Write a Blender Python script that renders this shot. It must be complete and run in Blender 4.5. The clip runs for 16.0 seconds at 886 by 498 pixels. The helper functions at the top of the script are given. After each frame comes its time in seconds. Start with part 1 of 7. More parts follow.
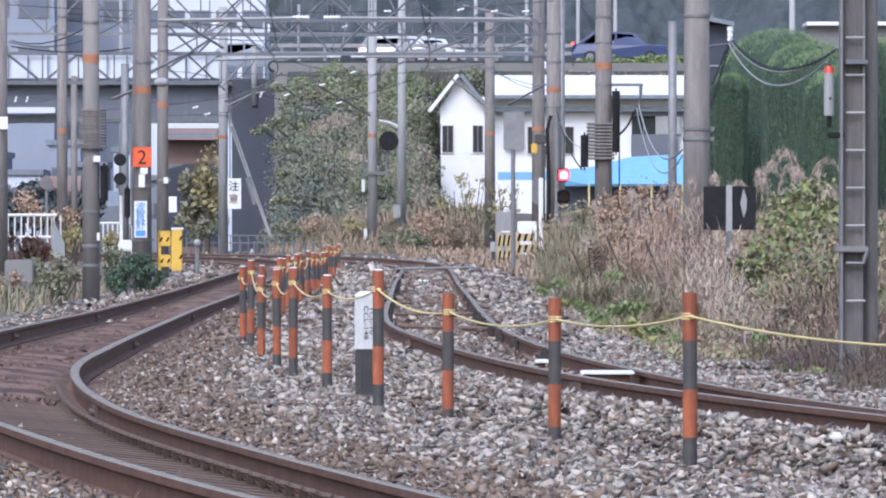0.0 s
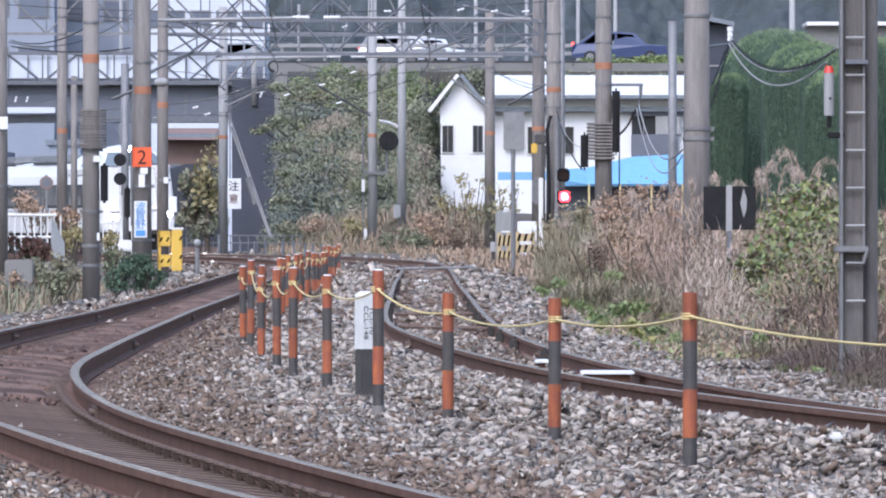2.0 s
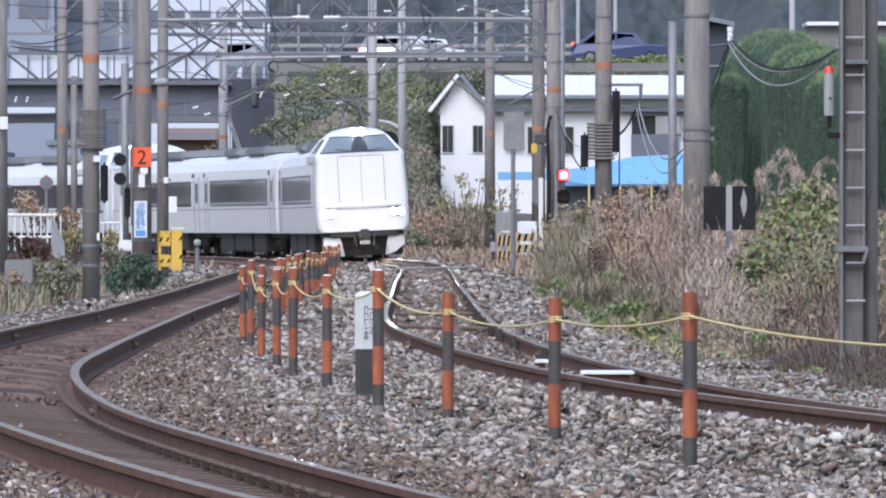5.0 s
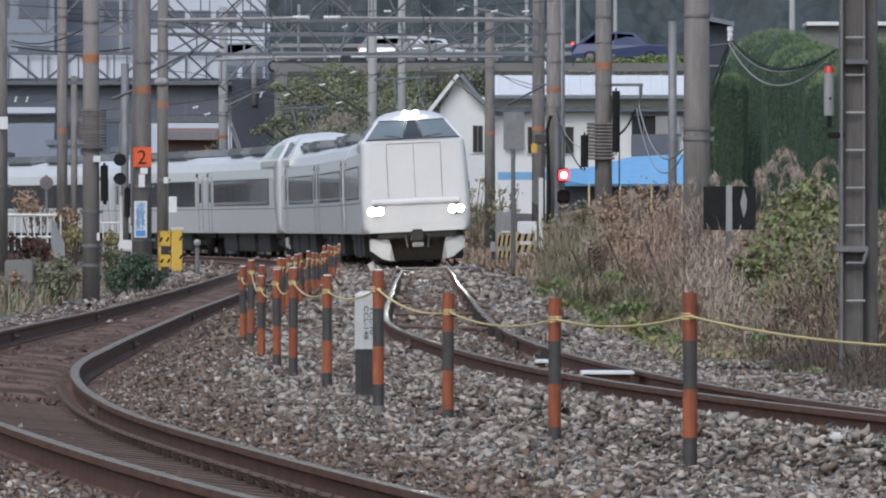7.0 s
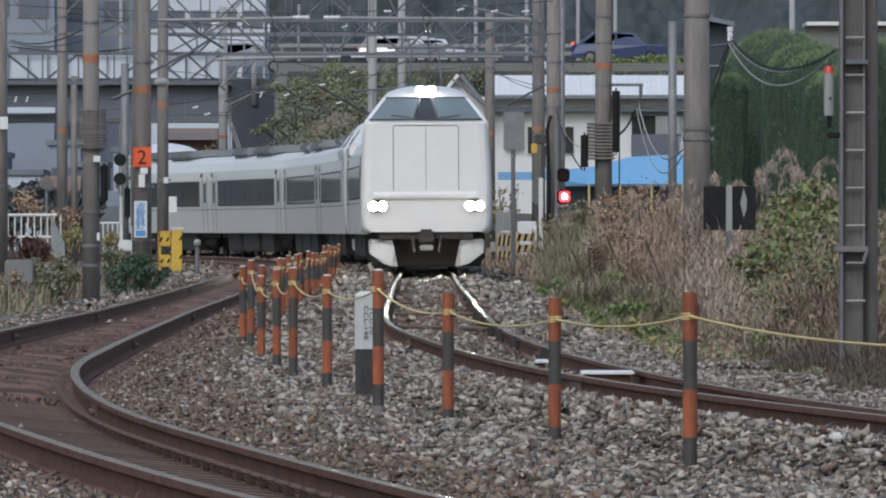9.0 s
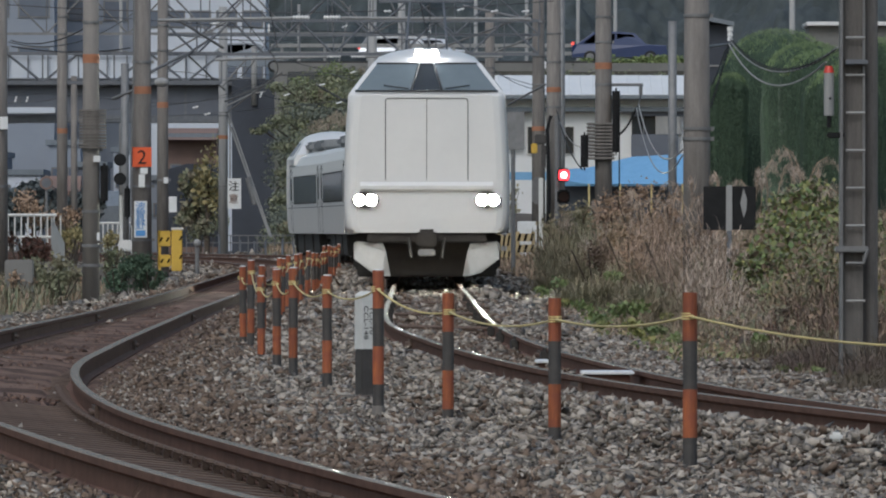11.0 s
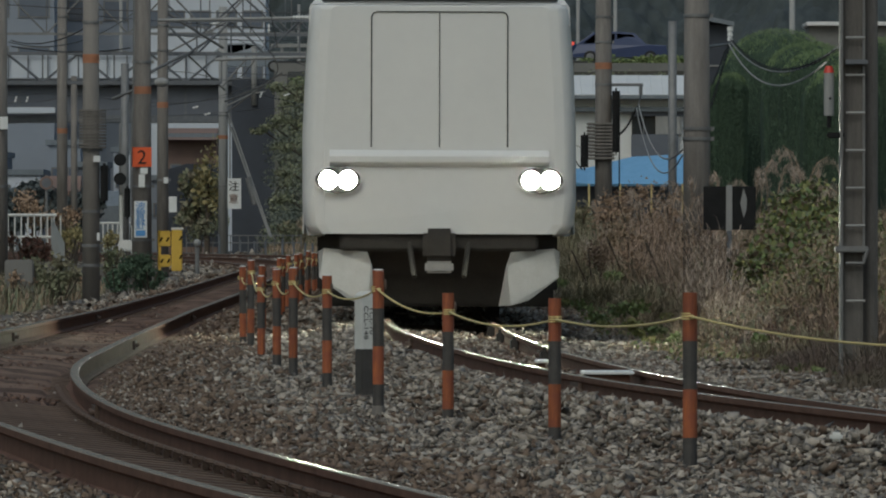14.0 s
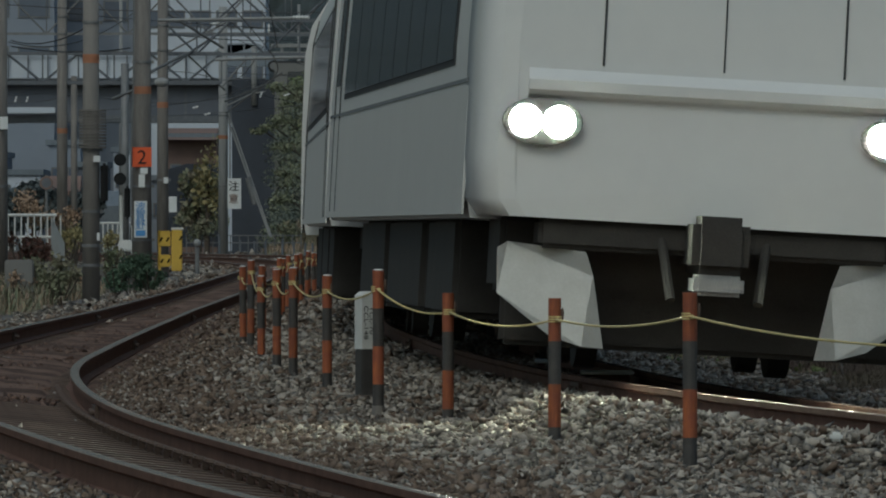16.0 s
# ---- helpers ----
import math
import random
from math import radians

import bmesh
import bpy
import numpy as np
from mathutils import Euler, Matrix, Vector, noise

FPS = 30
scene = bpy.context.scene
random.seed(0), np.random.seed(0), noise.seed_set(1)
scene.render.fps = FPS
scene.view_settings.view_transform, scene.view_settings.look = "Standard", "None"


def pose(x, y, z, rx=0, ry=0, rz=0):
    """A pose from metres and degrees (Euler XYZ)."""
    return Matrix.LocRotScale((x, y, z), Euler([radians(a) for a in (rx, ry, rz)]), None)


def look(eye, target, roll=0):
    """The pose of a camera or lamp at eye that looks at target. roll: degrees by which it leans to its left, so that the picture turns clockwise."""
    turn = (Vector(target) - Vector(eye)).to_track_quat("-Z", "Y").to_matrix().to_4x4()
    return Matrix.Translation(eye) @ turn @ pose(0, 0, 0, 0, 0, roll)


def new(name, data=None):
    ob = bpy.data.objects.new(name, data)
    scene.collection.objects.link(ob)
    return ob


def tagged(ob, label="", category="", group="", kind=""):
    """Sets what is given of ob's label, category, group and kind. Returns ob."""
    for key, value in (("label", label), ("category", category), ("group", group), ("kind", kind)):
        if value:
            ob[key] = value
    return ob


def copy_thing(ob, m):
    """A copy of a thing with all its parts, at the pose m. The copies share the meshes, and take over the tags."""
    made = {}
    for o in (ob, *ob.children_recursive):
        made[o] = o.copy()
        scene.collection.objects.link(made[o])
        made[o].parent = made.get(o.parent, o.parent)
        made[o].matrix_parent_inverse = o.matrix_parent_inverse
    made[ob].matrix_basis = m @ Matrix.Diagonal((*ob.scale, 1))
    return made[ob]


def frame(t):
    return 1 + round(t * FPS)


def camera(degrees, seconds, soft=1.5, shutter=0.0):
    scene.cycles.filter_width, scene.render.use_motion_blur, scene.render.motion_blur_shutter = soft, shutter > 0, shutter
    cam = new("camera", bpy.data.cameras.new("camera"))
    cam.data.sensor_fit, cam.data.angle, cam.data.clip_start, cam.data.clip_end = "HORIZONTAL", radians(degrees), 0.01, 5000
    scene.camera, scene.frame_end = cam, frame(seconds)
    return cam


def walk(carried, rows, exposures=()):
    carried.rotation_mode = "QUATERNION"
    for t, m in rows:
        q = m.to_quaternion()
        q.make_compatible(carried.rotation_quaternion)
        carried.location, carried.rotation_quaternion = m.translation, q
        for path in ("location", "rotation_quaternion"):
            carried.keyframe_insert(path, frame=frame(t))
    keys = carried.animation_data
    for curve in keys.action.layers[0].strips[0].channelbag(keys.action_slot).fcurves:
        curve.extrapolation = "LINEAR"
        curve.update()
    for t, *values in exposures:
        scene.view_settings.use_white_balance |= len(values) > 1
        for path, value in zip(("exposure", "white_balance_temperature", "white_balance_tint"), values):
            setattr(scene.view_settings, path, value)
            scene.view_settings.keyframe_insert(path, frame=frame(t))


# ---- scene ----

CLIP = 16.0
cam = camera(5.718, CLIP, soft=2.0)
EYE = (0.0, 0.0, 0.97)
AIM = (0.0, 100.0, 0.741)
walk(cam, [(0.0, look(EYE, AIM)), (CLIP, look(EYE, AIM))],
     exposures=[(0.0, 0.56, 5370, 16), (4.2, 0.51, 5370, 16), (6.3, -0.1, 5600, 11), (9.0, -0.4, 5700, 8), (11.5, -0.75, 5850, 5), (13.0, -1.05, 6000, 1), (14.5, -1.4, 6100, -3), (15.0, -1.45, 6200, -5), (15.5, -1.6, 6000, -5), (16.0, -1.6, 5700, -5)])

# ---- light: a bright overcast sky ----
world = bpy.data.worlds.new("overcast_sky")
scene.world = world
world.use_nodes = True
wn = world.node_tree
sky = wn.nodes.new("ShaderNodeTexSky")
sky.sky_type = "NISHITA"
sky.sun_disc = False
sky.sun_elevation = radians(48)
sky.sun_rotation = radians(200)
sky.air_density = 1.6
sky.dust_density = 4.0
wn.nodes["Background"].inputs["Strength"].default_value = 0.15
wn.links.new(sky.outputs["Color"], wn.nodes["Background"].inputs["Color"])
sun = new("sun", bpy.data.lights.new("sun", "SUN"))
sun.data.energy = 1.3
sun.data.angle = radians(25)
sun.data.color = (1.0, 0.95, 0.9)
sun.matrix_world = look((0, 0, 50), (13, 36, 4))


# ---- materials ----
def mat(name, c1, c2=None, scale=6.0, rough=0.7, metal=0.0, bump=0.25, fine=60.0, spread=0.5, island=False, per_object=0.0, emit=None, strength=0.0, stretch=None, patch=None, patch_scale=1.2):
    m = bpy.data.materials.new(name)
    m.use_nodes = True
    nt = m.node_tree
    b = nt.nodes["Principled BSDF"]
    c2 = c2 or tuple(v * 0.75 for v in c1)
    tc = nt.nodes.new("ShaderNodeTexCoord")
    big = nt.nodes.new("ShaderNodeTexNoise")
    big.inputs["Scale"].default_value = scale
    big.inputs["Detail"].default_value = 5.0
    big.inputs["Roughness"].default_value = 0.65
    small = nt.nodes.new("ShaderNodeTexNoise")
    small.inputs["Scale"].default_value = fine
    small.inputs["Detail"].default_value = 3.0
    coords = tc.outputs["Object"]
    if stretch:
        mp = nt.nodes.new("ShaderNodeMapping")
        mp.inputs["Scale"].default_value = stretch
        nt.links.new(coords, mp.inputs["Vector"])
        coords = mp.outputs["Vector"]
    for n in (big, small):
        nt.links.new(coords, n.inputs["Vector"])
    ramp = nt.nodes.new("ShaderNodeMapRange")
    ramp.inputs["From Min"].default_value = 0.5 - spread * 0.4
    ramp.inputs["From Max"].default_value = 0.5 + spread * 0.4
    mix = nt.nodes.new("ShaderNodeMix")
    mix.data_type = "RGBA"
    mix.inputs[6].default_value = (*c1, 1)
    mix.inputs[7].default_value = (*c2, 1)
    if island:
        geo = nt.nodes.new("ShaderNodeNewGeometry")
        nt.links.new(geo.outputs["Random Per Island"], mix.inputs[0])
    else:
        add = nt.nodes.new("ShaderNodeMath")
        add.operation = "MULTIPLY_ADD"
        add.inputs[1].default_value = 0.3
        nt.links.new(small.outputs["Fac"], add.inputs[0])
        sub = nt.nodes.new("ShaderNodeMath")
        sub.operation = "MULTIPLY"
        sub.inputs[1].default_value = 0.7
        nt.links.new(big.outputs["Fac"], sub.inputs[0])
        nt.links.new(sub.outputs[0], add.inputs[2])
        nt.links.new(add.outputs[0], ramp.inputs["Value"])
        nt.links.new(ramp.outputs[0], mix.inputs[0])
    colour = mix.outputs[2]
    if patch:
        # drifts of another growth or soil, metres wide
        drift = nt.nodes.new("ShaderNodeTexNoise")
        drift.inputs["Scale"].default_value = patch_scale
        drift.inputs["Detail"].default_value = 4.0
        nt.links.new(tc.outputs["Object"], drift.inputs["Vector"])
        step = nt.nodes.new("ShaderNodeMapRange")
        step.inputs["From Min"].default_value = 0.44
        step.inputs["From Max"].default_value = 0.62
        nt.links.new(drift.outputs["Fac"], step.inputs["Value"])
        over = nt.nodes.new("ShaderNodeMix")
        over.data_type = "RGBA"
        over.inputs[7].default_value = (*patch, 1)
        nt.links.new(step.outputs[0], over.inputs[0])
        nt.links.new(colour, over.inputs[6])
        colour = over.outputs[2]
    if per_object:
        info = nt.nodes.new("ShaderNodeObjectInfo")
        hsv = nt.nodes.new("ShaderNodeHueSaturation")
        mr = nt.nodes.new("ShaderNodeMapRange")
        mr.inputs["To Min"].default_value = 1 - per_object
        mr.inputs["To Max"].default_value = 1 + per_object
        nt.links.new(info.outputs["Random"], mr.inputs["Value"])
        nt.links.new(mr.outputs[0], hsv.inputs["Value"])
        nt.links.new(colour, hsv.inputs["Color"])
        colour = hsv.outputs["Color"]
    nt.links.new(colour, b.inputs["Base Color"])
    b.inputs["Roughness"].default_value = rough
    b.inputs["Metallic"].default_value = metal
    if bump:
        bp = nt.nodes.new("ShaderNodeBump")
        bp.inputs["Strength"].default_value = bump
        bp.inputs["Distance"].default_value = 0.01
        nt.links.new(small.outputs["Fac"], bp.inputs["Height"])
        nt.links.new(bp.outputs["Normal"], b.inputs["Normal"])
    if emit:
        b.inputs["Emission Color"].default_value = (*emit, 1)
        b.inputs["Emission Strength"].default_value = strength
    return m


def glass(name, tint, rough=0.05):
    m = mat(name, tint, tuple(v * 0.8 for v in tint), rough=rough, bump=0.0, scale=1.5)
    m.node_tree.nodes["Principled BSDF"].inputs["Coat Weight"].default_value = 0.6
    return m


M = dict(
    soil=mat("soil", (0.13, 0.105, 0.082), (0.075, 0.062, 0.05), 0.8, 0.95, bump=0.6, fine=30),
    stone=mat("ballast_stone", (0.105, 0.09, 0.077), (0.53, 0.472, 0.408), 3, 0.85, island=True, bump=0.5, fine=80),
    rust_stone=mat("rusty_ballast_stone", (0.115, 0.083, 0.065), (0.27, 0.205, 0.16), 3, 0.9, island=True, bump=0.4, fine=80),
    track_dirt=mat("rusty_track_dirt", (0.145, 0.095, 0.074), (0.065, 0.043, 0.035), 5, 0.95, spread=0.3, bump=0.9, fine=40, patch=(0.21, 0.14, 0.11), patch_scale=0.9, stretch=(1, 0.35, 1)),
    pale_dirt=mat("pale_track_dirt", (0.30, 0.235, 0.175), (0.165, 0.125, 0.095), 4, 0.95, spread=0.4, bump=0.9, fine=35, patch=(0.235, 0.18, 0.135), patch_scale=0.6),
    bed=mat("ballast_bed", (0.20, 0.185, 0.175), (0.11, 0.10, 0.095), 9, 0.95, bump=0.8, fine=40),
    rail=mat("rusty_rail_steel", (0.205, 0.12, 0.092), (0.105, 0.062, 0.048), 4, 0.75, 0.05, 0.4, 50),
    rail_top=mat("worn_rail_head", (0.40, 0.28, 0.245), (0.25, 0.17, 0.145), 2, 0.22, 0.5, 0.05, 30),
    clod=mat("caked_dirt_clod", (0.07, 0.042, 0.033), (0.21, 0.135, 0.105), 8, 0.95, island=True, bump=0.5, fine=60),
    sleeper=mat("dusty_concrete_sleeper", (0.155, 0.108, 0.085), (0.08, 0.056, 0.045), 6, 0.95, per_object=0.2),
    clip=mat("rusty_rail_clip", (0.17, 0.12, 0.095), (0.08, 0.055, 0.045), 20, 0.7, 0.2),
    orange=mat("faded_orange_paint", (0.43, 0.125, 0.042), (0.17, 0.055, 0.032), 5, 0.65, fine=35, bump=0.2, spread=0.42, per_object=0.18, stretch=(6, 6, 0.7), patch=(0.26, 0.075, 0.04), patch_scale=9.0),
    black=mat("faded_black_paint", (0.045, 0.042, 0.042), (0.085, 0.078, 0.074), 9, 0.6, bump=0.15),
    white=mat("weathered_white_paint", (0.74, 0.74, 0.73), (0.60, 0.60, 0.58), 5, 0.6, bump=0.1),
    plain_dark=mat("dark_weathered_metal", (0.014, 0.014, 0.016), (0.03, 0.03, 0.031), 5, 0.75, bump=0.1),
    rope=mat("yellow_plastic_rope", (0.78, 0.66, 0.32), (0.55, 0.43, 0.17), 60, 0.55, bump=0.3, fine=200),
    concrete=mat("weathered_pole_concrete", (0.255, 0.235, 0.22), (0.13, 0.118, 0.11), 2.6, 0.9, spread=0.4, bump=0.3, per_object=0.15, stretch=(3, 3, 0.35)),
    concrete_mid=mat("even_pole_concrete", (0.27, 0.25, 0.235), (0.195, 0.18, 0.17), 2.6, 0.9, bump=0.3, stretch=(3, 3, 0.35)),
    concrete_pale=mat("pale_pole_concrete", (0.36, 0.36, 0.36), (0.25, 0.25, 0.25), 2.2, 0.9, bump=0.3, per_object=0.1, stretch=(3, 3, 0.4)),
    steel=mat("galvanised_steel", (0.25, 0.25, 0.255), (0.16, 0.16, 0.165), 4, 0.6, 0.3, 0.1, per_object=0.15),
    # Dark steel paled towards blue, for haze over the far beams.
    steel_dark=mat("hazed_weathered_steel", (0.19, 0.20, 0.225), (0.12, 0.13, 0.15), 4, 0.6, 0.3, 0.1),
    steel_col=mat("brown_grey_column_paint", (0.17, 0.158, 0.15), (0.085, 0.078, 0.075), 3, 0.7, 0.1, 0.2, spread=0.4, stretch=(4, 4, 0.4)),
    wire=mat("dull_wire", (0.09, 0.09, 0.10), (0.06, 0.06, 0.065), 4, 0.6, 0.4, 0),
    porcelain=mat("white_porcelain", (0.82, 0.82, 0.82), (0.7, 0.7, 0.7), 8, 0.25, bump=0),
    band=mat("orange_band_paint", (0.46, 0.19, 0.10), (0.28, 0.14, 0.085), 8, 0.7),
    sign_orange=mat("orange_sign_plate", (0.80, 0.13, 0.04), (0.72, 0.11, 0.035), 5, 0.5, bump=0.05),
    sign_white=mat("white_sign_plate", (0.78, 0.79, 0.80), (0.68, 0.69, 0.70), 5, 0.5, bump=0.05),
    sign_blue=mat("blue_sign_ink", (0.10, 0.28, 0.62), (0.12, 0.32, 0.64), 5, 0.5, bump=0),
    ink=mat("black_sign_ink", (0.025, 0.022, 0.022), (0.04, 0.036, 0.036), 5, 0.6, bump=0),
    yellow=mat("yellow_safety_paint", (0.74, 0.50, 0.08), (0.60, 0.38, 0.06), 5, 0.5, bump=0.1),
    yellow_faded=mat("faded_yellow_paint", (0.55, 0.43, 0.22), (0.42, 0.33, 0.19), 5, 0.7, bump=0.1),
    red=mat("red_plastic", (0.62, 0.05, 0.03), (0.5, 0.04, 0.025), 5, 0.4, bump=0.05),
    signal_on=mat("lit_red_signal_lens", (0.5, 0.02, 0.02), rough=0.3, bump=0, emit=(1.0, 0.05, 0.06), strength=5.0),
    signal_core=mat("lit_signal_bulb", (0.8, 0.5, 0.5), rough=0.3, bump=0, emit=(1.0, 0.8, 0.76), strength=14.0),
    body=mat("silver_white_car_paint", (0.74, 0.74, 0.74), (0.69, 0.69, 0.695), 0.7, 0.32, 0.0, 0.03, 8, per_object=0.0),
    body_low=mat("silver_grey_car_paint", (0.74, 0.73, 0.715), (0.68, 0.67, 0.66), 0.7, 0.34, 0.0, 0.03, 8),
    seam=mat("dark_rubber_seal", (0.035, 0.035, 0.037), (0.05, 0.05, 0.052), 5, 0.7, bump=0.05),
    window=glass("dark_train_window", (0.055, 0.06, 0.065), 0.08),
    shield=glass("windscreen_glass", (0.20, 0.235, 0.25), 0.05),
    under=mat("grimy_underframe", (0.055, 0.05, 0.046), (0.03, 0.028, 0.026), 3, 0.85),
    roof_gear=mat("grey_roof_equipment", (0.26, 0.27, 0.28), (0.17, 0.18, 0.19), 3, 0.7),
    lamp_on=mat("lit_headlamp", (0.9, 0.9, 0.8), rough=0.2, bump=0, emit=(1.0, 0.95, 0.72), strength=2200.0),
    top_lamp_on=mat("lit_roof_headlamp", (0.9, 0.9, 0.85), rough=0.2, bump=0, emit=(1.0, 0.97, 0.88), strength=220.0),
    clap=mat("white_clapboard", (0.80, 0.81, 0.82), (0.72, 0.73, 0.74), 1.5, 0.6, bump=0.1),
    roof_white=mat("pale_metal_roof", (0.80, 0.80, 0.80), (0.72, 0.72, 0.73), 1.0, 0.4, 0.0, 0.05),
    roof_grey=mat("grey_slate_roof", (0.22, 0.25, 0.28), (0.16, 0.18, 0.21), 3, 0.7),
    # Reflection in the vehicle windows is put into this paler glass colour.
    car_pane=glass("vehicle_glass", (0.16, 0.18, 0.21), 0.1),
    pane=glass("house_window_glass", (0.04, 0.045, 0.05), 0.1),
    pane_far=glass("distant_window_glass", (0.15, 0.18, 0.24), 0.15),
    tarp=mat("blue_sheet", (0.22, 0.43, 0.68), (0.17, 0.36, 0.60), 1.5, 0.5, bump=0.3, fine=6),
    bridge=mat("weathered_bridge_girder", (0.15, 0.165, 0.20), (0.11, 0.12, 0.15), 0.6, 0.7),
    # Abutment shade put into a dark tone, used on two other walls too.
    abut=mat("shade_dark_wall", (0.075, 0.084, 0.105), (0.045, 0.05, 0.064), 0.5, 0.95),
    brick_brown=mat("brown_house_wall", (0.26, 0.17, 0.14), (0.18, 0.13, 0.115), 0.7, 0.9),
    panel=mat("pale_fence_panel", (0.62, 0.66, 0.74), (0.54, 0.58, 0.66), 0.6, 0.6),
    wall_blue=mat("pale_rendered_wall", (0.30, 0.33, 0.39), (0.25, 0.28, 0.34), 0.4, 0.9),
    block=mat("stained_concrete_wall", (0.25, 0.245, 0.24), (0.16, 0.16, 0.155), 0.5, 0.95, bump=0.4),
    asphalt=mat("asphalt", (0.055, 0.055, 0.057), (0.04, 0.04, 0.042), 1, 0.9),
    car_silver=mat("silver_vehicle_paint", (0.34, 0.36, 0.40), (0.30, 0.32, 0.36), 1, 0.25, 0.4, bump=0),
    car_blue=mat("deep_blue_vehicle_paint", (0.04, 0.06, 0.15), (0.035, 0.052, 0.13), 1, 0.3, bump=0),
    car_grey=mat("grey_vehicle_paint", (0.25, 0.28, 0.32), (0.22, 0.25, 0.29), 1, 0.3, bump=0),
    tyre=mat("tyre_rubber", (0.025, 0.025, 0.025), (0.035, 0.035, 0.035), 9, 0.9),
    tail=mat("lit_tail_lamp", (0.6, 0.05, 0.04), rough=0.3, bump=0, emit=(1, 0.12, 0.08), strength=1.6),
    lens_off=mat("unlit_red_lens", (0.05, 0.008, 0.008), (0.035, 0.006, 0.006), 5, 0.3, bump=0),
    # Bank soil darkened to draw the shade in hollows between clumps.
    bank_soil=mat("hollow_shade_soil", (0.085, 0.08, 0.066), (0.05, 0.048, 0.04), 1.2, 0.95, bump=0.6, fine=8),
    bark=mat("bark", (0.12, 0.095, 0.075), (0.07, 0.055, 0.045), 5, 0.95),
    hedge=mat("conifer_hedge_leaf", (0.062, 0.105, 0.068), (0.105, 0.155, 0.098), island=True, rough=0.8, bump=0, per_object=0.25),
    # Light on the conifer tops is put into this paler leaf colour.
    hedge_lit=mat("conifer_lit_top", (0.17, 0.25, 0.115), (0.26, 0.335, 0.17), island=True, rough=0.8, bump=0, per_object=0.15),
    # Dark core tone stands for the shade between the conifer's blades.
    hedge_core=mat("conifer_shade_core", (0.028, 0.05, 0.034), (0.055, 0.085, 0.056), 14, 0.9, bump=1.0, fine=45, spread=0.6, stretch=(1, 1, 0.35)),
    # Ivy tones raised and greyed for distance haze; ivy_dark is a shaded copy.
    ivy=mat("dull_ivy_leaf", (0.155, 0.18, 0.115), (0.27, 0.275, 0.185), island=True, rough=0.8, bump=0),
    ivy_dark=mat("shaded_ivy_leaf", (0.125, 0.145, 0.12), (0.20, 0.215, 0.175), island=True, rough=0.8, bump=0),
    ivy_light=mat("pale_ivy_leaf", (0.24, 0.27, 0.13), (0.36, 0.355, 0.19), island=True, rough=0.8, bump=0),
    ivy_dry=mat("dry_creeper_leaf", (0.42, 0.36, 0.28), (0.27, 0.235, 0.185), island=True, rough=0.9, bump=0),
    green=mat("fresh_green_leaf", (0.13, 0.19, 0.07), (0.235, 0.275, 0.11), island=True, rough=0.6, bump=0),
    kudzu=mat("yellowing_leaf", (0.17, 0.20, 0.075), (0.33, 0.315, 0.11), island=True, rough=0.6, bump=0),
    yellow_leaf=mat("yellow_autumn_leaf", (0.34, 0.28, 0.13), (0.23, 0.215, 0.11), island=True, rough=0.7, bump=0),
    red_leaf=mat("red_brown_leaf", (0.17, 0.075, 0.06), (0.10, 0.07, 0.05), island=True, rough=0.8, bump=0),
    dry=mat("dry_grass", (0.47, 0.337, 0.24), (0.30, 0.21, 0.15), island=True, rough=0.9, bump=0, patch=(0.27, 0.215, 0.14), patch_scale=0.8),
    dry_dark=mat("dead_stalk", (0.255, 0.185, 0.135), (0.145, 0.106, 0.082), island=True, rough=0.95, bump=0, patch=(0.21, 0.165, 0.11), patch_scale=0.7),
    # Dead stalk colour darkened for the shadow low in the near weeds.
    dead_dark=mat("shaded_dead_stalk", (0.185, 0.132, 0.105), (0.095, 0.072, 0.06), island=True, rough=0.95, bump=0, patch=(0.15, 0.125, 0.085), patch_scale=0.7),
    plume=mat("pampas_plume", (0.58, 0.48, 0.40), (0.40, 0.32, 0.26), island=True, rough=0.95, bump=0),
    fern=mat("pale_olive_frond", (0.20, 0.20, 0.12), (0.36, 0.325, 0.215), island=True, rough=0.85, bump=0, patch=(0.33, 0.27, 0.18), patch_scale=1.1),
    seed=mat("brown_seed_head", (0.53, 0.39, 0.305), (0.34, 0.245, 0.185), island=True, rough=0.95, bump=0),
    # Blue-grey distance haze is put into both woodland colours.
    hill_wood=mat("hazed_hillside_woodland", (0.04, 0.05, 0.054), (0.08, 0.096, 0.102), 0.5, 0.95, bump=1.0, fine=3, spread=0.6),
    far_leaf=mat("hazed_woodland_leaf", (0.105, 0.122, 0.125), (0.125, 0.145, 0.148), island=True, rough=0.9, bump=0),
    bush=mat("grey_green_shrub_leaf", (0.12, 0.145, 0.085), (0.235, 0.24, 0.15), island=True, rough=0.8, bump=0, patch=(0.25, 0.215, 0.15), patch_scale=1.5),
)


for key, level in (("plain_dark", 0.15), ("ink", 0.2), ("stone", 0.25), ("rust_stone", 0.15), ("track_dirt", 0.1), ("rail", 0.1), ("rail_top", 0.2)):
    M[key].node_tree.nodes["Principled BSDF"].inputs["Specular IOR Level"].default_value = level
M["rail_top"].node_tree.nodes["Principled BSDF"].inputs["Specular Tint"].default_value = (0.50, 0.38, 0.345, 1)
M["shield"].node_tree.nodes["Principled BSDF"].inputs["Coat Weight"].default_value = 1.0
M["window"].node_tree.nodes["Principled BSDF"].inputs["Coat Weight"].default_value = 0.1


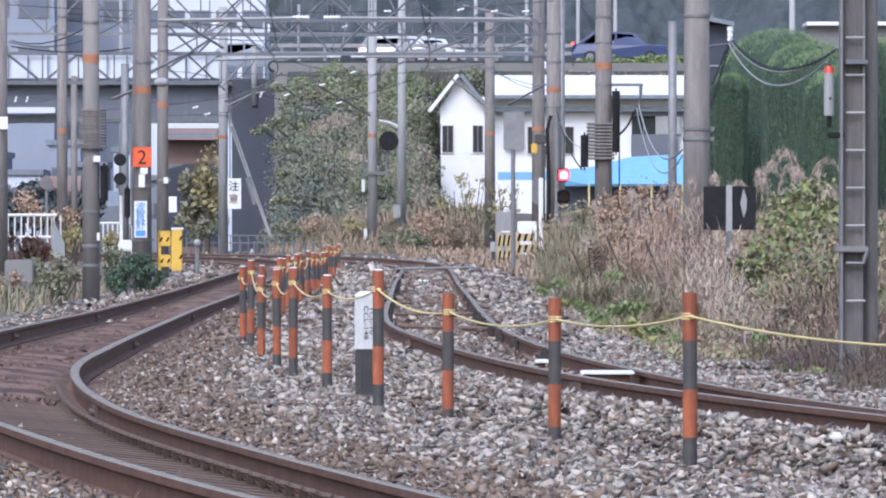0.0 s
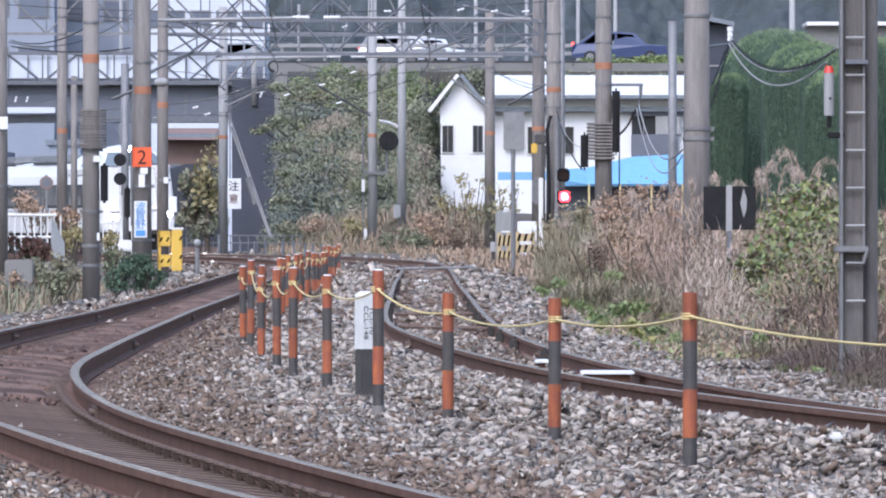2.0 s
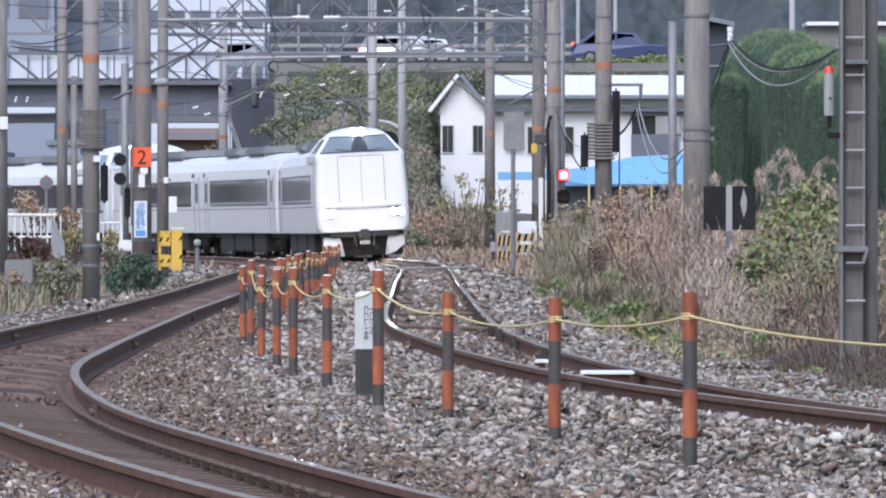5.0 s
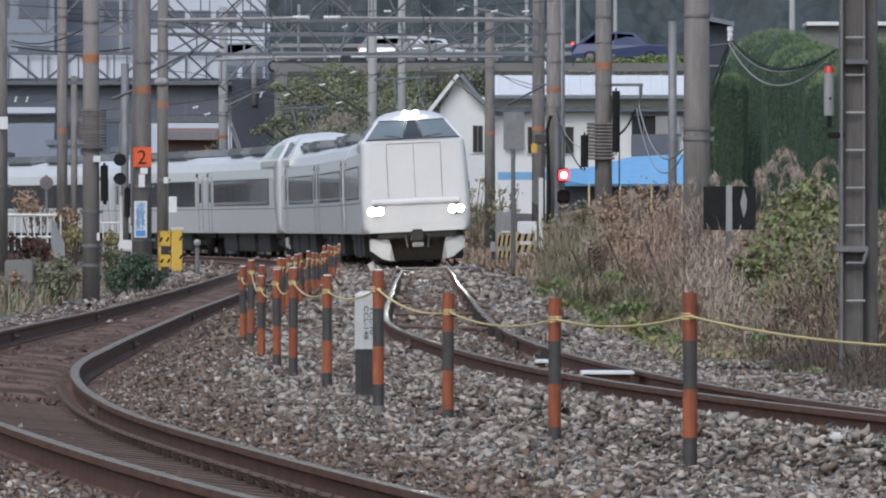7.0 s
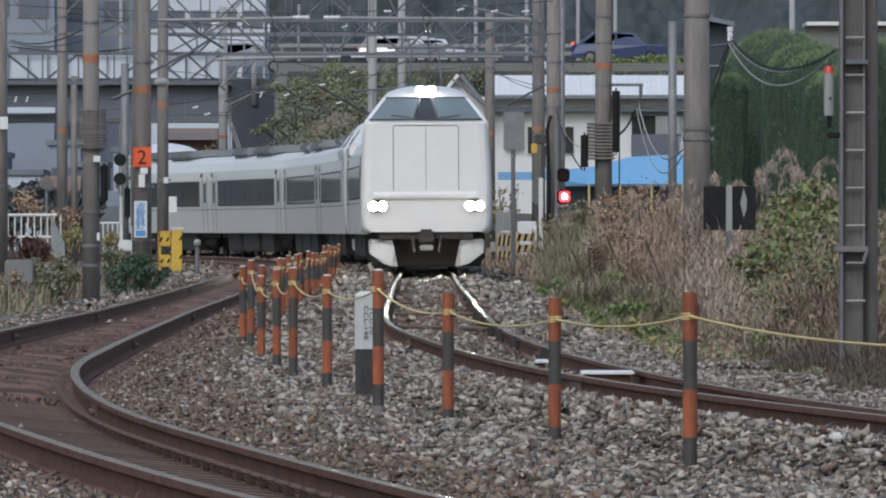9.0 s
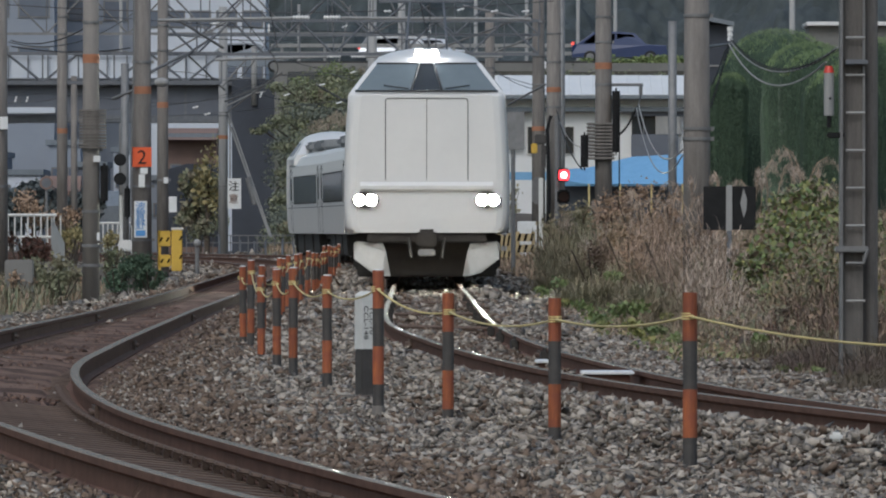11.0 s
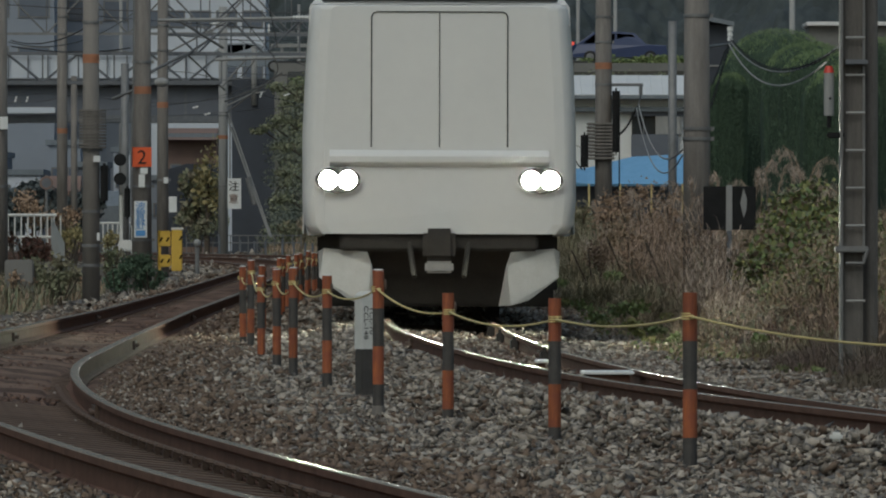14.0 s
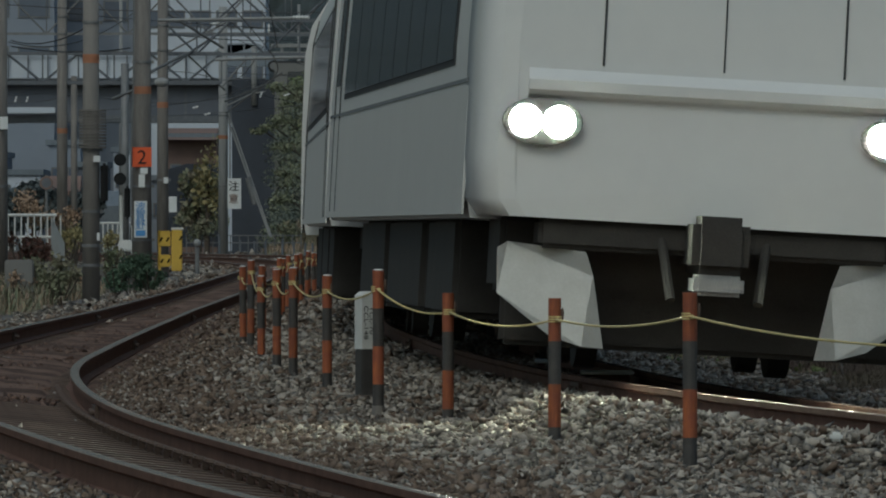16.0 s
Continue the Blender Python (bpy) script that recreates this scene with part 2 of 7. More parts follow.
# ---- building helpers ----
def obj(name, bm, material, parent=None, label="", smooth=False):
    me = bpy.data.meshes.new(name)
    bm.normal_update()
    bm.to_mesh(me)
    bm.free()
    for m in material if isinstance(material, (list, tuple)) else [material]:
        me.materials.append(m)
    if smooth:
        me.polygons.foreach_set("use_smooth", [True] * len(me.polygons))
    ob = new(name, me)
    if parent:
        ob.parent = parent
    if label:
        tagged(ob, label)
    return ob


def part(name, bm, material, parent, label="", smooth=False):
    return obj(name, bm, material, parent, label, smooth)


def thing(name, label, category, group="", kind="", at=(0, 0, 0), turn=0):
    ob = new(name)
    ob.matrix_world = pose(*at, 0, 0, turn)
    return tagged(ob, label, category, group, kind)


def share(name, src, parent, m):
    ob = new(name, src.data)
    ob.parent = parent
    ob.matrix_basis = m
    return ob


def box(bm, x0, x1, y0, y1, z0, z1, bevel=0.0, m=None):
    r = bmesh.ops.create_cube(bm, size=1)
    bmesh.ops.transform(bm, verts=r["verts"], matrix=Matrix.LocRotScale(((x0 + x1) / 2, (y0 + y1) / 2, (z0 + z1) / 2), None, (x1 - x0, y1 - y0, z1 - z0)))
    vs = r["verts"]
    if bevel:
        es = list({e for v in vs for e in v.link_edges})
        out = bmesh.ops.bevel(bm, geom=es, offset=bevel, segments=2, affect="EDGES")
        vs = list({v for f in out["faces"] for v in f.verts} | {v for v in vs if v.is_valid})
    if m is not None:
        bmesh.ops.transform(bm, verts=vs, matrix=m)
    return bm


def cyl(bm, p, q, r1, r2=None, seg=12):
    p, q = Vector(p), Vector(q)
    d = q - p
    m = Matrix.Translation((p + q) / 2) @ d.to_track_quat("Z", "Y").to_matrix().to_4x4()
    bmesh.ops.create_cone(bm, cap_ends=True, segments=seg, radius1=r1, radius2=r1 if r2 is None else r2, depth=d.length, matrix=m)
    return bm


def ball(bm, c, r, seg=12, scale=(1, 1, 1)):
    bmesh.ops.create_uvsphere(bm, u_segments=seg, v_segments=max(6, seg // 2), radius=r, matrix=Matrix.LocRotScale(c, None, scale))
    return bm


def B():
    return bmesh.new()


def loft(rings, caps=True):
    bm = bmesh.new()
    vs = [[bm.verts.new(p) for p in r] for r in rings]
    n = len(rings[0])
    for a, b in zip(vs, vs[1:]):
        for i in range(n):
            bm.faces.new((a[i], a[(i + 1) % n], b[(i + 1) % n], b[i]))
    if caps:
        bm.faces.new(vs[0][::-1])
        bm.faces.new(vs[-1])
    bmesh.ops.recalc_face_normals(bm, faces=bm.faces)
    return bm


def tube(points, r, seg=6):
    rings = []
    pts = [Vector(p) for p in points]
    for i, p in enumerate(pts):
        d = (pts[min(i + 1, len(pts) - 1)] - pts[max(i - 1, 0)]).normalized()
        u = d.cross(Vector((0.05, 0.1, 1))).normalized()
        v = d.cross(u)
        rings.append([p + (u * math.cos(a) + v * math.sin(a)) * r for a in (2 * math.pi * k / seg for k in range(seg))])
    return loft(rings)


def sag(a, b, drop, n=12):
    a, b = Vector(a), Vector(b)
    return [a.lerp(b, k / n) - Vector((0, 0, drop * 4 * (k / n) * (1 - k / n))) for k in range(n + 1)]


def cloud_mesh(name, verts, faces, material):
    me = bpy.data.meshes.new(name)
    nf, k = faces.shape
    me.vertices.add(len(verts))
    me.vertices.foreach_set("co", verts.astype(np.float32).ravel())
    me.loops.add(nf * k)
    me.loops.foreach_set("vertex_index", faces.astype(np.int32).ravel())
    me.polygons.add(nf)
    me.polygons.foreach_set("loop_start", np.arange(0, nf * k, k, dtype=np.int32))
    me.update(calc_edges=True)
    me.materials.append(material)
    return me


rng = np.random.default_rng(5)


def leaves(name, centres, size, material, parent=None, flat=0.0, long=1.6):
    """Small folded leaves, one at each centre, turned at random."""
    n = len(centres)
    a = rng.normal(size=(n, 3))
    a[:, 2] *= 1 - flat
    a /= np.linalg.norm(a, axis=1)[:, None]
    b = rng.normal(size=(n, 3))
    b -= (b * a).sum(1)[:, None] * a
    b /= np.linalg.norm(b, axis=1)[:, None]
    c = np.cross(a, b)
    s = (size * rng.uniform(0.55, 1.35, n))[:, None]
    v = np.stack([centres - a * s * long * 0.5, centres + b * s * 0.5 + c * s * 0.18, centres + a * s * long * 0.5, centres - b * s * 0.5 + c * s * 0.18], 1).reshape(-1, 3)
    i = np.arange(n)[:, None] * 4
    f = np.concatenate([i + [0, 1, 2], i + [0, 2, 3]], 0)
    ob = new(name, cloud_mesh(name, v, f, material))
    if parent:
        ob.parent = parent
    return ob


def blades(name, feet, height, width, material, parent=None, lean=0.35):
    """Thin bent grass blades that stand at the feet."""
    n = len(feet)
    h = height * rng.uniform(0.5, 1.15, n)
    w = (width * rng.uniform(0.6, 1.3, n))[:, None]
    t = rng.uniform(0, 2 * math.pi, n)
    d = np.stack([np.cos(t), np.sin(t), np.zeros(n)], 1)
    side = np.stack([-np.sin(t), np.cos(t), np.zeros(n)], 1)
    tilt = ((0.3 * lean + np.abs(rng.normal(0, lean * 0.85, n))) * h)[:, None]
    up = np.stack([np.zeros(n), np.zeros(n), h], 1)
    droop = np.clip(tilt / h[:, None], 0, 1.6)
    mid = feet + up * (0.72 - 0.1 * droop) + d * tilt * 0.35
    tip = feet + up * (1 - 0.42 * droop) + d * tilt
    v = np.stack([feet - side * w, feet + side * w, mid - side * w * 0.8, mid + side * w * 0.8, tip], 1).reshape(-1, 3)
    i = np.arange(n)[:, None] * 5
    f = np.concatenate([i + [0, 1, 3], i + [0, 3, 2], i + [2, 3, 4]], 0)
    ob = new(name, cloud_mesh(name, v, f, material))
    if parent:
        ob.parent = parent
    return ob


def in_ball(n, c, r, shell=0.55):
    """Random places in the outer part of an ellipsoid."""
    p = rng.normal(size=(n, 3))
    p /= np.linalg.norm(p, axis=1)[:, None]
    p *= rng.uniform(shell, 1, n)[:, None]
    return np.array(c) + p * np.array(r)


def text(name, body, size, material, parent, m, align="CENTER", deep=0.004):
    cu = bpy.data.curves.new(name, "FONT")
    cu.body, cu.size, cu.align_x, cu.align_y, cu.extrude = body, size, align, "CENTER", deep
    cu.materials.append(material)
    ob = new(name, cu)
    ob.parent = parent
    ob.matrix_basis = m
    return ob


# ---- the two tracks in plan: across, along ----
MAIN = [(9.6, 14), (6.6, 24), (4.35, 34), (2.84, 43), (1.53, 54), (0.71, 67), (0.14, 83), (-0.09, 100), (-0.18, 126), (-0.3, 160), (-0.37, 198), (-0.62, 235), (-1.75, 264),
        (-3.42, 290), (-5.2, 303.5), (-7.4, 317), (-10.6, 332), (-15.1, 347), (-22.6, 364), (-33.5, 382), (-48, 400), (-66, 415), (-88, 428), (-130, 446), (-180, 460), (-240, 470)]
SIDE = [(5.8, 8), (2.6, 18), (0.5, 27), (-0.45, 33), (-1.42, 41), (-2.46, 51), (-3.21, 63.4), (-3.46, 76), (-3.55, 105), (-3.65, 136), (-3.85, 165), (-4.1, 200), (-4.5, 235),
        (-5.6, 262), (-7.1, 284), (-9.0, 298), (-11.6, 312), (-15, 326), (-20, 340), (-27, 354), (-37, 370), (-52, 387), (-72, 404), (-100, 420)]
GAUGE = 1.067


class Path:
    def __init__(self, pts):
        p = [Vector((x, y, 0)) for x, y in pts]
        out = []
        for i in range(len(p) - 1):
            a, b, c, d = p[max(i - 1, 0)], p[i], p[i + 1], p[min(i + 2, len(p) - 1)]
            for k in range(12):
                t = k / 12
                out.append(0.5 * (2 * b + (c - a) * t + (2 * a - 5 * b + 4 * c - d) * t * t + (3 * b - a - 3 * c + d) * t ** 3))
        out.append(p[-1])
        # smoothed, so that the curves have no kinks
        for _ in range(14):
            out = [out[0]] + [(out[i - 1] + out[i] * 2 + out[i + 1]) / 4 for i in range(1, len(out) - 1)] + [out[-1]]
        self.p = out
        self.s = [0.0]
        for a, b in zip(out, out[1:]):
            self.s.append(self.s[-1] + (b - a).length)
        self.sa = np.array(self.s)
        self.xa = np.array([v.x for v in out])
        self.ya = np.array([v.y for v in out])

    def at(self, s):
        x, y = float(np.interp(s, self.sa, self.xa)), float(np.interp(s, self.sa, self.ya))
        x1, y1 = float(np.interp(s - 0.8, self.sa, self.xa)), float(np.interp(s - 0.8, self.sa, self.ya))
        x2, y2 = float(np.interp(s + 0.8, self.sa, self.xa)), float(np.interp(s + 0.8, self.sa, self.ya))
        d = Vector((x2 - x1, y2 - y1, 0)).normalized()
        return Vector((x, y, 0)), d

    def s_of_y(self, y):
        return float(np.interp(y, self.ya, self.sa))

    def across(self, y):
        return np.interp(y, self.ya, self.xa)


main, side = Path(MAIN), Path(SIDE)


def cant(y):
    """Height of the rail towards the left over the other, by the distance along."""
    return float(np.interp(y, [0, 75, 105, 200, 250, 500], [0.1, 0.1, 0.0, 0.0, -0.09, -0.09]))


def on_track(path, s, off, z):
    """A place beside the centre line: off to the right as seen from the camera, z over the rail plane."""
    p, d = path.at(s)
    n = Vector((d.y, -d.x, 0))
    return p + n * off + Vector((0, 0, z - cant(p.y) * off / GAUGE))


RAIL_W = GAUGE / 2 + 0.0325


def rail_rings(path, s0, s1, off, step=1.2):
    prof = [(-0.064, -0.153), (0.064, -0.153), (0.064, -0.142), (0.012, -0.125), (0.009, -0.05), (0.0325, -0.036), (0.0325, -0.006), (0.024, 0),
            (-0.024, 0), (-0.0325, -0.006), (-0.0325, -0.036), (-0.009, -0.05), (-0.012, -0.125), (-0.064, -0.142)]
    n = int((s1 - s0) / step)
    return [[on_track(path, s0 + (s1 - s0) * i / n, off + x, z) for x, z in prof] for i in range(n + 1)]


def build_track(name, path, s0, s1, label):
    tr = thing(name, label, "railway track", "railway tracks")
    for off in (-RAIL_W, RAIL_W):
        bm = loft(rail_rings(path, s0, s1, off))
        bm.normal_update()
        ob = part("rail", bm, [M["rail"], M["rail_top"]], tr)
        k = 14
        mi = np.zeros(len(ob.data.polygons), dtype=np.int32)
        n = (len(mi) - 2) // k
        for i in range(n):
            mi[i * k + 7] = 1
            mi[i * k + 6] = 1
            mi[i * k + 8] = 1
        ob.data.polygons.foreach_set("material_index", mi)
    # sleepers, with a pair of clips at each rail
    first = None
    base = None
    s = s0
    while s < min(s1, path.s_of_y(205)):
        p, d = path.at(s)
        a = math.degrees(math.atan2(-d.x, d.y))
        m = pose(p.x, p.y, -0.153, 0, math.degrees(math.atan2(cant(p.y), GAUGE)), a)
        if first is None:
            bm = B()
            box(bm, -1.0, 1.0, -0.12, 0.12, -0.17, 0.0, 0.012)
            first = part("sleeper", bm, M["sleeper"], tr)
            bm = B()
            clips = []
            first.matrix_basis = m
            bm.free()
            for o in (-RAIL_W, RAIL_W):
                # bent spring clips; those outside the rails lie under the stones
                e = 1 if o < 0 else -1
                bm = tube([(o + e * 0.045, -0.06, 0.025), (o + e * 0.10, -0.066, 0.055), (o + e * 0.138, -0.03, 0.06), (o + e * 0.138, 0.03, 0.06), (o + e * 0.10, 0.066, 0.055), (o + e * 0.05, 0.04, 0.03)], 0.012, 5)
                box(bm, o + e * 0.085 - 0.018, o + e * 0.085 + 0.018, -0.03, 0.03, 0.0, 0.05, 0.006)
                clips.append(part("clip", bm, M["clip"], first))
        else:
            sl = share("sleeper", first, tr, m)
            if p.y < 62:
                for c in clips:
                    share("clip", c, sl, Matrix.Identity(4))
        s += 0.6
    # rail joints: bolted plates
    for y in JOINTS[name]:
        for off in (-RAIL_W, RAIL_W):
            sj = path.s_of_y(y)
            bm = B()
            for e in (-1, 1):
                a, b = on_track(path, sj - 0.28, off + e * 0.026, -0.085), on_track(path, sj + 0.28, off + e * 0.026, -0.085)
                m = Matrix.Translation((a + b) / 2) @ (b - a).to_track_quat("Y", "Z").to_matrix().to_4x4()
                box(bm, -0.012, 0.012, -0.28, 0.28, -0.04, 0.04, 0, m)
                for k in range(4):
                    cyl(bm, m @ Vector((0, -0.2 + k * 0.133, 0)), m @ Vector((e * 0.035, -0.2 + k * 0.133, 0)), 0.016, seg=6)
            part("joint_plate", bm, M["clip"], tr)
    return tr


def track_irons():
    """Tie rods between the main rails and anchors clamped to their webs."""
    for y in (96.0, 111.0, 128.0):
        sj = main.s_of_y(y)
        rod_bm = tube([on_track(main, sj, -RAIL_W + 0.02, -0.1), on_track(main, sj, RAIL_W - 0.02, -0.1)], 0.025, 6)
        tagged(obj("tie_rod", rod_bm, M["clip"]), "thin rusty tie rod between two rails", "rod", "tie rods")
    for y in (76.0, 83.0, 88.0, 92.6, 97.5, 102.0, 107.0, 114.0, 121.0, 130.0):
        for off, e in ((RAIL_W, -1), (-RAIL_W, 1)):
            sj = main.s_of_y(y)
            a, b = on_track(main, sj - 0.14, off + e * 0.045, -0.075), on_track(main, sj + 0.14, off + e * 0.045, -0.075)
            m = Matrix.Translation((a + b) / 2) @ (b - a).to_track_quat("Y", "Z").to_matrix().to_4x4()
            bm = B()
            box(bm, -0.04, 0.04, -0.14, 0.14, -0.06, 0.045, 0.012, m)
            cyl(bm, m @ Vector((0, 0, 0.03)), m @ Vector((0, 0, 0.075)), 0.022, seg=6)
            tagged(obj("rail_anchor", bm, M["under"]), "dark iron anchor block bolted against a rail", "rail anchor", "rail anchors")


JOINTS = {"main_track": [55.5, 77.5, 150], "side_track": [53.5, 83.5, 105, 150]}
build_track("main_track", main, main.s_of_y(20), main.s_of_y(425), "rusty curved railway track on ballast with worn rail heads")
build_track("side_track", side, side.s_of_y(14), side.s_of_y(400), "rusty curved railway track half buried in brown dust")


# ---- ground ----
def ground_z(x, y):
    """Height of the bare ground: ballast shoulders, the bank beside the house and the hill behind."""
    a = x - main.across(y)
    b = x - side.across(y)
    z = np.full_like(x, -0.30)
    mid = (a < 0) & (b > 0) & (y < 300)
    z = np.where(mid, np.maximum(z, -0.215), z)
    # the bed follows the tilt of the track and covers the sleeper ends
    c = np.interp(y, [0, 75, 105, 200, 250, 500], [0.1, 0.1, 0.0, 0.0, -0.09, -0.09])
    for o in (a, b):
        near = np.clip((1.5 - np.abs(o)) / 0.4, 0, 1)
        top = np.where(np.abs(o) < 0.6, -0.20, -0.135) - c * np.clip(o, -1.3, 1.3) / GAUGE
        z = z * (1 - near) + np.where(np.abs(o) < 0.6, top, np.maximum(z, top)) * near
    z += 0.35 * np.clip((a - 3.0) / 3.0, 0, 1) * (y < 330)
    z += 0.25 * np.clip((-b - 3.0) / 3.0, 0, 1)
    z = np.where(y > 335, np.maximum(z, -0.3 + np.clip((y - 352 - np.clip(-x, 0, 60) * 0.9) / 20, 0, 1) * 1.9 * (x > -6)), z)
    return z


def build_ground():
    ys = np.concatenate([np.linspace(-30, 20, 11), np.arange(21, 140, 1.0), np.arange(140, 420, 4.0), np.linspace(430, 900, 20), [1400, 2500]])
    u = np.linspace(-1, 1, 161)
    rows = []
    for y in ys:
        half = 60 + 0.9 * abs(y)
        xs = np.sign(u) * (np.abs(u) ** 2.6) * half + np.clip(y, 0, 100) * -0.01
        rows.append(np.stack([xs, np.full_like(xs, y), np.zeros_like(xs)], 1))
    v = np.array(rows)
    v[..., 2] = ground_z(v[..., 0], v[..., 1])
    v[..., 2] += 0.012 * np.sin(v[..., 0] * 3.1 + v[..., 1] * 1.7) + 0.01 * np.sin(v[..., 0] * 7.3 - v[..., 1] * 2.3)
    v[..., 2] -= 0.03 * (v[..., 1] < 140)
    n, m = v.shape[:2]
    i = (np.arange(n - 1)[:, None] * m + np.arange(m - 1)[None]).ravel()
    f = np.stack([i, i + 1, i + m + 1, i + m], 1)
    ob = new("ground", cloud_mesh("ground", v.reshape(-1, 3), f, M["bed"]))
    ob.data.materials.append(M["soil"])
    c = v.reshape(-1, 3)[f].mean(1)
    a, b = c[:, 0] - main.across(c[:, 1]), c[:, 0] - side.across(c[:, 1])
    off = (a > 2.4) | (b < -2.6) | (c[:, 1] > 430)
    ob.data.polygons.foreach_set("material_index", off.astype(np.int32))
    ob.data.polygons.foreach_set("use_smooth", [True] * len(f))
    tagged(ob, "grey crushed stone ballast bed between railway tracks with bare soil beyond", "ground", kind="structure")


build_ground()
track_irons()


def stones(name, pts, size, material, label):
    """Angular crushed stones: sharp four-faced chips among eight-faced blocks."""
    chip = np.array([(1, 0, -0.4), (-0.5, 0.87, -0.4), (-0.5, -0.87, -0.4), (0, 0, 0.9)]) * 1.15
    chip_faces = np.array([(0, 2, 1), (0, 1, 3), (1, 2, 3), (2, 0, 3)])
    tip = np.array([(1, 0, 0), (-1, 0, 0), (0, 1, 0), (0, -1, 0), (0, 0, 1), (0, 0, -1)], float)
    fan = np.array([(0, 2, 4), (2, 1, 4), (1, 3, 4), (3, 0, 4), (2, 0, 5), (1, 2, 5), (3, 1, 5), (0, 3, 5)])
    sharp = rng.random(len(pts)) < 0.4
    count, verts, faces = 0, [], []
    for pick, o, tri, rough in ((sharp, chip, chip_faces, 0.3), (~sharp, tip, fan, 0.36)):
        p, sz = pts[pick], size[pick]
        n = len(p)
        if not n:
            continue
        v = o[None] * (sz[:, None, None] * rng.uniform(0.6, 1.25, (n, len(o), 1))) + rng.normal(0, rough, (n, len(o), 3)) * sz[:, None, None]
        v *= rng.uniform(0.32, 1.25, (n, 1, 3))
        v = np.einsum("nij,nkj->nki", np.linalg.qr(rng.normal(size=(n, 3, 3)))[0], v)
        v[..., 2] *= 0.7
        v += p[:, None]
        verts.append(v.reshape(-1, 3))
        faces.append((np.arange(n)[:, None, None] * len(o) + tri[None]).reshape(-1, 3) + count)
        count += n * len(o)
    ob = new(name, cloud_mesh(name, np.concatenate(verts), np.concatenate(faces), material))
    return tagged(ob, label, "gravel", kind="stuff")


def build_ballast():
    grey, brown = [], []
    for y0, y1, dens, size in ((28, 48, 680, 0.0305), (48, 66, 500, 0.033), (66, 90, 260, 0.039), (90, 130, 90, 0.056), (130, 210, 24, 0.08), (210, 330, 6, 0.12)):
        half = 0.058 * y1 + 0.3
        n = int(dens * 2 * half * (y1 - y0))
        p = np.stack([rng.uniform(-half, half, n), rng.uniform(y0, y1, n), np.zeros(n)], 1)
        a, b = p[:, 0] - main.across(p[:, 1]), p[:, 0] - side.across(p[:, 1])
        clump = np.sin(p[:, 0] * 2.2 + 1.3 * np.sin(p[:, 1] * 0.7)) * 0.4
        rail_near = np.minimum(np.abs(np.abs(a) - RAIL_W), np.abs(np.abs(b) - RAIL_W))
        inside = (np.abs(b) < 0.72) | (np.abs(a) < 0.72)
        keep = (rail_near > 0.07) & ((a < 2.5 + clump) & (b > -2.5 - clump))
        keep &= ~(inside & (rng.random(n) < np.where(np.abs(b) < 0.72, 0.9, 0.66)))
        p, a, b, inside = p[keep], a[keep], b[keep], inside[keep]
        s = size * rng.uniform(0.5, 1.35, len(p))
        s = np.where(b < -0.55, s * 0.78, s)
        # broken fine along the side track
        fines = (b > 0.5) & (a < -0.9)
        s = np.where(fines, s * np.clip(0.42 + 0.58 * (b - 0.7 + rng.normal(0, 0.1, len(p))) / 0.9, 0.42, 1), s)
        p[:, 2] = ground_z(p[:, 0], p[:, 1]) + s * rng.uniform(-0.4, 1.0, len(p))
        tilt = np.interp(p[:, 1], [0, 75, 105, 200, 250, 500], [0.1, 0.1, 0.0, 0.0, -0.09, -0.09]) / GAUGE
        off_c = np.where(np.abs(b) < np.abs(a), b, a)
        lift = np.where((np.abs(a) < 0.72) & (p[:, 1] > 58), 0.055, 0.0)
        p[inside, 2] = (-0.19 + lift - tilt * off_c)[inside] + rng.uniform(-0.01, 0.02, inside.sum())
        edge = np.minimum(np.abs(a), np.abs(b)) + rng.normal(0, 0.16, len(p))
        near_side = np.where(np.abs(b) < np.abs(a), np.where(b < -0.6, 1.15, 1.75), 0.62)
        is_brown = ((edge < near_side) & (rng.random(len(p)) < 0.72)) | (rng.random(len(p)) < 0.22)
        grey.append(np.c_[p, s][~is_brown])
        s2 = np.where(inside, s * 0.55, s)
        brown.append(np.c_[p, s2][is_brown])
    g, b = np.concatenate(grey), np.concatenate(brown)
    stones("ballast_stones", g[:, :3], g[:, 3], M["stone"], "grey angular crushed stones heaped between railway tracks")
    stones("rusty_ballast_stones", b[:, :3], b[:, 3], M["rust_stone"], "rust-stained crushed stones beside the rails")
    # dust packed between the rails
    for path, nm in ((main, "track_dust"), (side, "track_dust")):
        rows = []
        s0, s1 = path.s_of_y(22), path.s_of_y(330)
        k = int((s1 - s0) / 0.45)
        lo, hi = (-0.5, 0.5) if path is main else (-0.8, 1.12)
        for i in range(k + 1):
            s = s0 + (s1 - s0) * i / k
            y = path.at(s)[0].y
            # the sleepers vanish under the dust further off
            deep = min(max((y - 52) / 9, 0), 1) * 0.062
            row = []
            for o in np.linspace(lo, hi, 23):
                lumps = noise.noise((s * 0.9, o * 3.0, 3.1)) * 0.028 + noise.noise((s * 3.1, o * 9.0, 7.7)) * 0.02
                z = -0.205 + deep * (1 if abs(o) < 0.36 else 0.35) + lumps
                if abs(o) > 0.6:
                    z = -0.125 + lumps * 0.5
                row.append(on_track(path, s, o, z))
            rows.append(row)
        v = np.array([[tuple(p) for p in r] for r in rows])
        n, m = v.shape[:2]
        i = (np.arange(n - 1)[:, None] * m + np.arange(m - 1)[None]).ravel()
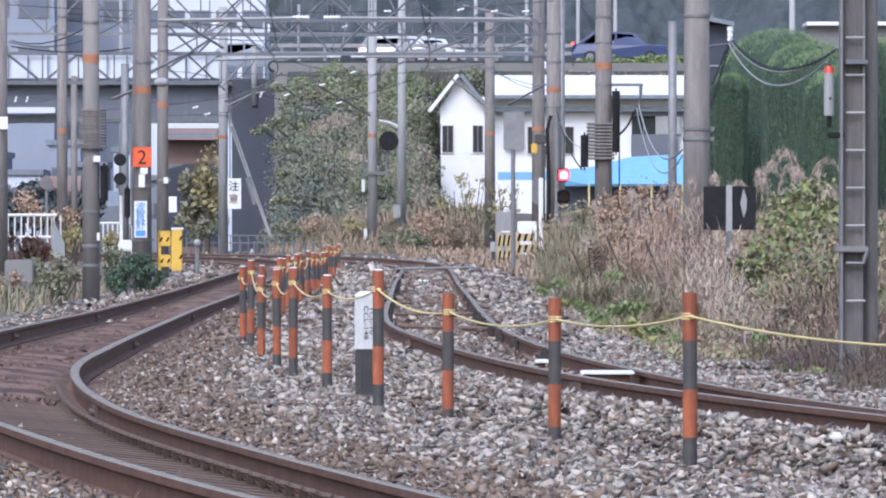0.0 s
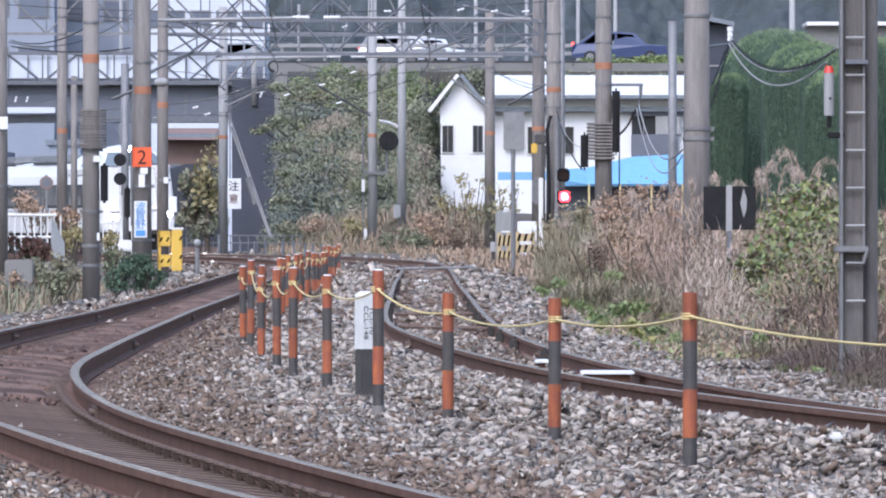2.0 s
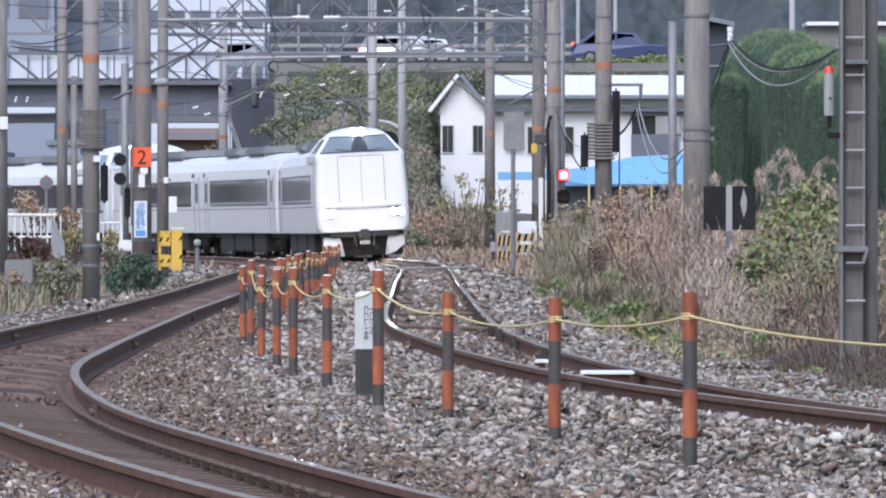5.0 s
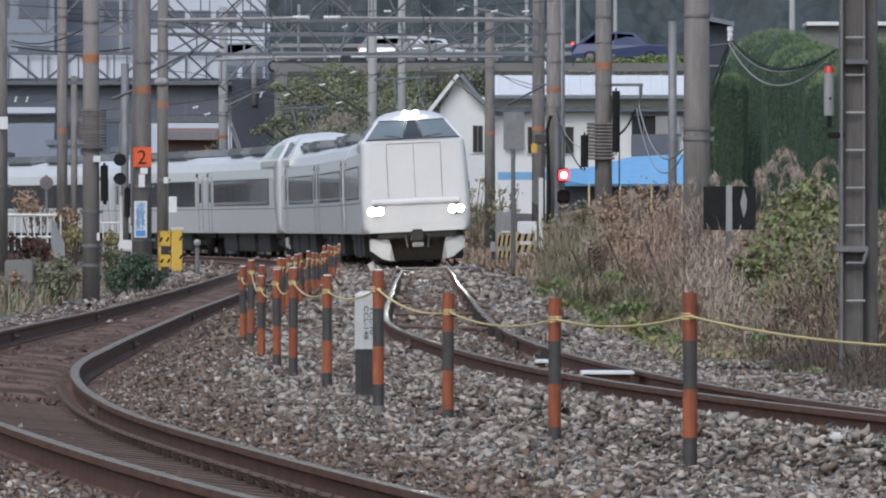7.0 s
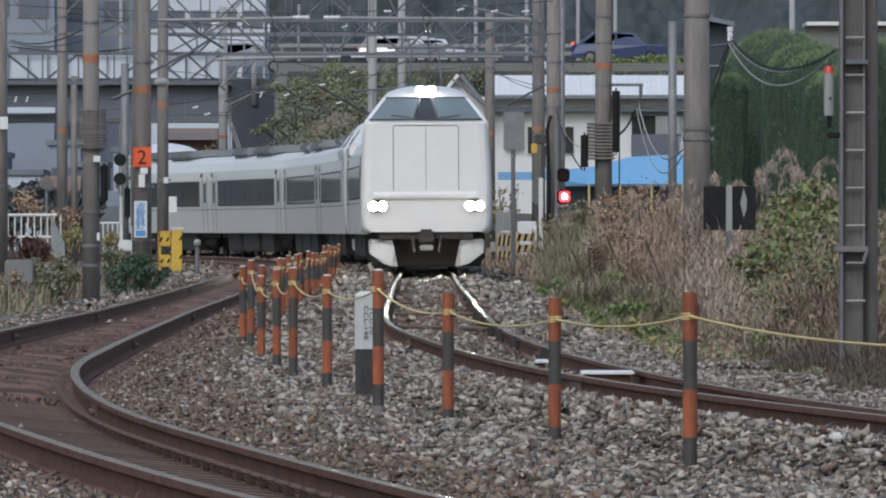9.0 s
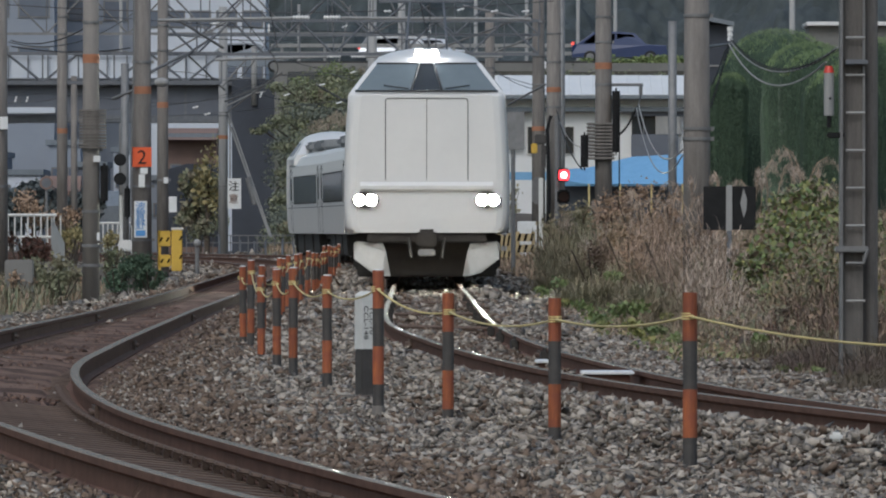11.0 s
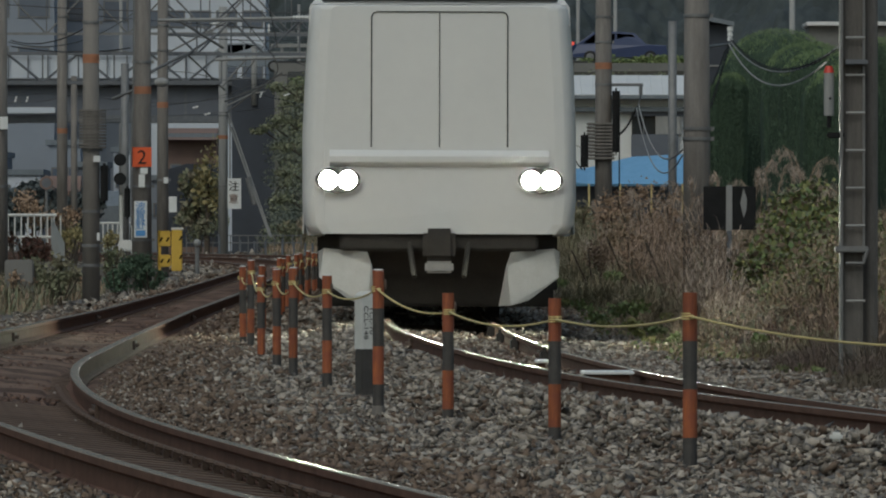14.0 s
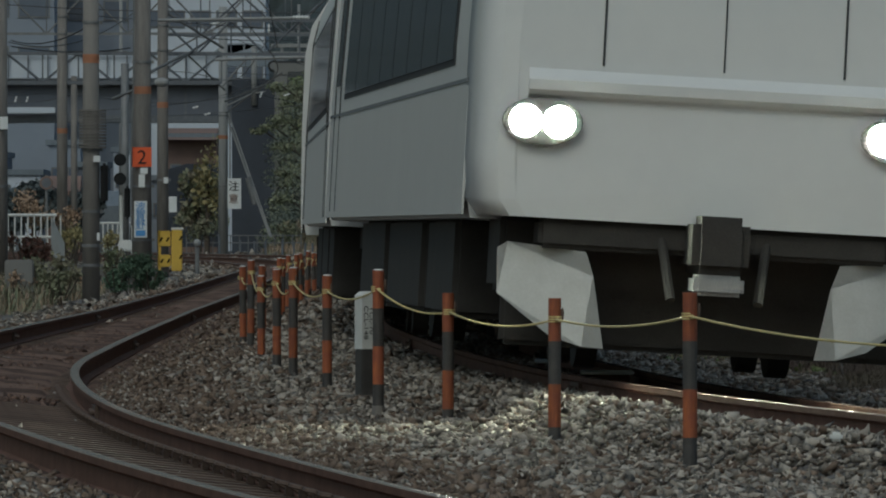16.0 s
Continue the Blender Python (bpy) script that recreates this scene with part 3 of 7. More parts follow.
        ob = new(nm, cloud_mesh(nm, v.reshape(-1, 3), np.stack([i, i + 1, i + m + 1, i + m], 1), M["pale_dirt"] if path is main else M["track_dirt"]))
        ob.data.polygons.foreach_set("use_smooth", [True] * len(i))
        tagged(ob, "pale brown dust packed between the rails" if path is main else "brown rust dust packed between the rails", "track bed", kind="structure")


build_ballast()


def dirt_clods():
    """Crumbs of caked dirt in patches between the rails."""
    for path, n in ((side, 9000), (main, 3500)):
        s = rng.uniform(path.s_of_y(30), path.s_of_y(125), n)
        o = rng.uniform(-0.42, 0.42, n)
        keep = np.array([noise.noise((a * 0.45, b * 2.0, 1.3)) > 0.06 for a, b in zip(s, o)])
        pts = np.array([tuple(on_track(path, a, b, -0.15 if path.at(a)[0].y > 58 else -0.195)) for a, b in zip(s[keep], o[keep])])
        ob = stones("dirt_clods", pts, rng.uniform(0.012, 0.04, len(pts)), M["clod"], "crumbling red-brown dirt clods between the rails")


dirt_clods()


# ---- striped stakes with a rope ----
STRIPE = 0.235


def stake(x, y, z, top, lean=0.0, cap=True, collar=False, first_len=None):
    th = thing("safety_stake", "orange and black striped round stake driven into ballast", "stake", "striped stakes along the track", at=(x, y, z))
    th.matrix_world = pose(x, y, z, 0, lean, random.uniform(0, 90))
    r = 0.0355
    h = top - z
    a, i = h, 0
    while a > -0.05:
        b = max(a - STRIPE, -0.06)
        bm = B()
        cyl(bm, (0, 0, b), (0, 0, a), r * (1 if i % 2 else 1.01), seg=14)
        part("stripe", bm, M["orange"] if i % 2 == 0 else M["black"], th, smooth=False)
        a, i = b, i + 1
    if cap:
        bm = B()
        cyl(bm, (0, 0, h), (0, 0, h + 0.008), r * 0.95, r * 0.7, seg=14)
        part("cap", bm, M["white"], th, "pale worn end cap")
    bm = B()
    bmesh.ops.create_uvsphere(bm, u_segments=8, v_segments=6, radius=0.016, matrix=Matrix.LocRotScale((0, -r - 0.008, h - 0.085), None, (0.7, 0.6, 2.2)))
    part("rope_hook", bm, M["clip"], th)
    if collar:
        bm = B()
        cyl(bm, (0, 0, -0.05), (0, 0, 0.085), 0.041, seg=14)
        part("collar", bm, M["concrete"], th)
    return th


STAKES = [(1.20, 43.1, -0.20, 0.66, -0.2, 0), (0.61, 48.5, -0.20, 0.59, 0.3, 0), (0.03, 53.8, -0.20, 0.58, 0.6, 0), (-0.40, 54.9, -0.21, 0.712, -0.4, 1), (-0.84, 64.3, -0.20, 0.63, 0, 0),
          (-1.18, 69.8, -0.14, 0.66, 0.2, 0), (-1.38, 73.7, -0.20, 0.63, -0.3, 0), (-1.64, 80.1, -0.19, 0.54, -0.4, 0), (-1.87, 86.3, -0.19, 0.66, 0.6, 0), (-2.01, 89.2, -0.21, 0.59, -1.2, 0)]
for k in range(26):
    y = 95 + 5.6 * k
    STAKES.append((-1.98 - 0.78 * (y - 95) / 146 + random.uniform(-0.06, 0.06), y, -0.22, 0.52 + random.uniform(-0.06, 0.09), random.uniform(-2, 2), 0))
knots = []
for x, y, z, top, lean, collar in STAKES:
    stake(x, y, z, top, lean, cap=y > 54, collar=bool(collar))
    knots.append(Vector((x - math.sin(radians(-lean)) * (top - z) * 1.0, y - 0.04, top - 0.115)))
    bm = B()
    for k in range(3):
        bmesh.ops.create_cone(bm, segments=12, radius1=0.039, radius2=0.039, depth=0.008, matrix=Matrix.Translation(knots[-1] + Vector((0, 0.04, 0.013 * (k - 1)))))
    ball(bm, knots[-1] + Vector((0.012, -0.003, -0.004)), 0.012, 8)
    tagged(obj("rope_knot", bm, M["rope"]), "yellow rope wound and knotted round a striped stake", "rope", "rope knots")
ends = [Vector((2.75, 37.5, 0.50))] + knots
DROPS = [0.05, 0.045, 0.06, 0.06, 0.06, 0.07] + [0.09] * 40
for i, (a, b) in enumerate(zip(ends, ends[1:])):
    tagged(obj("rope", tube(sag(a, b, DROPS[i] if i else 0.08, 14), 0.0065), M["rope"]), "thin yellow rope hanging between striped stakes", "rope", "rope spans")



# ---- the train: seven cars in two units ----
CAR = 19.5
GAP = 0.2


def car_section(y, hw=1.45, low=0.88, top=3.55, shoulder=3.05):
    half = [(hw - 0.05, low), (hw, low + 0.25), (hw, 1.95), (hw - 0.03, 2.75), (hw - 0.10, shoulder), (hw - 0.28, top - 0.22), (hw - 0.65, top - 0.06), (0.4, top)]
    return [Vector((x, y, z)) for x, z in half] + [Vector((-x, y, z)) for x, z in reversed(half)]


def side_strip(bm, y0, y1, z0, z1, e, proud=0.006, hw=1.45):
    """A panel that follows the leaning car side; e is the side."""
    def wide(z):
        return hw if z < 1.95 else hw - 0.03 * (z - 1.95) / 0.8 if z < 2.75 else hw - 0.03 - 0.07 * (z - 2.75) / 0.3
    zs = [z0] + [z for z in (1.95, 2.75) if z0 < z < z1] + [z1]
    rows = []
    for z in zs:
        rows.append([bm.verts.new((e * (wide(z) + proud), y, z)) for y in (y0, y1)])
    back = []
    for z in zs:
        back.append([bm.verts.new((e * (wide(z) - 0.01), y, z)) for y in (y0, y1)])
    for (a, b) in zip(rows, rows[1:]):
        bm.faces.new((a[0], a[1], b[1], b[0]))
    for k in (0, -1):
        bm.faces.new((rows[k][0], rows[k][1], back[k][1], back[k][0]))
    for k in (0, 1):
        for (a, b), (c, d) in zip(zip(rows, rows[1:]), zip(back, back[1:])):
            bm.faces.new((a[k], b[k], d[k], c[k]))
    bmesh.ops.recalc_face_normals(bm, faces=bm.faces)


# the cab's flanks lean in from the front's top edge to the roof cap
DOME_BASE, DOME_EDGE, DOME_TOP = 3.32, 3.88, 4.16


def dome_half(z):
    """Half width of the cab at a height."""
    if z < DOME_EDGE:
        return 1.37 - 0.42 * max(0.0, z - DOME_BASE) / (DOME_EDGE - DOME_BASE)
    return 0.95 * math.sqrt(max(0.0, 1 - ((z - DOME_EDGE) / (DOME_TOP + 0.01 - DOME_EDGE)) ** 2))


def bow(x, u=1.0):
    """How far the curved screen falls back at the sides."""
    return 0.16 * u * (x / 1.37) ** 2


def cab_dome(sgn, y_end):
    """The raised driver's cab in rings along the car. sgn 1: towards +y."""
    prof = [(-0.03, 3.335), (-0.26, 3.5), (-0.5, 3.68), (-0.77, 3.87), (-0.83, 3.93), (-0.98, 4.02), (-1.25, 4.10), (-1.8, 4.16), (-2.6, 4.12), (-3.2, 3.99), (-3.8, 3.78), (-4.3, 3.58), (-4.7, 3.44)]
    rings = []
    for y, zt in prof:
        half = [(1.385, 3.1), (1.38, 3.3)]
        edge = min(zt, DOME_EDGE)
        for k in (0.2, 0.45, 0.7, 1.0):
            z = DOME_BASE + (edge - DOME_BASE) * k
            half.append((dome_half(z), z))
        for k in (0.45, 0.75, 0.93):
            z = edge + (zt - edge) * k
            half.append((dome_half(edge) * math.sqrt(1 - k * k) if zt > DOME_EDGE else dome_half(edge) * (1 - 0.3 * k), z))
        half.append((dome_half(edge) * 0.14, zt))
        u = max(0.0, 1 - max(0, -y - 0.8) / 1.6)
        pts = [(x, y - bow(x, u), z) for x, z in half]
        rings.append([Vector((x, y_end + sgn * yy, z)) for x, yy, z in pts] + [Vector((-x, y_end + sgn * yy, z)) for x, yy, z in reversed(pts)])
    return rings


def front_section(y, hw, top):
    half = [(hw - 0.09, 0.9), (hw - 0.02, 1.0), (hw, 1.25), (hw, 2.0), (hw - 0.025, 2.6), (hw - 0.06, 3.1), (hw - 0.075, top - 0.05), (hw - 0.1, top - 0.012), (hw - 0.16, top)]
    return [Vector((x, y, z)) for x, z in half] + [Vector((-x, y, z)) for x, z in reversed(half)]


def cab_end(th, sgn, lit, roof_lit):
    """Everything at a driving end: front, dome, windscreen, lamps, ploughs and coupler."""
    ye = sgn * CAR / 2
    # front shell: slightly leaning and rounded at the corners
    rings = []
    for y, hw, top in ((-1.3, 1.452, 3.33), (-0.6, 1.452, 3.33), (-0.3, 1.45, 3.33), (-0.16, 1.43, 3.33), (-0.07, 1.385, 3.328), (-0.02, 1.32, 3.322), (0.0, 1.22, 3.31)):
        r = front_section(ye + sgn * y, hw, top)
        rings.append([Vector((v.x, v.y - sgn * 0.12 * max(0, v.z - 1.2) / 2.0, v.z)) for v in r])
    front = part("front_shell", loft(rings), M["body"], th, "smooth white front panel", True)
    for p in front.data.polygons:
        p.use_smooth = abs(p.normal.y) < 0.97 and abs(p.normal.z) < 0.9
    # raised moulding between the lamps
    bm = loft([[Vector((x, ye + sgn * yy, z)) for yy, z in ((-0.05, 1.60), (0.012, 1.63), (0.034, 1.66), (0.034, 1.72), (-0.05, 1.80))] for x in (-1.16, -1.0, 1.0, 1.16)])
    part("front_moulding", bm, M["body"], th, "raised white moulding")
    yb = ye - sgn * 0.14
    rings = cab_dome(sgn, yb)
    dome = part("cab_dome", loft(rings), M["body"], th, "raised white driving cab", True)
    for p in dome.data.polygons:
        p.use_smooth = p.center.z > DOME_EDGE
    # windscreen: three panes laid over the raked front
    def screen_y(x, z):
        return -0.03 - (z - 3.335) * 0.74 / 0.535 - bow(x) + 0.022
    zs = np.linspace(3.375, 3.845, 5)
    for side_pane in (-1, 0, 1):
        bm = B()
        grid = []
        for z in zs:
            k = (z - zs[0]) / (zs[-1] - zs[0])
            w, inner_x = dome_half(z) - 0.10, 0.27 - 0.14 * k
            lo, hi = (-inner_x + 0.02, inner_x - 0.02) if side_pane == 0 else (inner_x + 0.02, w)
            xs_ = np.linspace(lo, hi, 7) * (side_pane if side_pane else 1)
            grid.append([bm.verts.new((x, yb + sgn * screen_y(x, z), z + 0.016)) for x in xs_])
        for a, b in zip(grid, grid[1:]):
            for i in range(6):
                bm.faces.new((a[i], a[i + 1], b[i + 1], b[i]))
        bmesh.ops.recalc_face_normals(bm, faces=bm.faces)
        part("windscreen_pane", bm, M["window"] if side_pane == 0 else M["shield"], th, "dark middle pane of the windscreen" if side_pane == 0 else "raked windscreen pane", True)
    for e in (-1, 1):
        pts = [(e * (0.27 - 0.14 * (z - zs[0]) / (zs[-1] - zs[0])), yb + sgn * (screen_y(0.2, z) + 0.008), z + 0.02) for z in zs]
        part("windscreen_pillar", tube(pts, 0.02), M["seam"], th)
        # wiper resting on the glass
        part("wiper", tube([(e * 0.32, yb + sgn * (screen_y(0.32, 3.39) + 0.03), 3.42), (e * 0.75, yb + sgn * (screen_y(0.75, 3.45) + 0.03), 3.48)], 0.011, 5), M["seam"], th)
    for z in (zs[0] - 0.012, zs[-1] + 0.01):
        w = dome_half(z) - 0.09
        part("screen_seal", tube([(x, yb + sgn * (screen_y(x, z) + 0.004), z + 0.018) for x in np.linspace(-w, w, 13)], 0.017, 5), M["seam"], th)
    for e in (-1, 1):
        bm = B()
        q = [(-0.60, 3.40), (-2.9, 3.40), (-2.5, 3.81), (-1.12, 3.81)]
        vs = [bm.verts.new((e * (dome_half(z) + 0.014), yb + sgn * y, z + 0.006)) for y, z in q]
        bm.faces.new(vs)
        bmesh.ops.recalc_face_normals(bm, faces=bm.faces)
        bmesh.ops.solidify(bm, geom=bm.faces[:], thickness=0.012)
        part("cab_side_window", bm, M["shield"], th)
    # gangway door frame on the front
    bm = B()
    yf = lambda z: ye - sgn * 0.12 * max(0, z - 1.2) / 2.0
    for x in (-0.72, 0.0, 0.72):
        part("gangway_seam", tube([(x, yf(z) + sgn * 0.006, z) for z in ((1.82, 2.2, 3.2) if x else (1.82, 2.2, 3.24))], 0.007 if x else 0.005, 5), M["seam"], th)
    part("gangway_seam", tube([(x, yf(z) + sgn * 0.006, z) for x, z in ((-0.72, 3.2), (-0.70, 3.235), (-0.66, 3.25), (0.66, 3.25), (0.70, 3.235), (0.72, 3.2))], 0.007, 5), M["seam"], th)
    # lamps
    for e in (-1, 1):
        bm = B()
        m = Matrix.Translation((e * 1.07, ye + sgn * 0.0, 1.47)) @ pose(0, 0, 0, 90)
        bmesh.ops.create_cone(bm, cap_ends=True, segments=24, radius1=0.22, radius2=0.2, depth=0.08, matrix=m @ Matrix.Diagonal((1.1, 0.65, 1, 1)))
        hl = part("headlamp_housing", bm, M["seam"], th)
        for dx in (-0.1, 0.1):
            bm = B()
            cyl(bm, (e * 1.07 + dx, ye + sgn * 0.03, 1.47), (e * 1.07 + dx, ye + sgn * 0.044, 1.47), 0.095, seg=20)
            part("headlamp", bm, M["lamp_on"] if lit else M["shield"], hl, "lit round headlamp" if lit else "unlit headlamp")
    bm = B()
    box(bm, -0.24, 0.24, ye - sgn * 1.22 - 0.2, ye - sgn * 1.22 + 0.2, 3.93, 4.13, 0.03)
    top = part("roof_lamp_housing", bm, M["body"], th)
    for dx in (-0.12, 0.12):
        bm = B()
        cyl(bm, (dx, ye - sgn * 1.025, 4.03), (dx, ye - sgn * 1.005, 4.03), 0.085, seg=18)
        part("roof_headlamp", bm, M["top_lamp_on"] if roof_lit else M["shield"], top, "lit roof headlamp" if roof_lit else "")
    # ploughs, coupler and hoses below the front
    for e in (-1, 1):
        pts = [(0.76, 0.04, 0.71), (1.22, -0.13, 0.75), (1.28, -0.15, 0.71), (1.27, -0.15, 0.44), (0.95, -0.03, 0.2), (0.76, 0.03, 0.145), (0.63, 0.06, 0.14), (0.71, 0.05, 0.57)]
        bm = B()
        a = [bm.verts.new((e * x, ye + sgn * (y - 0.10), z)) for x, y, z in pts]
        bm.faces.new(a)
        bmesh.ops.solidify(bm, geom=bm.faces[:], thickness=0.03)
        bmesh.ops.recalc_face_normals(bm, faces=bm.faces)
        part("snow_plough", bm, M["white"], th, "white angled plough plate")
    bm = B()
    box(bm, -0.17, 0.17, ye - 0.55, ye + 0.45 * sgn if sgn > 0 else ye + 0.55, 0.62, 0.96, 0.05) if sgn > 0 else box(bm, -0.17, 0.17, ye - 0.45, ye + 0.55, 0.62, 0.96, 0.05)
    for e in (-1, 1):
        cyl(bm, (e * 0.32, ye - sgn * 0.1, 0.85), (e * 0.26, ye + sgn * 0.15, 0.45), 0.03, seg=8)
    part("coupler", bm, M["under"], th, "dark automatic coupler")
    bm = B()
    box(bm, -0.15, 0.15, min(ye, ye + sgn * 0.42), max(ye, ye + sgn * 0.42), 0.49, 0.615, 0.025)
    part("coupler_guide", bm, M["concrete_pale"], th, "pale worn coupler guide")
    bm = B()
    box(bm, -1.25, 1.25, min(ye - sgn * 0.5, ye - sgn * 1.6), max(ye - sgn * 0.5, ye - sgn * 1.6), 0.45, 0.92, 0.04)
    box(bm, -1.05, 1.05, ye - 0.45, ye + 0.45, 0.72, 0.90, 0.03, Matrix.Translation((0, -sgn * 0.5, 0)))
    part("front_underframe", bm, M["under"], th)
    bm = B()
    box(bm, -1.22, 1.22, ye - sgn * 0.62 - 0.05, ye - sgn * 0.62 + 0.05, 0.13, 0.9, 0.03)
    part("obstacle_deflector", bm, M["under"], th, "dark deflector plate")


def bogie(th, y):
    bm = B()
    for e in (-1, 1):
        box(bm, e * 0.98 - 0.08, e * 0.98 + 0.08, y - 1.6, y + 1.6, 0.42, 0.66, 0.05)
        for d in (-1.05, 1.05):
            box(bm, e * 0.98 - 0.12, e * 0.98 + 0.12, y + d - 0.2, y + d + 0.2, 0.32, 0.60, 0.04)
    box(bm, -0.9, 0.9, y - 0.3, y + 0.3, 0.5, 0.8, 0.03)
    bg = part("bogie", bm, M["under"], th)
    for d in (-1.05, 1.05):
        bm = B()
        cyl(bm, (-0.6, y + d, 0.43), (0.6, y + d, 0.43), 0.08)
        for e in (-1, 1):
            cyl(bm, (e * 0.53, y + d, 0.43), (e * 0.66, y + d, 0.43), 0.43, seg=24)
        part("wheelset", bm, M["under"], bg)


def train_car(front_cab, rear_cab, lit, pan, roof_lit=False):
    th = thing("train_car", "silver-white express train car with dark window band", "train car", "cars of the train")
    y0, y1 = -CAR / 2, CAR / 2
    a, b = (y0 + (1.1 if rear_cab else 0.0)), (y1 - (1.1 if front_cab else 0.0))
    part("body", loft([car_section(y) for y in (a, a + 0.12, b - 0.12, b)]), M["body"], th)
    bm = B()
    for e in (-1, 1):
        side_strip(bm, a + 0.02, b - 0.02, 0.90, 1.68, e, 0.004)
    part("lower_panel", bm, M["body_low"], th, "silver grey lower side")
    for e in (-1, 1):
        bm = B()
        side_strip(bm, a + 0.02, b - 0.02, 1.705, 1.728, e, 0.008)
        part("side_line", bm, M["roof_gear"], th)
    # windows in one dark band of separate panes
    w0, w1 = a + (3.6 if rear_cab else 2.3), b - (1.6 if front_cab else 2.3)
    k = 8
    step = (w1 - w0) / k
    for e in (-1, 1):
        bm = B()
        side_strip(bm, w0 - 0.1, w1 + 0.1, 1.83, 2.72, e, 0.005)
        part("window_band", bm, M["seam"], th)
        for i in range(k):
            bm = B()
            side_strip(bm, w0 + i * step + 0.05, w0 + (i + 1) * step - 0.05, 1.87, 2.68, e, 0.012)
            part("window", bm, M["window"], th)
    # doors near the ends
    for e in (-1, 1):
        for yd in ([a + 1.15] if not rear_cab else [a + 2.2]) + ([b - 1.15] if not front_cab else []):
            for d in (-0.42, 0.42):
                bm = B()
                side_strip(bm, yd + d - 0.015, yd + d + 0.015, 0.95, 2.9, e, 0.009)
                part("door_seam", bm, M["seam"], th)
            bm = B()
            side_strip(bm, yd - 0.2, yd + 0.2, 1.95, 2.65, e, 0.010)
            part("door_window", bm, M["window"], th)
            bm = B()
            side_strip(bm, yd - 1.0, yd - 0.62, 2.86, 3.0, e, 0.010)
            part("side_display", bm, M["seam"], th)
    # roof equipment
    for yc, ln in ((-5.2, 3.6), (1.0, 4.4)):
        bm = B()
        box(bm, -0.95, 0.95, yc - ln / 2, yc + ln / 2, 3.5, 3.82, 0.09)
        part("roof_unit", bm, M["roof_gear"], th)
    if pan:
        bm = B()
        yp = 6.0
        for e in (-1, 1):
            cyl(bm, (e * 0.4, yp - 0.5, 3.62), (e * 0.35, yp + 0.9, 4.35), 0.025, seg=6)
            cyl(bm, (e * 0.35, yp + 0.9, 4.35), (e * 0.3, yp - 0.2, 5.02), 0.022, seg=6)
        cyl(bm, (-0.85, yp - 0.2, 5.04), (0.85, yp - 0.2, 5.04), 0.03, seg=6)
        box(bm, -0.6, 0.6, yp - 0.7, yp + 0.6, 3.56, 3.66)
        part("pantograph", bm, M["steel_dark"], th)
    # underframe boxes
    for yc, ln in ((-4.4, 3.4), (0.0, 4.2), (4.4, 3.0)):
        for e in (-1, 1):
            bm = B()
            box(bm, min(e * 0.7, e * 1.32), max(e * 0.7, e * 1.32), yc - ln / 2, yc + ln / 2, 0.25, 0.90, 0.04)
            part("equipment_box", bm, M["under"], th)
    bm = B()
    box(bm, -1.1, 1.1, a + 0.4, b - 0.4, 0.70, 0.90)
    part("underframe", bm, M["under"], th)
    bogie(th, y0 + 3.1)
    bogie(th, y1 - 3.1)
    if front_cab:
        cab_end(th, 1, lit, roof_lit)
    else:
        bm = B()
        box(bm, -0.95, 0.95, y1 - 0.02, y1 + 0.1, 1.0, 3.4, 0.03)
        part("gangway_bellows", bm, M["seam"], th)
    if rear_cab:
        cab_end(th, -1, False, False)
    else:
        bm = B()
        box(bm, -0.95, 0.95, y0 - 0.1, y0 + 0.02, 1.0, 3.4, 0.03)
        part("gangway_bellows", bm, M["seam"], th)
    return th


def copy_car(src):
    return copy_thing(src, pose(0, 0, 0))


lead = tagged(train_car(True, False, True, True, True), "silver-white express lead car with lit headlamps and raised cab")
mid_car = train_car(False, False, False, False)
rear_first = tagged(train_car(False, True, False, False), "silver-white express end car with unlit raised cab")
second_front = tagged(train_car(True, False, False, True, True), "silver-white express car with raised cab and lit roof lamp")
CARS = [lead, mid_car, rear_first, second_front, copy_car(mid_car), copy_car(mid_car), copy_car(rear_first)]

# distance of the train's nose from the camera, by time
NOSE = [(1.5, 347.0), (2.5, 326.5), (3.0, 317.0), (3.5, 304.5), (4.2, 289.5), (7.0, 235.0), (9.0, 197.7), (12.5, 125.8), (14.5, 83.0), (16.0, 52.0)]


def nose_s(t):
    ts = [a for a, _ in NOSE]
    ss = [main.s_of_y(d) for _, d in NOSE]
    c = np.polyfit(ts, ss, 2)
    return float(np.polyval(c, t))


def car_pose(sn):
    """Pose of a car whose front end stands at the path length sn; its front looks towards the camera."""
    a, b = main.at(sn + 3.1)[0], main.at(sn + CAR - 3.1)[0]
    c = (a + b) / 2
    d = (a - b).normalized()
    turn = math.degrees(math.atan2(-d.x, d.y))
    # cant() raises the rail on the left as seen from the camera, the car's own right
    lift = float(np.interp(c.y, [70, 110], [0.08, 0.0]))
    return pose(c.x, c.y, lift, 0, -math.degrees(math.atan2(cant(c.y), GAUGE)) * 0.6, turn)


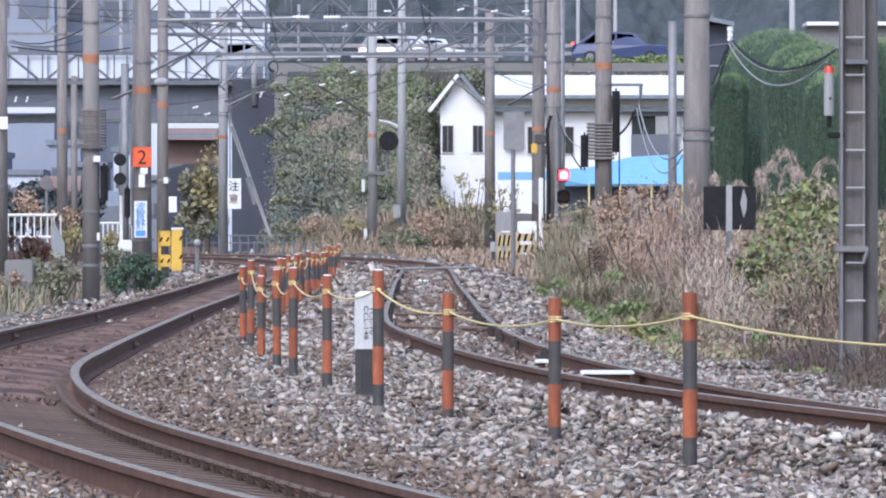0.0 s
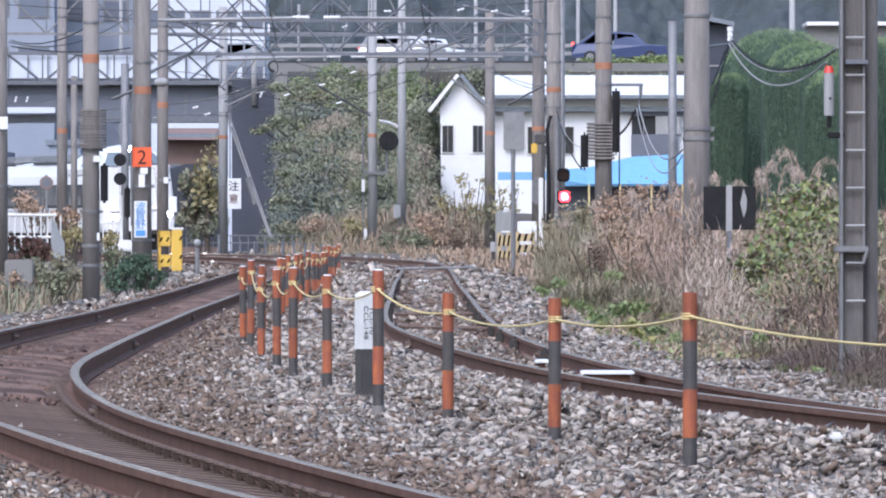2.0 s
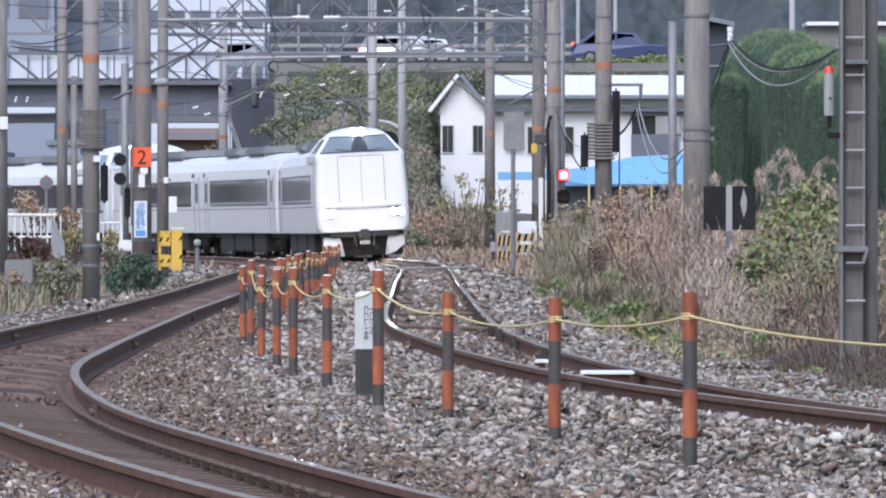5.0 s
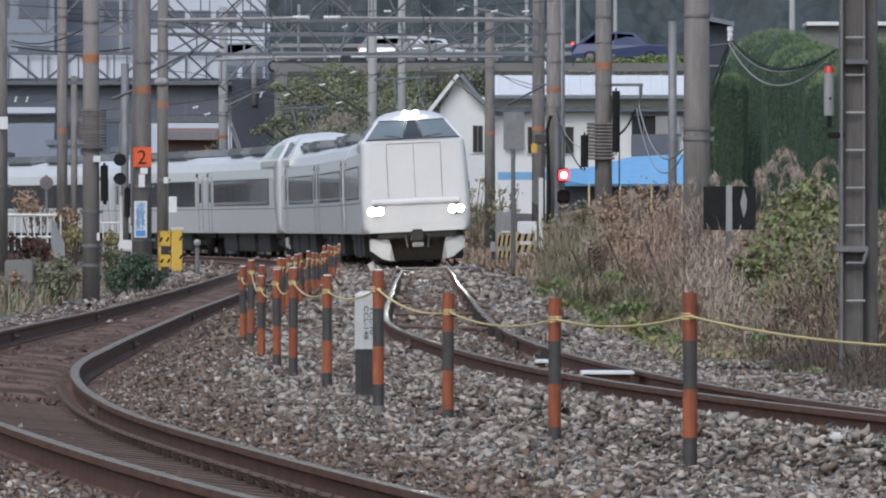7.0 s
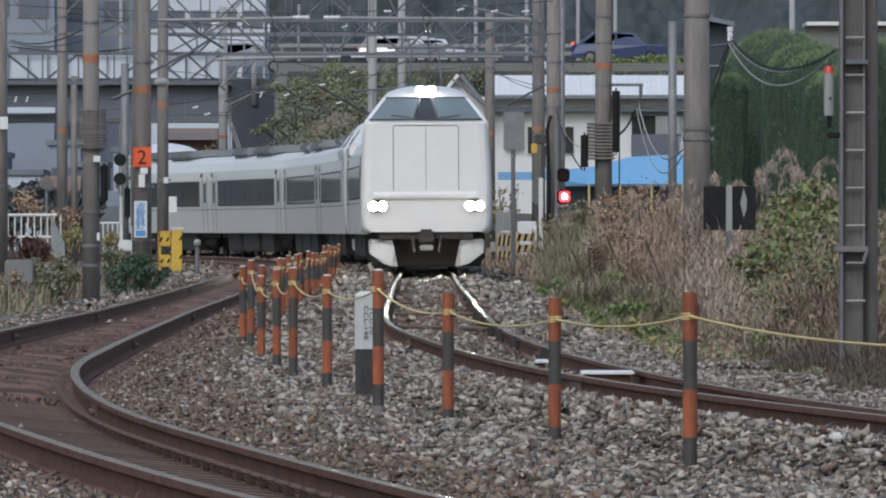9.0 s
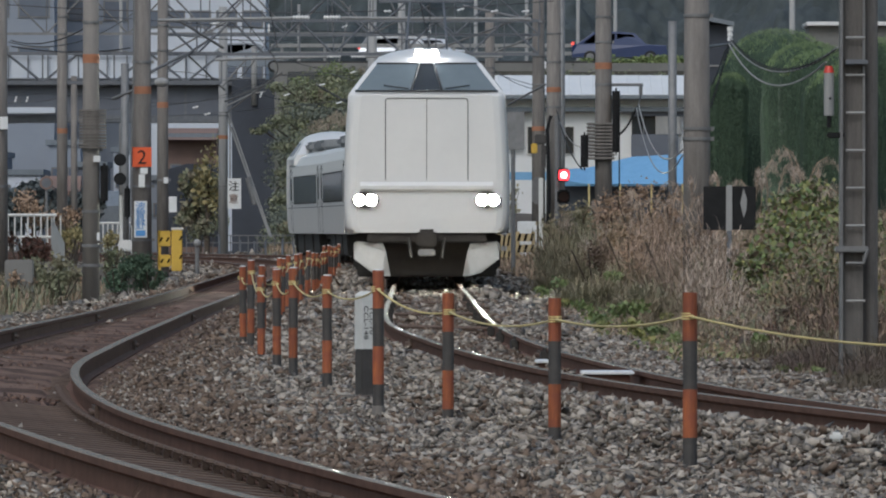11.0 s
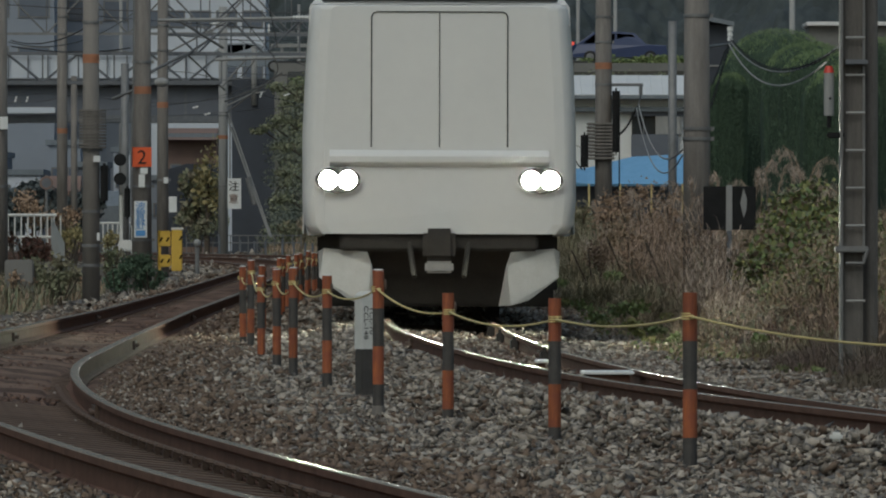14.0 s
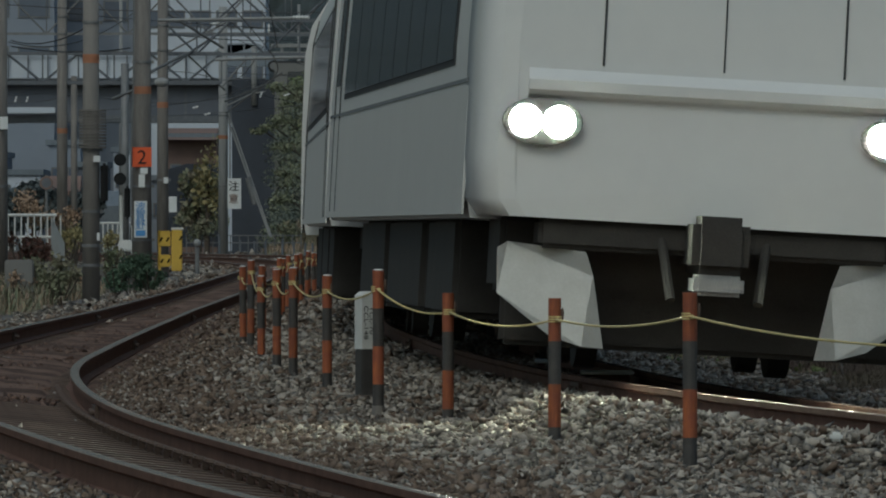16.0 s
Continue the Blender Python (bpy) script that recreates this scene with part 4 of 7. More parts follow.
# ---- concrete and steel poles ----
def pole(x, y, base, top, r, label, bands=(), material="concrete", taper=0.85, rings=(), kind="utility_pole", category="pole"):
    th = thing(kind, label, category, "line poles", at=(x, y, base))
    h = top - base
    bm = B()
    cyl(bm, (0, 0, -0.3), (0, 0, h), r, r * taper, seg=20)
    part("shaft", bm, M[material], th, smooth=True)

    def rad(z):
        return r * (1 - (1 - taper) * (z - base) / h)
    for z in bands:
        bm = B()
        cyl(bm, (0, 0, z - base - 0.075), (0, 0, z - base + 0.075), rad(z) + 0.006, seg=20)
        part("painted_band", bm, M["band"], th, "faded orange painted band")
    for z in rings:
        bm = B()
        cyl(bm, (0, 0, z - base - 0.025), (0, 0, z - base + 0.025), rad(z) + 0.012, seg=20)
        box(bm, rad(z), rad(z) + 0.06, -0.03, 0.03, z - base - 0.03, z - base + 0.03)
        part("clamp_ring", bm, M["steel"], th)
    return th


def fix(th, name, bm, m, label="", smooth=False):
    """A part given in the place's own metres, under a thing that stands upright."""
    inv = th.matrix_world.inverted()
    bmesh.ops.transform(bm, verts=bm.verts, matrix=inv)
    return part(name, bm, M[m] if isinstance(m, str) else m, th, label, smooth)


GREY_POLE = "weathered grey concrete line pole beside the track"
edge_pole = pole(-8.522, 170, -0.3, 6.5, 0.19, "weathered concrete pole with a white number plate", rings=[1.782])
bm = B()
box(bm, -8.478, -8.327, 169.72, 169.75, 2.876, 3.114)
fix(edge_pole, "number_plate", bm, "sign_white", "white plate")
cable_pole = pole(-5.992, 151, -0.3, 6.2, 0.152, "grey concrete pole wrapped with cable bands and an orange mark", bands=[3.865], rings=[0.345, 1.259, 4.481, 2.316, 0.681], material="concrete_mid")
wrap_y = [2.980 - 0.052 * k for k in range(13)]
for k, z in enumerate(wrap_y):
    bm = B()
    bmesh.ops.create_cone(bm, cap_ends=True, segments=18, radius1=0.235, radius2=0.235, depth=0.036, matrix=Matrix.Translation((-5.963, 151, z)))
    fix(cable_pole, "cable_turn", bm, "concrete")
bm = B()
box(bm, -5.828, -5.703, 150.9, 151.1, 1.403, 2.086, 0.04)
fix(cable_pole, "signal_back", bm, "plain_dark", "black lamp housing")
bm = B()
box(bm, -5.944, -5.828, 150.8, 150.9, 2.105, 2.211)
fix(cable_pole, "small_plate", bm, "sign_white")
bm = B()
box(bm, -5.886, -5.838, 150.8, 150.84, 0.768, 0.903)
fix(cable_pole, "small_plate", bm, "sign_white")

sign_pole = pole(-6.111, 180, -0.25, 6.6, 0.205, "concrete pole with orange number sign and blue name sign", bands=[3.779], rings=[4.352, 1.830, 0.741])
bm = B()
box(bm, -6.317, -5.904, 179.74, 179.76, 2.220, 2.621, 0.006)
fix(sign_pole, "number_sign", bm, "sign_orange", "orange square sign with a black figure")
text("sign_figure", "2", 0.40, M["ink"], sign_pole, pose(0.011, -0.265, 2.403 + 0.25, 90))
bm = B()
box(bm, -6.260, -5.996, 179.74, 179.76, 0.787, 1.532, 0.004)
fix(sign_pole, "name_sign", bm, "sign_white", "white upright sign with blue characters")
for k, ch in enumerate("\u6ce2\u8cc0\u91ce"):
    text("sign_character", ch, 0.21, M["sign_blue"], sign_pole, pose(-0.023, -0.265, 1.406 + 0.25 - k * 0.185, 90), deep=0.006)
bm = B()
box(bm, -6.225, -6.031, 179.73, 179.74, 0.821, 0.936)
fix(sign_pole, "sign_bar", bm, "sign_blue")
bm = B()
box(bm, -6.168, -6.042, 179.74, 179.76, 1.807, 2.071)
fix(sign_pole, "small_plate", bm, "sign_white")
bm = B()
box(bm, -6.134, -5.985, 179.74, 179.76, 2.082, 2.208)
fix(sign_pole, "small_plate", bm, "sign_white")
fix(sign_pole, "cable", tube([(-6.249, 179.70, 6.063), (-6.272, 179.70, 3.889), (-6.318, 179.70, 2.401), (-6.307, 179.70, 1.027)], 0.02), "steel")

mid_pole = pole(-7.266, 230, -0.25, 7.5, 0.155, GREY_POLE, bands=[4.178], rings=[6.244, 5.585, 2.230])
bm = B()
box(bm, -7.237, -7.120, 229.78, 229.82, 2.142, 2.303)
fix(mid_pole, "small_plate", bm, "sign_white")
bm = B()
box(bm, -7.105, -6.900, 229.9, 229.93, 1.395, 1.805)
fix(mid_pole, "small_plate", bm, "sign_white")
pole(-11.248, 262, -0.1, 8, 0.165, GREY_POLE, bands=[3.857], rings=[7.228, 6.727])
pole(-12.478, 300, 0, 6.129, 0.12, GREY_POLE)
pole(-7.710, 215, -0.2, 4.982, 0.095, "slim galvanised steel signal post", material="steel", taper=1.0, kind="signal_post")
stay_pole = pole(-8.548, 345, 0.1, 9.6, 0.195, "grey concrete pole braced by a diagonal stay wire", bands=[4.530], rings=[5.365, 2.618, 7.782], material="concrete_pale")
fix(stay_pole, "stay_wire", tube([(-8.438, 345.00, 5.409), (-6.705, 344.00, 0.641)], 0.04), "concrete_pale")
fix(stay_pole, "stay_wire", tube([(-8.350, 345.00, 5.475), (-6.643, 344.20, 0.641)], 0.03), "concrete_pale")
fix(stay_pole, "steady_arm", tube([(-8.431, 344.70, 5.734), (-7.877, 344.50, 5.995), (-7.434, 344.30, 6.211), (-6.884, 344.20, 6.297)], 0.03), "concrete_pale")
bm = B()
cyl(bm, (-7.570, 344.50, 2.945), (-7.305, 344.40, 1.913), 0.12, seg=10)
fix(stay_pole, "stay_guard", bm, "steel")
fix(stay_pole, "conduit", tube([(-8.275, 344.60, 5.470), (-8.275, 344.60, 2.616)], 0.03), "steel")
bm = B()
box(bm, -8.348, -7.822, 343.7, 343.74, 1.737, 2.920, 0.01)
fix(stay_pole, "warning_sign", bm, "sign_white", "white upright notice with black and red characters")
text("sign_character", "\u6ce8", 0.42, M["ink"], stay_pole, pose(0.438, -1.32, 2.591 - 0.1, 90))
text("sign_character", "\u610f", 0.40, M["brick_brown"], stay_pole, pose(0.438, -1.32, 2.591 - 0.1 - 0.49, 90))
bank_pole = pole(-2.882, 362, 0.3, 10.5, 0.2, GREY_POLE, bands=[4.774], rings=[3.230, 8.002], material="concrete_pale")
bm = B()
cyl(bm, (-2.213, 361.90, 4.543), (-2.212, 361.75, 4.541), 0.404, seg=24)
fix(bank_pole, "round_board", bm, "plain_dark", "round black signal backboard")
bm = B()
box(bm, -3.274, -2.306, 361.7, 361.8, 3.184, 3.299)
cyl(bm, (-2.305, 361.90, 4.266), (-2.305, 361.90, 3.229), 0.05, seg=8)
cyl(bm, (-3.250, 361.90, 5.350), (-3.250, 361.90, 0.509), 0.04, seg=8)
fix(bank_pole, "bracket", bm, "steel")
bm = B()
box(bm, -3.320, -3.182, 361.6, 361.8, 2.469, 2.976, 0.02)
box(bm, -3.228, -3.090, 361.6, 361.8, 0.509, 0.970, 0.02)
fix(bank_pole, "small_box", bm, "white")
lamp_pole = pole(-1.702, 366, 0.4, 10.5, 0.185, "pale smooth street lamp pole beside a bank", material="concrete_pale", taper=0.8, rings=[8.780], kind="street_lamp", category="street lamp")
fix(lamp_pole, "lamp_arm", tube([(-1.818, 366.00, 5.143), (-2.190, 365.80, 5.327), (-2.608, 365.60, 5.418)], 0.07), "white", "white street lamp head")
bm = B()
box(bm, -2.046, -1.744, 365.4, 365.8, 1.412, 1.970, 0.02)
fix(lamp_pole, "meter_box", bm, "concrete_pale")
pole(1.850, 350, 0.2, 9.5, 0.215, GREY_POLE, bands=[4.738], rings=[7.324, 8.773, 5.986])
pole(3.229, 300, 0.0, 9.0, 0.235, GREY_POLE, bands=[4.352], rings=[7.983, 6.798, 5.843])
twin_pole = pole(3.346, 268, -0.1, 8.3, 0.24, "grey concrete pole carrying crossing lamps and cables", bands=[5.169], rings=[6.006, 4.640, 6.859])
pole(3.638, 272, -0.1, 8.3, 0.1, "slim steel conduit pole beside a concrete pole", material="steel", taper=1.0)
wrap_pole = pole(3.618, 200, -0.2, 7, 0.205, "grey concrete pole with a wound cable box and black horns", bands=[4.639], rings=[5.174, 4.218, 5.747])
for k in range(11):
    bm = B()
    z = 3.327 - 0.077 * k
    box(bm, 3.236, 3.873, 199.68, 200.3, z - 0.03, z + 0.03, 0.02)
    fix(wrap_pole, "cable_turn", bm, "concrete")
for x, z0, z1 in ((3.185, 2.282, 3.148), (3.898, 2.626, 4.142)):
    bm = B()
    box(bm, x - 0.085, x + 0.085, 199.6, 200.0, z0, z1, 0.07)
    fix(wrap_pole, "horn_housing", bm, "plain_dark", "black speaker horn")
bm = B()
box(bm, 3.809, 4.510, 199.9, 200.0, 4.180, 4.244)
cyl(bm, (4.457, 199.95, 4.192), (4.457, 199.95, 3.988), 0.04, seg=8)
fix(wrap_pole, "arm", bm, "steel")
pole(3.718, 130, -0.2, 4.6, 0.212, "thick weathered concrete pole among dry grass", rings=[2.436, 2.287, 4.092])
pole(5.431, 210, -0.1, 5.879, 0.1, "slim grey steel post", material="steel", taper=1.0)


def street_post(x, y, top, r):
    return pole(x, y, 0, top, r, "slim pale lamp post standing along the raised road", material="concrete_pale", taper=0.8, kind="road_post")


for x, y, top, r in ((1.555, 421, 12.5, 0.11), (3.969, 421, 12.5, 0.1), (6.409, 421, 12.5, 0.11), (8.179, 421, 12.5, 0.11), (-6.838, 421, 11.616, 0.09), 
                     (-17.064, 470, 14, 0.11), (12.990, 330, 10.5, 0.13)):
    street_post(x, y, top, r)

pole(-9.53, 447.92, 7.5, 10.2, 0.15, "short pale post fixed to the bridge abutment", material="concrete_pale", taper=1.0, kind="bridge_post")

# ---- steel column with rungs ----
col = thing("steel_column", "grey steel channel column with ladder rungs rising from weeds", "pole", at=(3.572, 76, -0.25))
bm = B()
box(bm, 3.413, 3.597, 75.95, 76.15, -0.3, 3.2)
fix(col, "column_front", bm, "steel_col")
bm = B()
box(bm, 3.398, 3.420, 75.86, 76.15, -0.3, 3.2)
box(bm, 3.592, 3.611, 75.9, 76.15, 0.680, 3.2)
fix(col, "flange", bm, "steel")
bm = B()
cyl(bm, (3.669, 76.2, -0.168), (3.669, 76.2, 3.2), 0.066, seg=16)
fix(col, "rear_pole", bm, "concrete", "round concrete pole behind")
for k in range(8):
    bm = B()
    z = 2.606 - 0.322 * k
    cyl(bm, (3.447, 75.9, z), (3.611, 75.9, z), 0.011, seg=8)
    fix(col, "rung", bm, "concrete_pale")
bm = B()
box(bm, 3.359, 3.640, 75.84, 76.16, 0.767, 0.820, 0.01)
cyl(bm, (3.633, 75.85, 0.796), (3.594, 75.85, 0.675), 0.014, seg=8)
cyl(bm, (3.445, 75.85, 0.675), (3.604, 75.85, 0.675), 0.012, seg=8)
fix(col, "clamp", bm, "steel")
bm = B()
box(bm, 3.442, 3.635, 75.84, 76.16, 2.374, 2.417, 0.008)
fix(col, "clamp", bm, "steel_dark")
lightbar = thing("warning_light", "white tubular warning light with a red cap on a bracket", "warning light", at=(3.302, 75.90, 1.744))
for nm, y0, y1, r, mm in (("tube", 205, 128, 0.043, "concrete_pale"), ("cap", 129, 117, 0.047, "red"), ("neck", 226, 205, 0.018, "plain_dark")):
    bm = B()
    cyl(bm, (0, 0, (245 - y0) * 0.00483), (0, 0, (245 - y1) * 0.00483), r, r * (0.6 if nm == "cap" else 1), seg=16)
    part(nm, bm, M[mm], lightbar)
bm = B()
box(bm, -0.02, 0.13, -0.02, 0.03, 0.0, 0.05, 0.012)
part("bracket", bm, M["plain_dark"], lightbar)
bm = B()
cyl(bm, (0.008, -0.042, 0.34), (0.008, -0.05, 0.34), 0.012, seg=10)
part("button", bm, M["plain_dark"], lightbar)


# ---- lattice beams over the tracks ----
def lattice(name, x0, x1, y, z0, z1, n, label, thick=0.045, material="steel_dark"):
    th = thing(name, label, "catenary beam", "catenary beams", at=(x0, y, z0))
    w, h = x1 - x0, z1 - z0
    for z in (0, h):
        bm = B()
        box(bm, 0, w, -0.05, 0.05, z - thick, z + thick)
        part("chord", bm, M[material], th)
    for k in range(n):
        a, b = w * k / n, w * (k + 1) / n
        bm = B()
        cyl(bm, (a, 0, 0 if k % 2 else h), (b, 0, h if k % 2 else 0), thick * 0.7, seg=6)
        part("brace", bm, M[material], th)
        bm = B()
        cyl(bm, (b, 0.03, 0), (b, 0.03, h), thick * 0.5, seg=6)
        part("upright", bm, M[material], th)
    return th


BEAMS = []
BEAMS.append(lattice("catenary_beam", -7.298, 2.487, 231, 5.516, 6.385, 11, "dark steel lattice beam spanning above the tracks", 0.04))
BEAMS.append(lattice("catenary_beam", -12.883, -6.542, 262, 5.292, 6.143, 6, "dark steel lattice beam in front of a pale bridge parapet", 0.05))
BEAMS.append(lattice("catenary_beam", -9.598, 3.257, 299, 7.502, 8.797, 9, "distant steel lattice beam spanning above the tracks", 0.05))
BEAMS.append(lattice("catenary_beam", -16.762, -2.685, 340, 8.441, 10.044, 9, "distant grey steel lattice beam above the tracks", 0.05, "steel"))


# ---- pipes with insulators ----
def insulator(c, axis, n=6, r=0.055, step=0.042, material="porcelain"):
    """A ribbed insulator, a part of the beam whose distance is nearest."""
    th = min(BEAMS, key=lambda o: abs(o.matrix_world.translation.y - c[1]))
    bm = B()
    ax = Vector(axis).normalized()
    for k in range(n):
        o = Vector(c) + ax * step * (k - (n - 1) / 2)
        cyl(bm, o - ax * 0.012, o + ax * 0.012, r, r * 0.7, seg=12)
    cyl(bm, Vector(c) - ax * step * n / 2, Vector(c) + ax * step * n / 2, r * 0.45, seg=8)
    return fix(th, "insulator", bm, material, "white ribbed porcelain insulator")


def rod(a, b, r, label="thin steel rod of the overhead line gear", material="steel", name="support_pipe"):
    bm = B()
    cyl(bm, a, b, r, seg=8)
    return tagged(obj(name, bm, M[material]), label, "pipe", "overhead pipes")


rod((-7.319, 228.00, 6.329), (-3.863, 228.00, 6.387), 0.04, material="concrete_pale")
rod((-2.672, 228.00, 6.387), (2.265, 228.00, 6.358), 0.04, material="concrete_pale")
rod((-6.253, 243.00, 5.598), (-3.157, 243.00, 5.691), 0.045, material="concrete_pale")
rod((-2.136, 243.00, 5.691), (1.641, 243.00, 5.691), 0.045, material="concrete_pale")
insulator((-3.645, 228.00, 6.401), (1, 0, 0), 6, 0.075, 0.075)
insulator((-2.846, 228.00, 6.401), (1, 0, 0), 6, 0.075, 0.075)
insulator((-3.003, 243.00, 5.691), (1, 0, 0), 5, 0.06, 0.08)
insulator((-2.322, 243.00, 5.691), (1, 0, 0), 5, 0.06, 0.08)
for c, ax in (((-4.708, 240.00, 6.397), (0, 0, 1)), ((-0.352, 240.00, 6.366), (0, 0, 1)), ((-4.225, 310.00, 6.005), (1, 0, 0.2)), ((-5.450, 310.00, 5.650), (1, 0, 0.3)), ((-14.446, 300.00, 5.346), (0.3, 0, 1)), ((-14.064, 300.00, 5.346), (0.3, 0, 1)),
              ((-1.623, 260.00, 7.346), (1, 0, 0)), ((-3.325, 300.00, 7.811), (1, 0, 0.4)), ((0.513, 260.00, 7.395), (1, 0, 0.3)), ((1.507, 260.00, 7.346), (1, 0, 0.2)), ((-8.648, 310.00, 5.215), (1, 0, 0.3)), ((-8.234, 310.00, 4.978), (1, 0, 0.3)), ((-6.358, 310.00, 5.650), (0.4, 0, 1)),
              ((-6.145, 240.00, 6.534), (1, 0, 0.2)), ((3.078, 267.00, 5.902), (0, 0, 1)), ((-3.868, 330.00, 5.657), (1, 0, 0.3)), ((-3.342, 330.00, 6.792), (1, 0, 0.3)), ((2.436, 262.00, 7.395), (1, 0, 0.1))):
    insulator(c, ax, 2, 0.05, 0.11)
# cantilever arms
for a, b in (((3.268, 300.00, 8.327), (-1.616, 302.00, 6.548)), ((1.714, 345.00, 5.695), (0.352, 345.00, 6.793)), ((-2.958, 360.00, 5.556), (-5.079, 356.00, 6.752)), ((-8.458, 344.00, 6.338), (-9.890, 342.00, 7.723)), ((-8.458, 344.00, 5.900), (-6.840, 342.00, 6.525)),
             ((-8.414, 344.00, 5.462), (-6.186, 342.00, 7.004)), ((3.090, 268.00, 5.323), (1.995, 270.00, 4.753)), ((-6.051, 182.00, 4.158), (-5.292, 183.00, 4.583)), ((-6.051, 182.00, 3.926), (-6.807, 183.00, 3.651)), ((3.268, 300.00, 7.562), (1.643, 300.00, 6.894)), ((-7.120, 230.00, 5.145), (-5.896, 232.00, 6.068)),
             ((3.004, 268.00, 7.201), (0.619, 270.00, 7.763)), ((-8.564, 343.00, 6.432), (-7.515, 343.00, 7.633)), ((-2.843, 360.00, 8.881), (-0.547, 358.00, 9.977)), ((-7.237, 230.00, 6.610), (-5.724, 231.00, 5.678)), ((-8.389, 343.00, 8.944), (-10.574, 343.00, 7.808)), ((-3.447, 330.00, 9.273), (-3.868, 330.00, 7.171)), ((-1.976, 330.00, 9.483), (-1.135, 330.00, 7.591))):
    bm = B()
    cyl(bm, a, b, 0.035, seg=8)
    fix(min(BEAMS, key=lambda o: abs(o.matrix_world.translation.y - a[1])), "cantilever_arm", bm, "steel")


def wire(pts, r=0.012, label="thin dark overhead wire", material="wire", name="overhead_wire"):
    return tagged(obj(name, tube(pts, r, 5), M[material]), label, "wire", "overhead wires")


# contact and carrier wires over both tracks
for path in (main, side):
    for z, r in ((5.15, 0.012), (5.95, 0.012)):
        pts = []
        for y in range(60, 400, 6):
            p, _ = path.at(path.s_of_y(y))
            pts.append((p.x + 0.15 * math.sin(y / 30), y, z + (0.35 * math.cos(y / 8.0) if z > 5.5 else 0)))
        wire(pts, r)
for a, b, dr in (((-9.796, 200.00, 5.174), (-7.796, 225.00, 6.488), 0.4), ((-8.273, 170.00, 4.576), (-6.259, 155.00, 4.475), 0.15), ((-8.273, 170.00, 4.467), (-6.352, 180.00, 4.639), 0.1), ((-12.983, 260.00, 7.545), (3.271, 262.00, 7.695), 0.3), ((-11.415, 262.00, 7.361), (3.363, 300.00, 7.524), 0.2), ((-8.438, 345.00, 7.057), (1.917, 350.00, 7.502), 0.3),
                 ((-8.438, 345.00, 6.574), (-2.859, 362.00, 5.697), 0.2), ((-2.974, 362.00, 9.271), (1.917, 350.00, 9.107), 0.25), ((-7.999, 345.00, 8.331), (-3.320, 362.00, 7.311), 0.3), ((1.917, 350.00, 7.368), (3.090, 268.00, 5.152), 0.2), ((-7.237, 230.00, 6.024), (-3.447, 330.00, 8.180), 0.2), ((2.981, 300.00, 5.843), (-1.252, 364.00, 8.969), 0.2)):
    wire(sag(a, b, dr), 0.014)

# ---- hanging cables by the hedge and the pole ----
insul_post = thing("cable_bracket", "steel bracket arm with a white insulator carrying slack cables", "bracket", at=(4.530, 140.00, 1.639))
bm = B()
root = Vector((4.530, 140.00, 1.639))
cyl(bm, Vector((3.838, 131.00, 3.648)) - root, Vector((4.530, 140.00, 3.886)) - root, 0.02, seg=8)
cyl(bm, Vector((4.530, 140.00, 3.868)) - root, Vector((4.530, 140.00, 3.957)) - root, 0.014, seg=8)
part("arm", bm, M["steel"], insul_post)
bm = B()
for k, (r1, r2) in enumerate(((0.05, 0.03), (0.05, 0.03), (0.05, 0.045))):
    cyl(bm, (0, 0, 3.939 - 1.639 + 0.075 * k), (0, 0, 3.939 - 1.639 + 0.075 * k + 0.07), r1, r2, seg=12)
part("cap", bm, M["porcelain"], insul_post)


def coiled(pts, r, label, material, turns):
    """A hanging cable with a spiral hanger wound round it."""
    wire(pts, r, label, material, "hanging_cable")
    path = []
    p = [Vector(q) for q in pts]
    n = turns * 8
    for k in range(n + 1):
        t = k / n * (len(p) - 1)
        i = min(int(t), len(p) - 2)
        a = k / 8 * 2 * math.pi
        path.append(p[i].lerp(p[i + 1], t - i) + Vector((math.cos(a), 0.3 * math.sin(a), math.sin(a))) * (r + 0.014))
    tagged(obj("spiral_hanger", tube(path, r * 0.5, 4), M[material]), "spiral hanger wound round a slack cable", "wire", "overhead wires")


CAB = "slack grey cable hanging between poles"
coiled(sag((4.506, 139.00, 3.954), (3.990, 90.00, 2.787), 0.33, 24), 0.008, CAB, "plain_dark", 34)
wire(sag((4.480, 139.00, 3.865), (3.887, 90.00, 2.661), 0.42, 16), 0.011, CAB, "concrete_pale", "hanging_cable")
wire(sag((4.498, 139.00, 3.918), (4.001, 90.00, 2.810), 0.36, 16), 0.011, CAB, "concrete_pale", "hanging_cable")
coiled(sag((4.480, 139.00, 3.847), (3.955, 131.00, 2.764), 0.02, 8), 0.01, CAB, "plain_dark", 17)
wire(sag((4.418, 139.00, 3.759), (3.972, 131.00, 3.098), 0.02, 8), 0.014, CAB, "plain_dark", "hanging_cable")
wire(sag((4.386, 199.00, 3.759), (3.538, 131.00, 2.138), 0.55, 14), 0.015, CAB, "concrete_pale", "hanging_cable")
wire(sag((4.335, 199.00, 3.695), (3.538, 131.00, 2.055), 0.75, 14), 0.012, CAB, "concrete_pale", "hanging_cable")
coiled(sag((4.360, 199.00, 3.721), (3.965, 199.50, 3.092), 0.1, 8), 0.014, CAB, "plain_dark", 10)
wire([(4.456, 199.90, 3.988), (4.397, 199.50, 3.702)], 0.02, CAB, "wire", "hanging_cable")
wire(sag((3.431, 268.00, 4.555), (3.134, 200.00, 2.308), 0.25, 10), 0.017, CAB, "plain_dark", "hanging_cable")
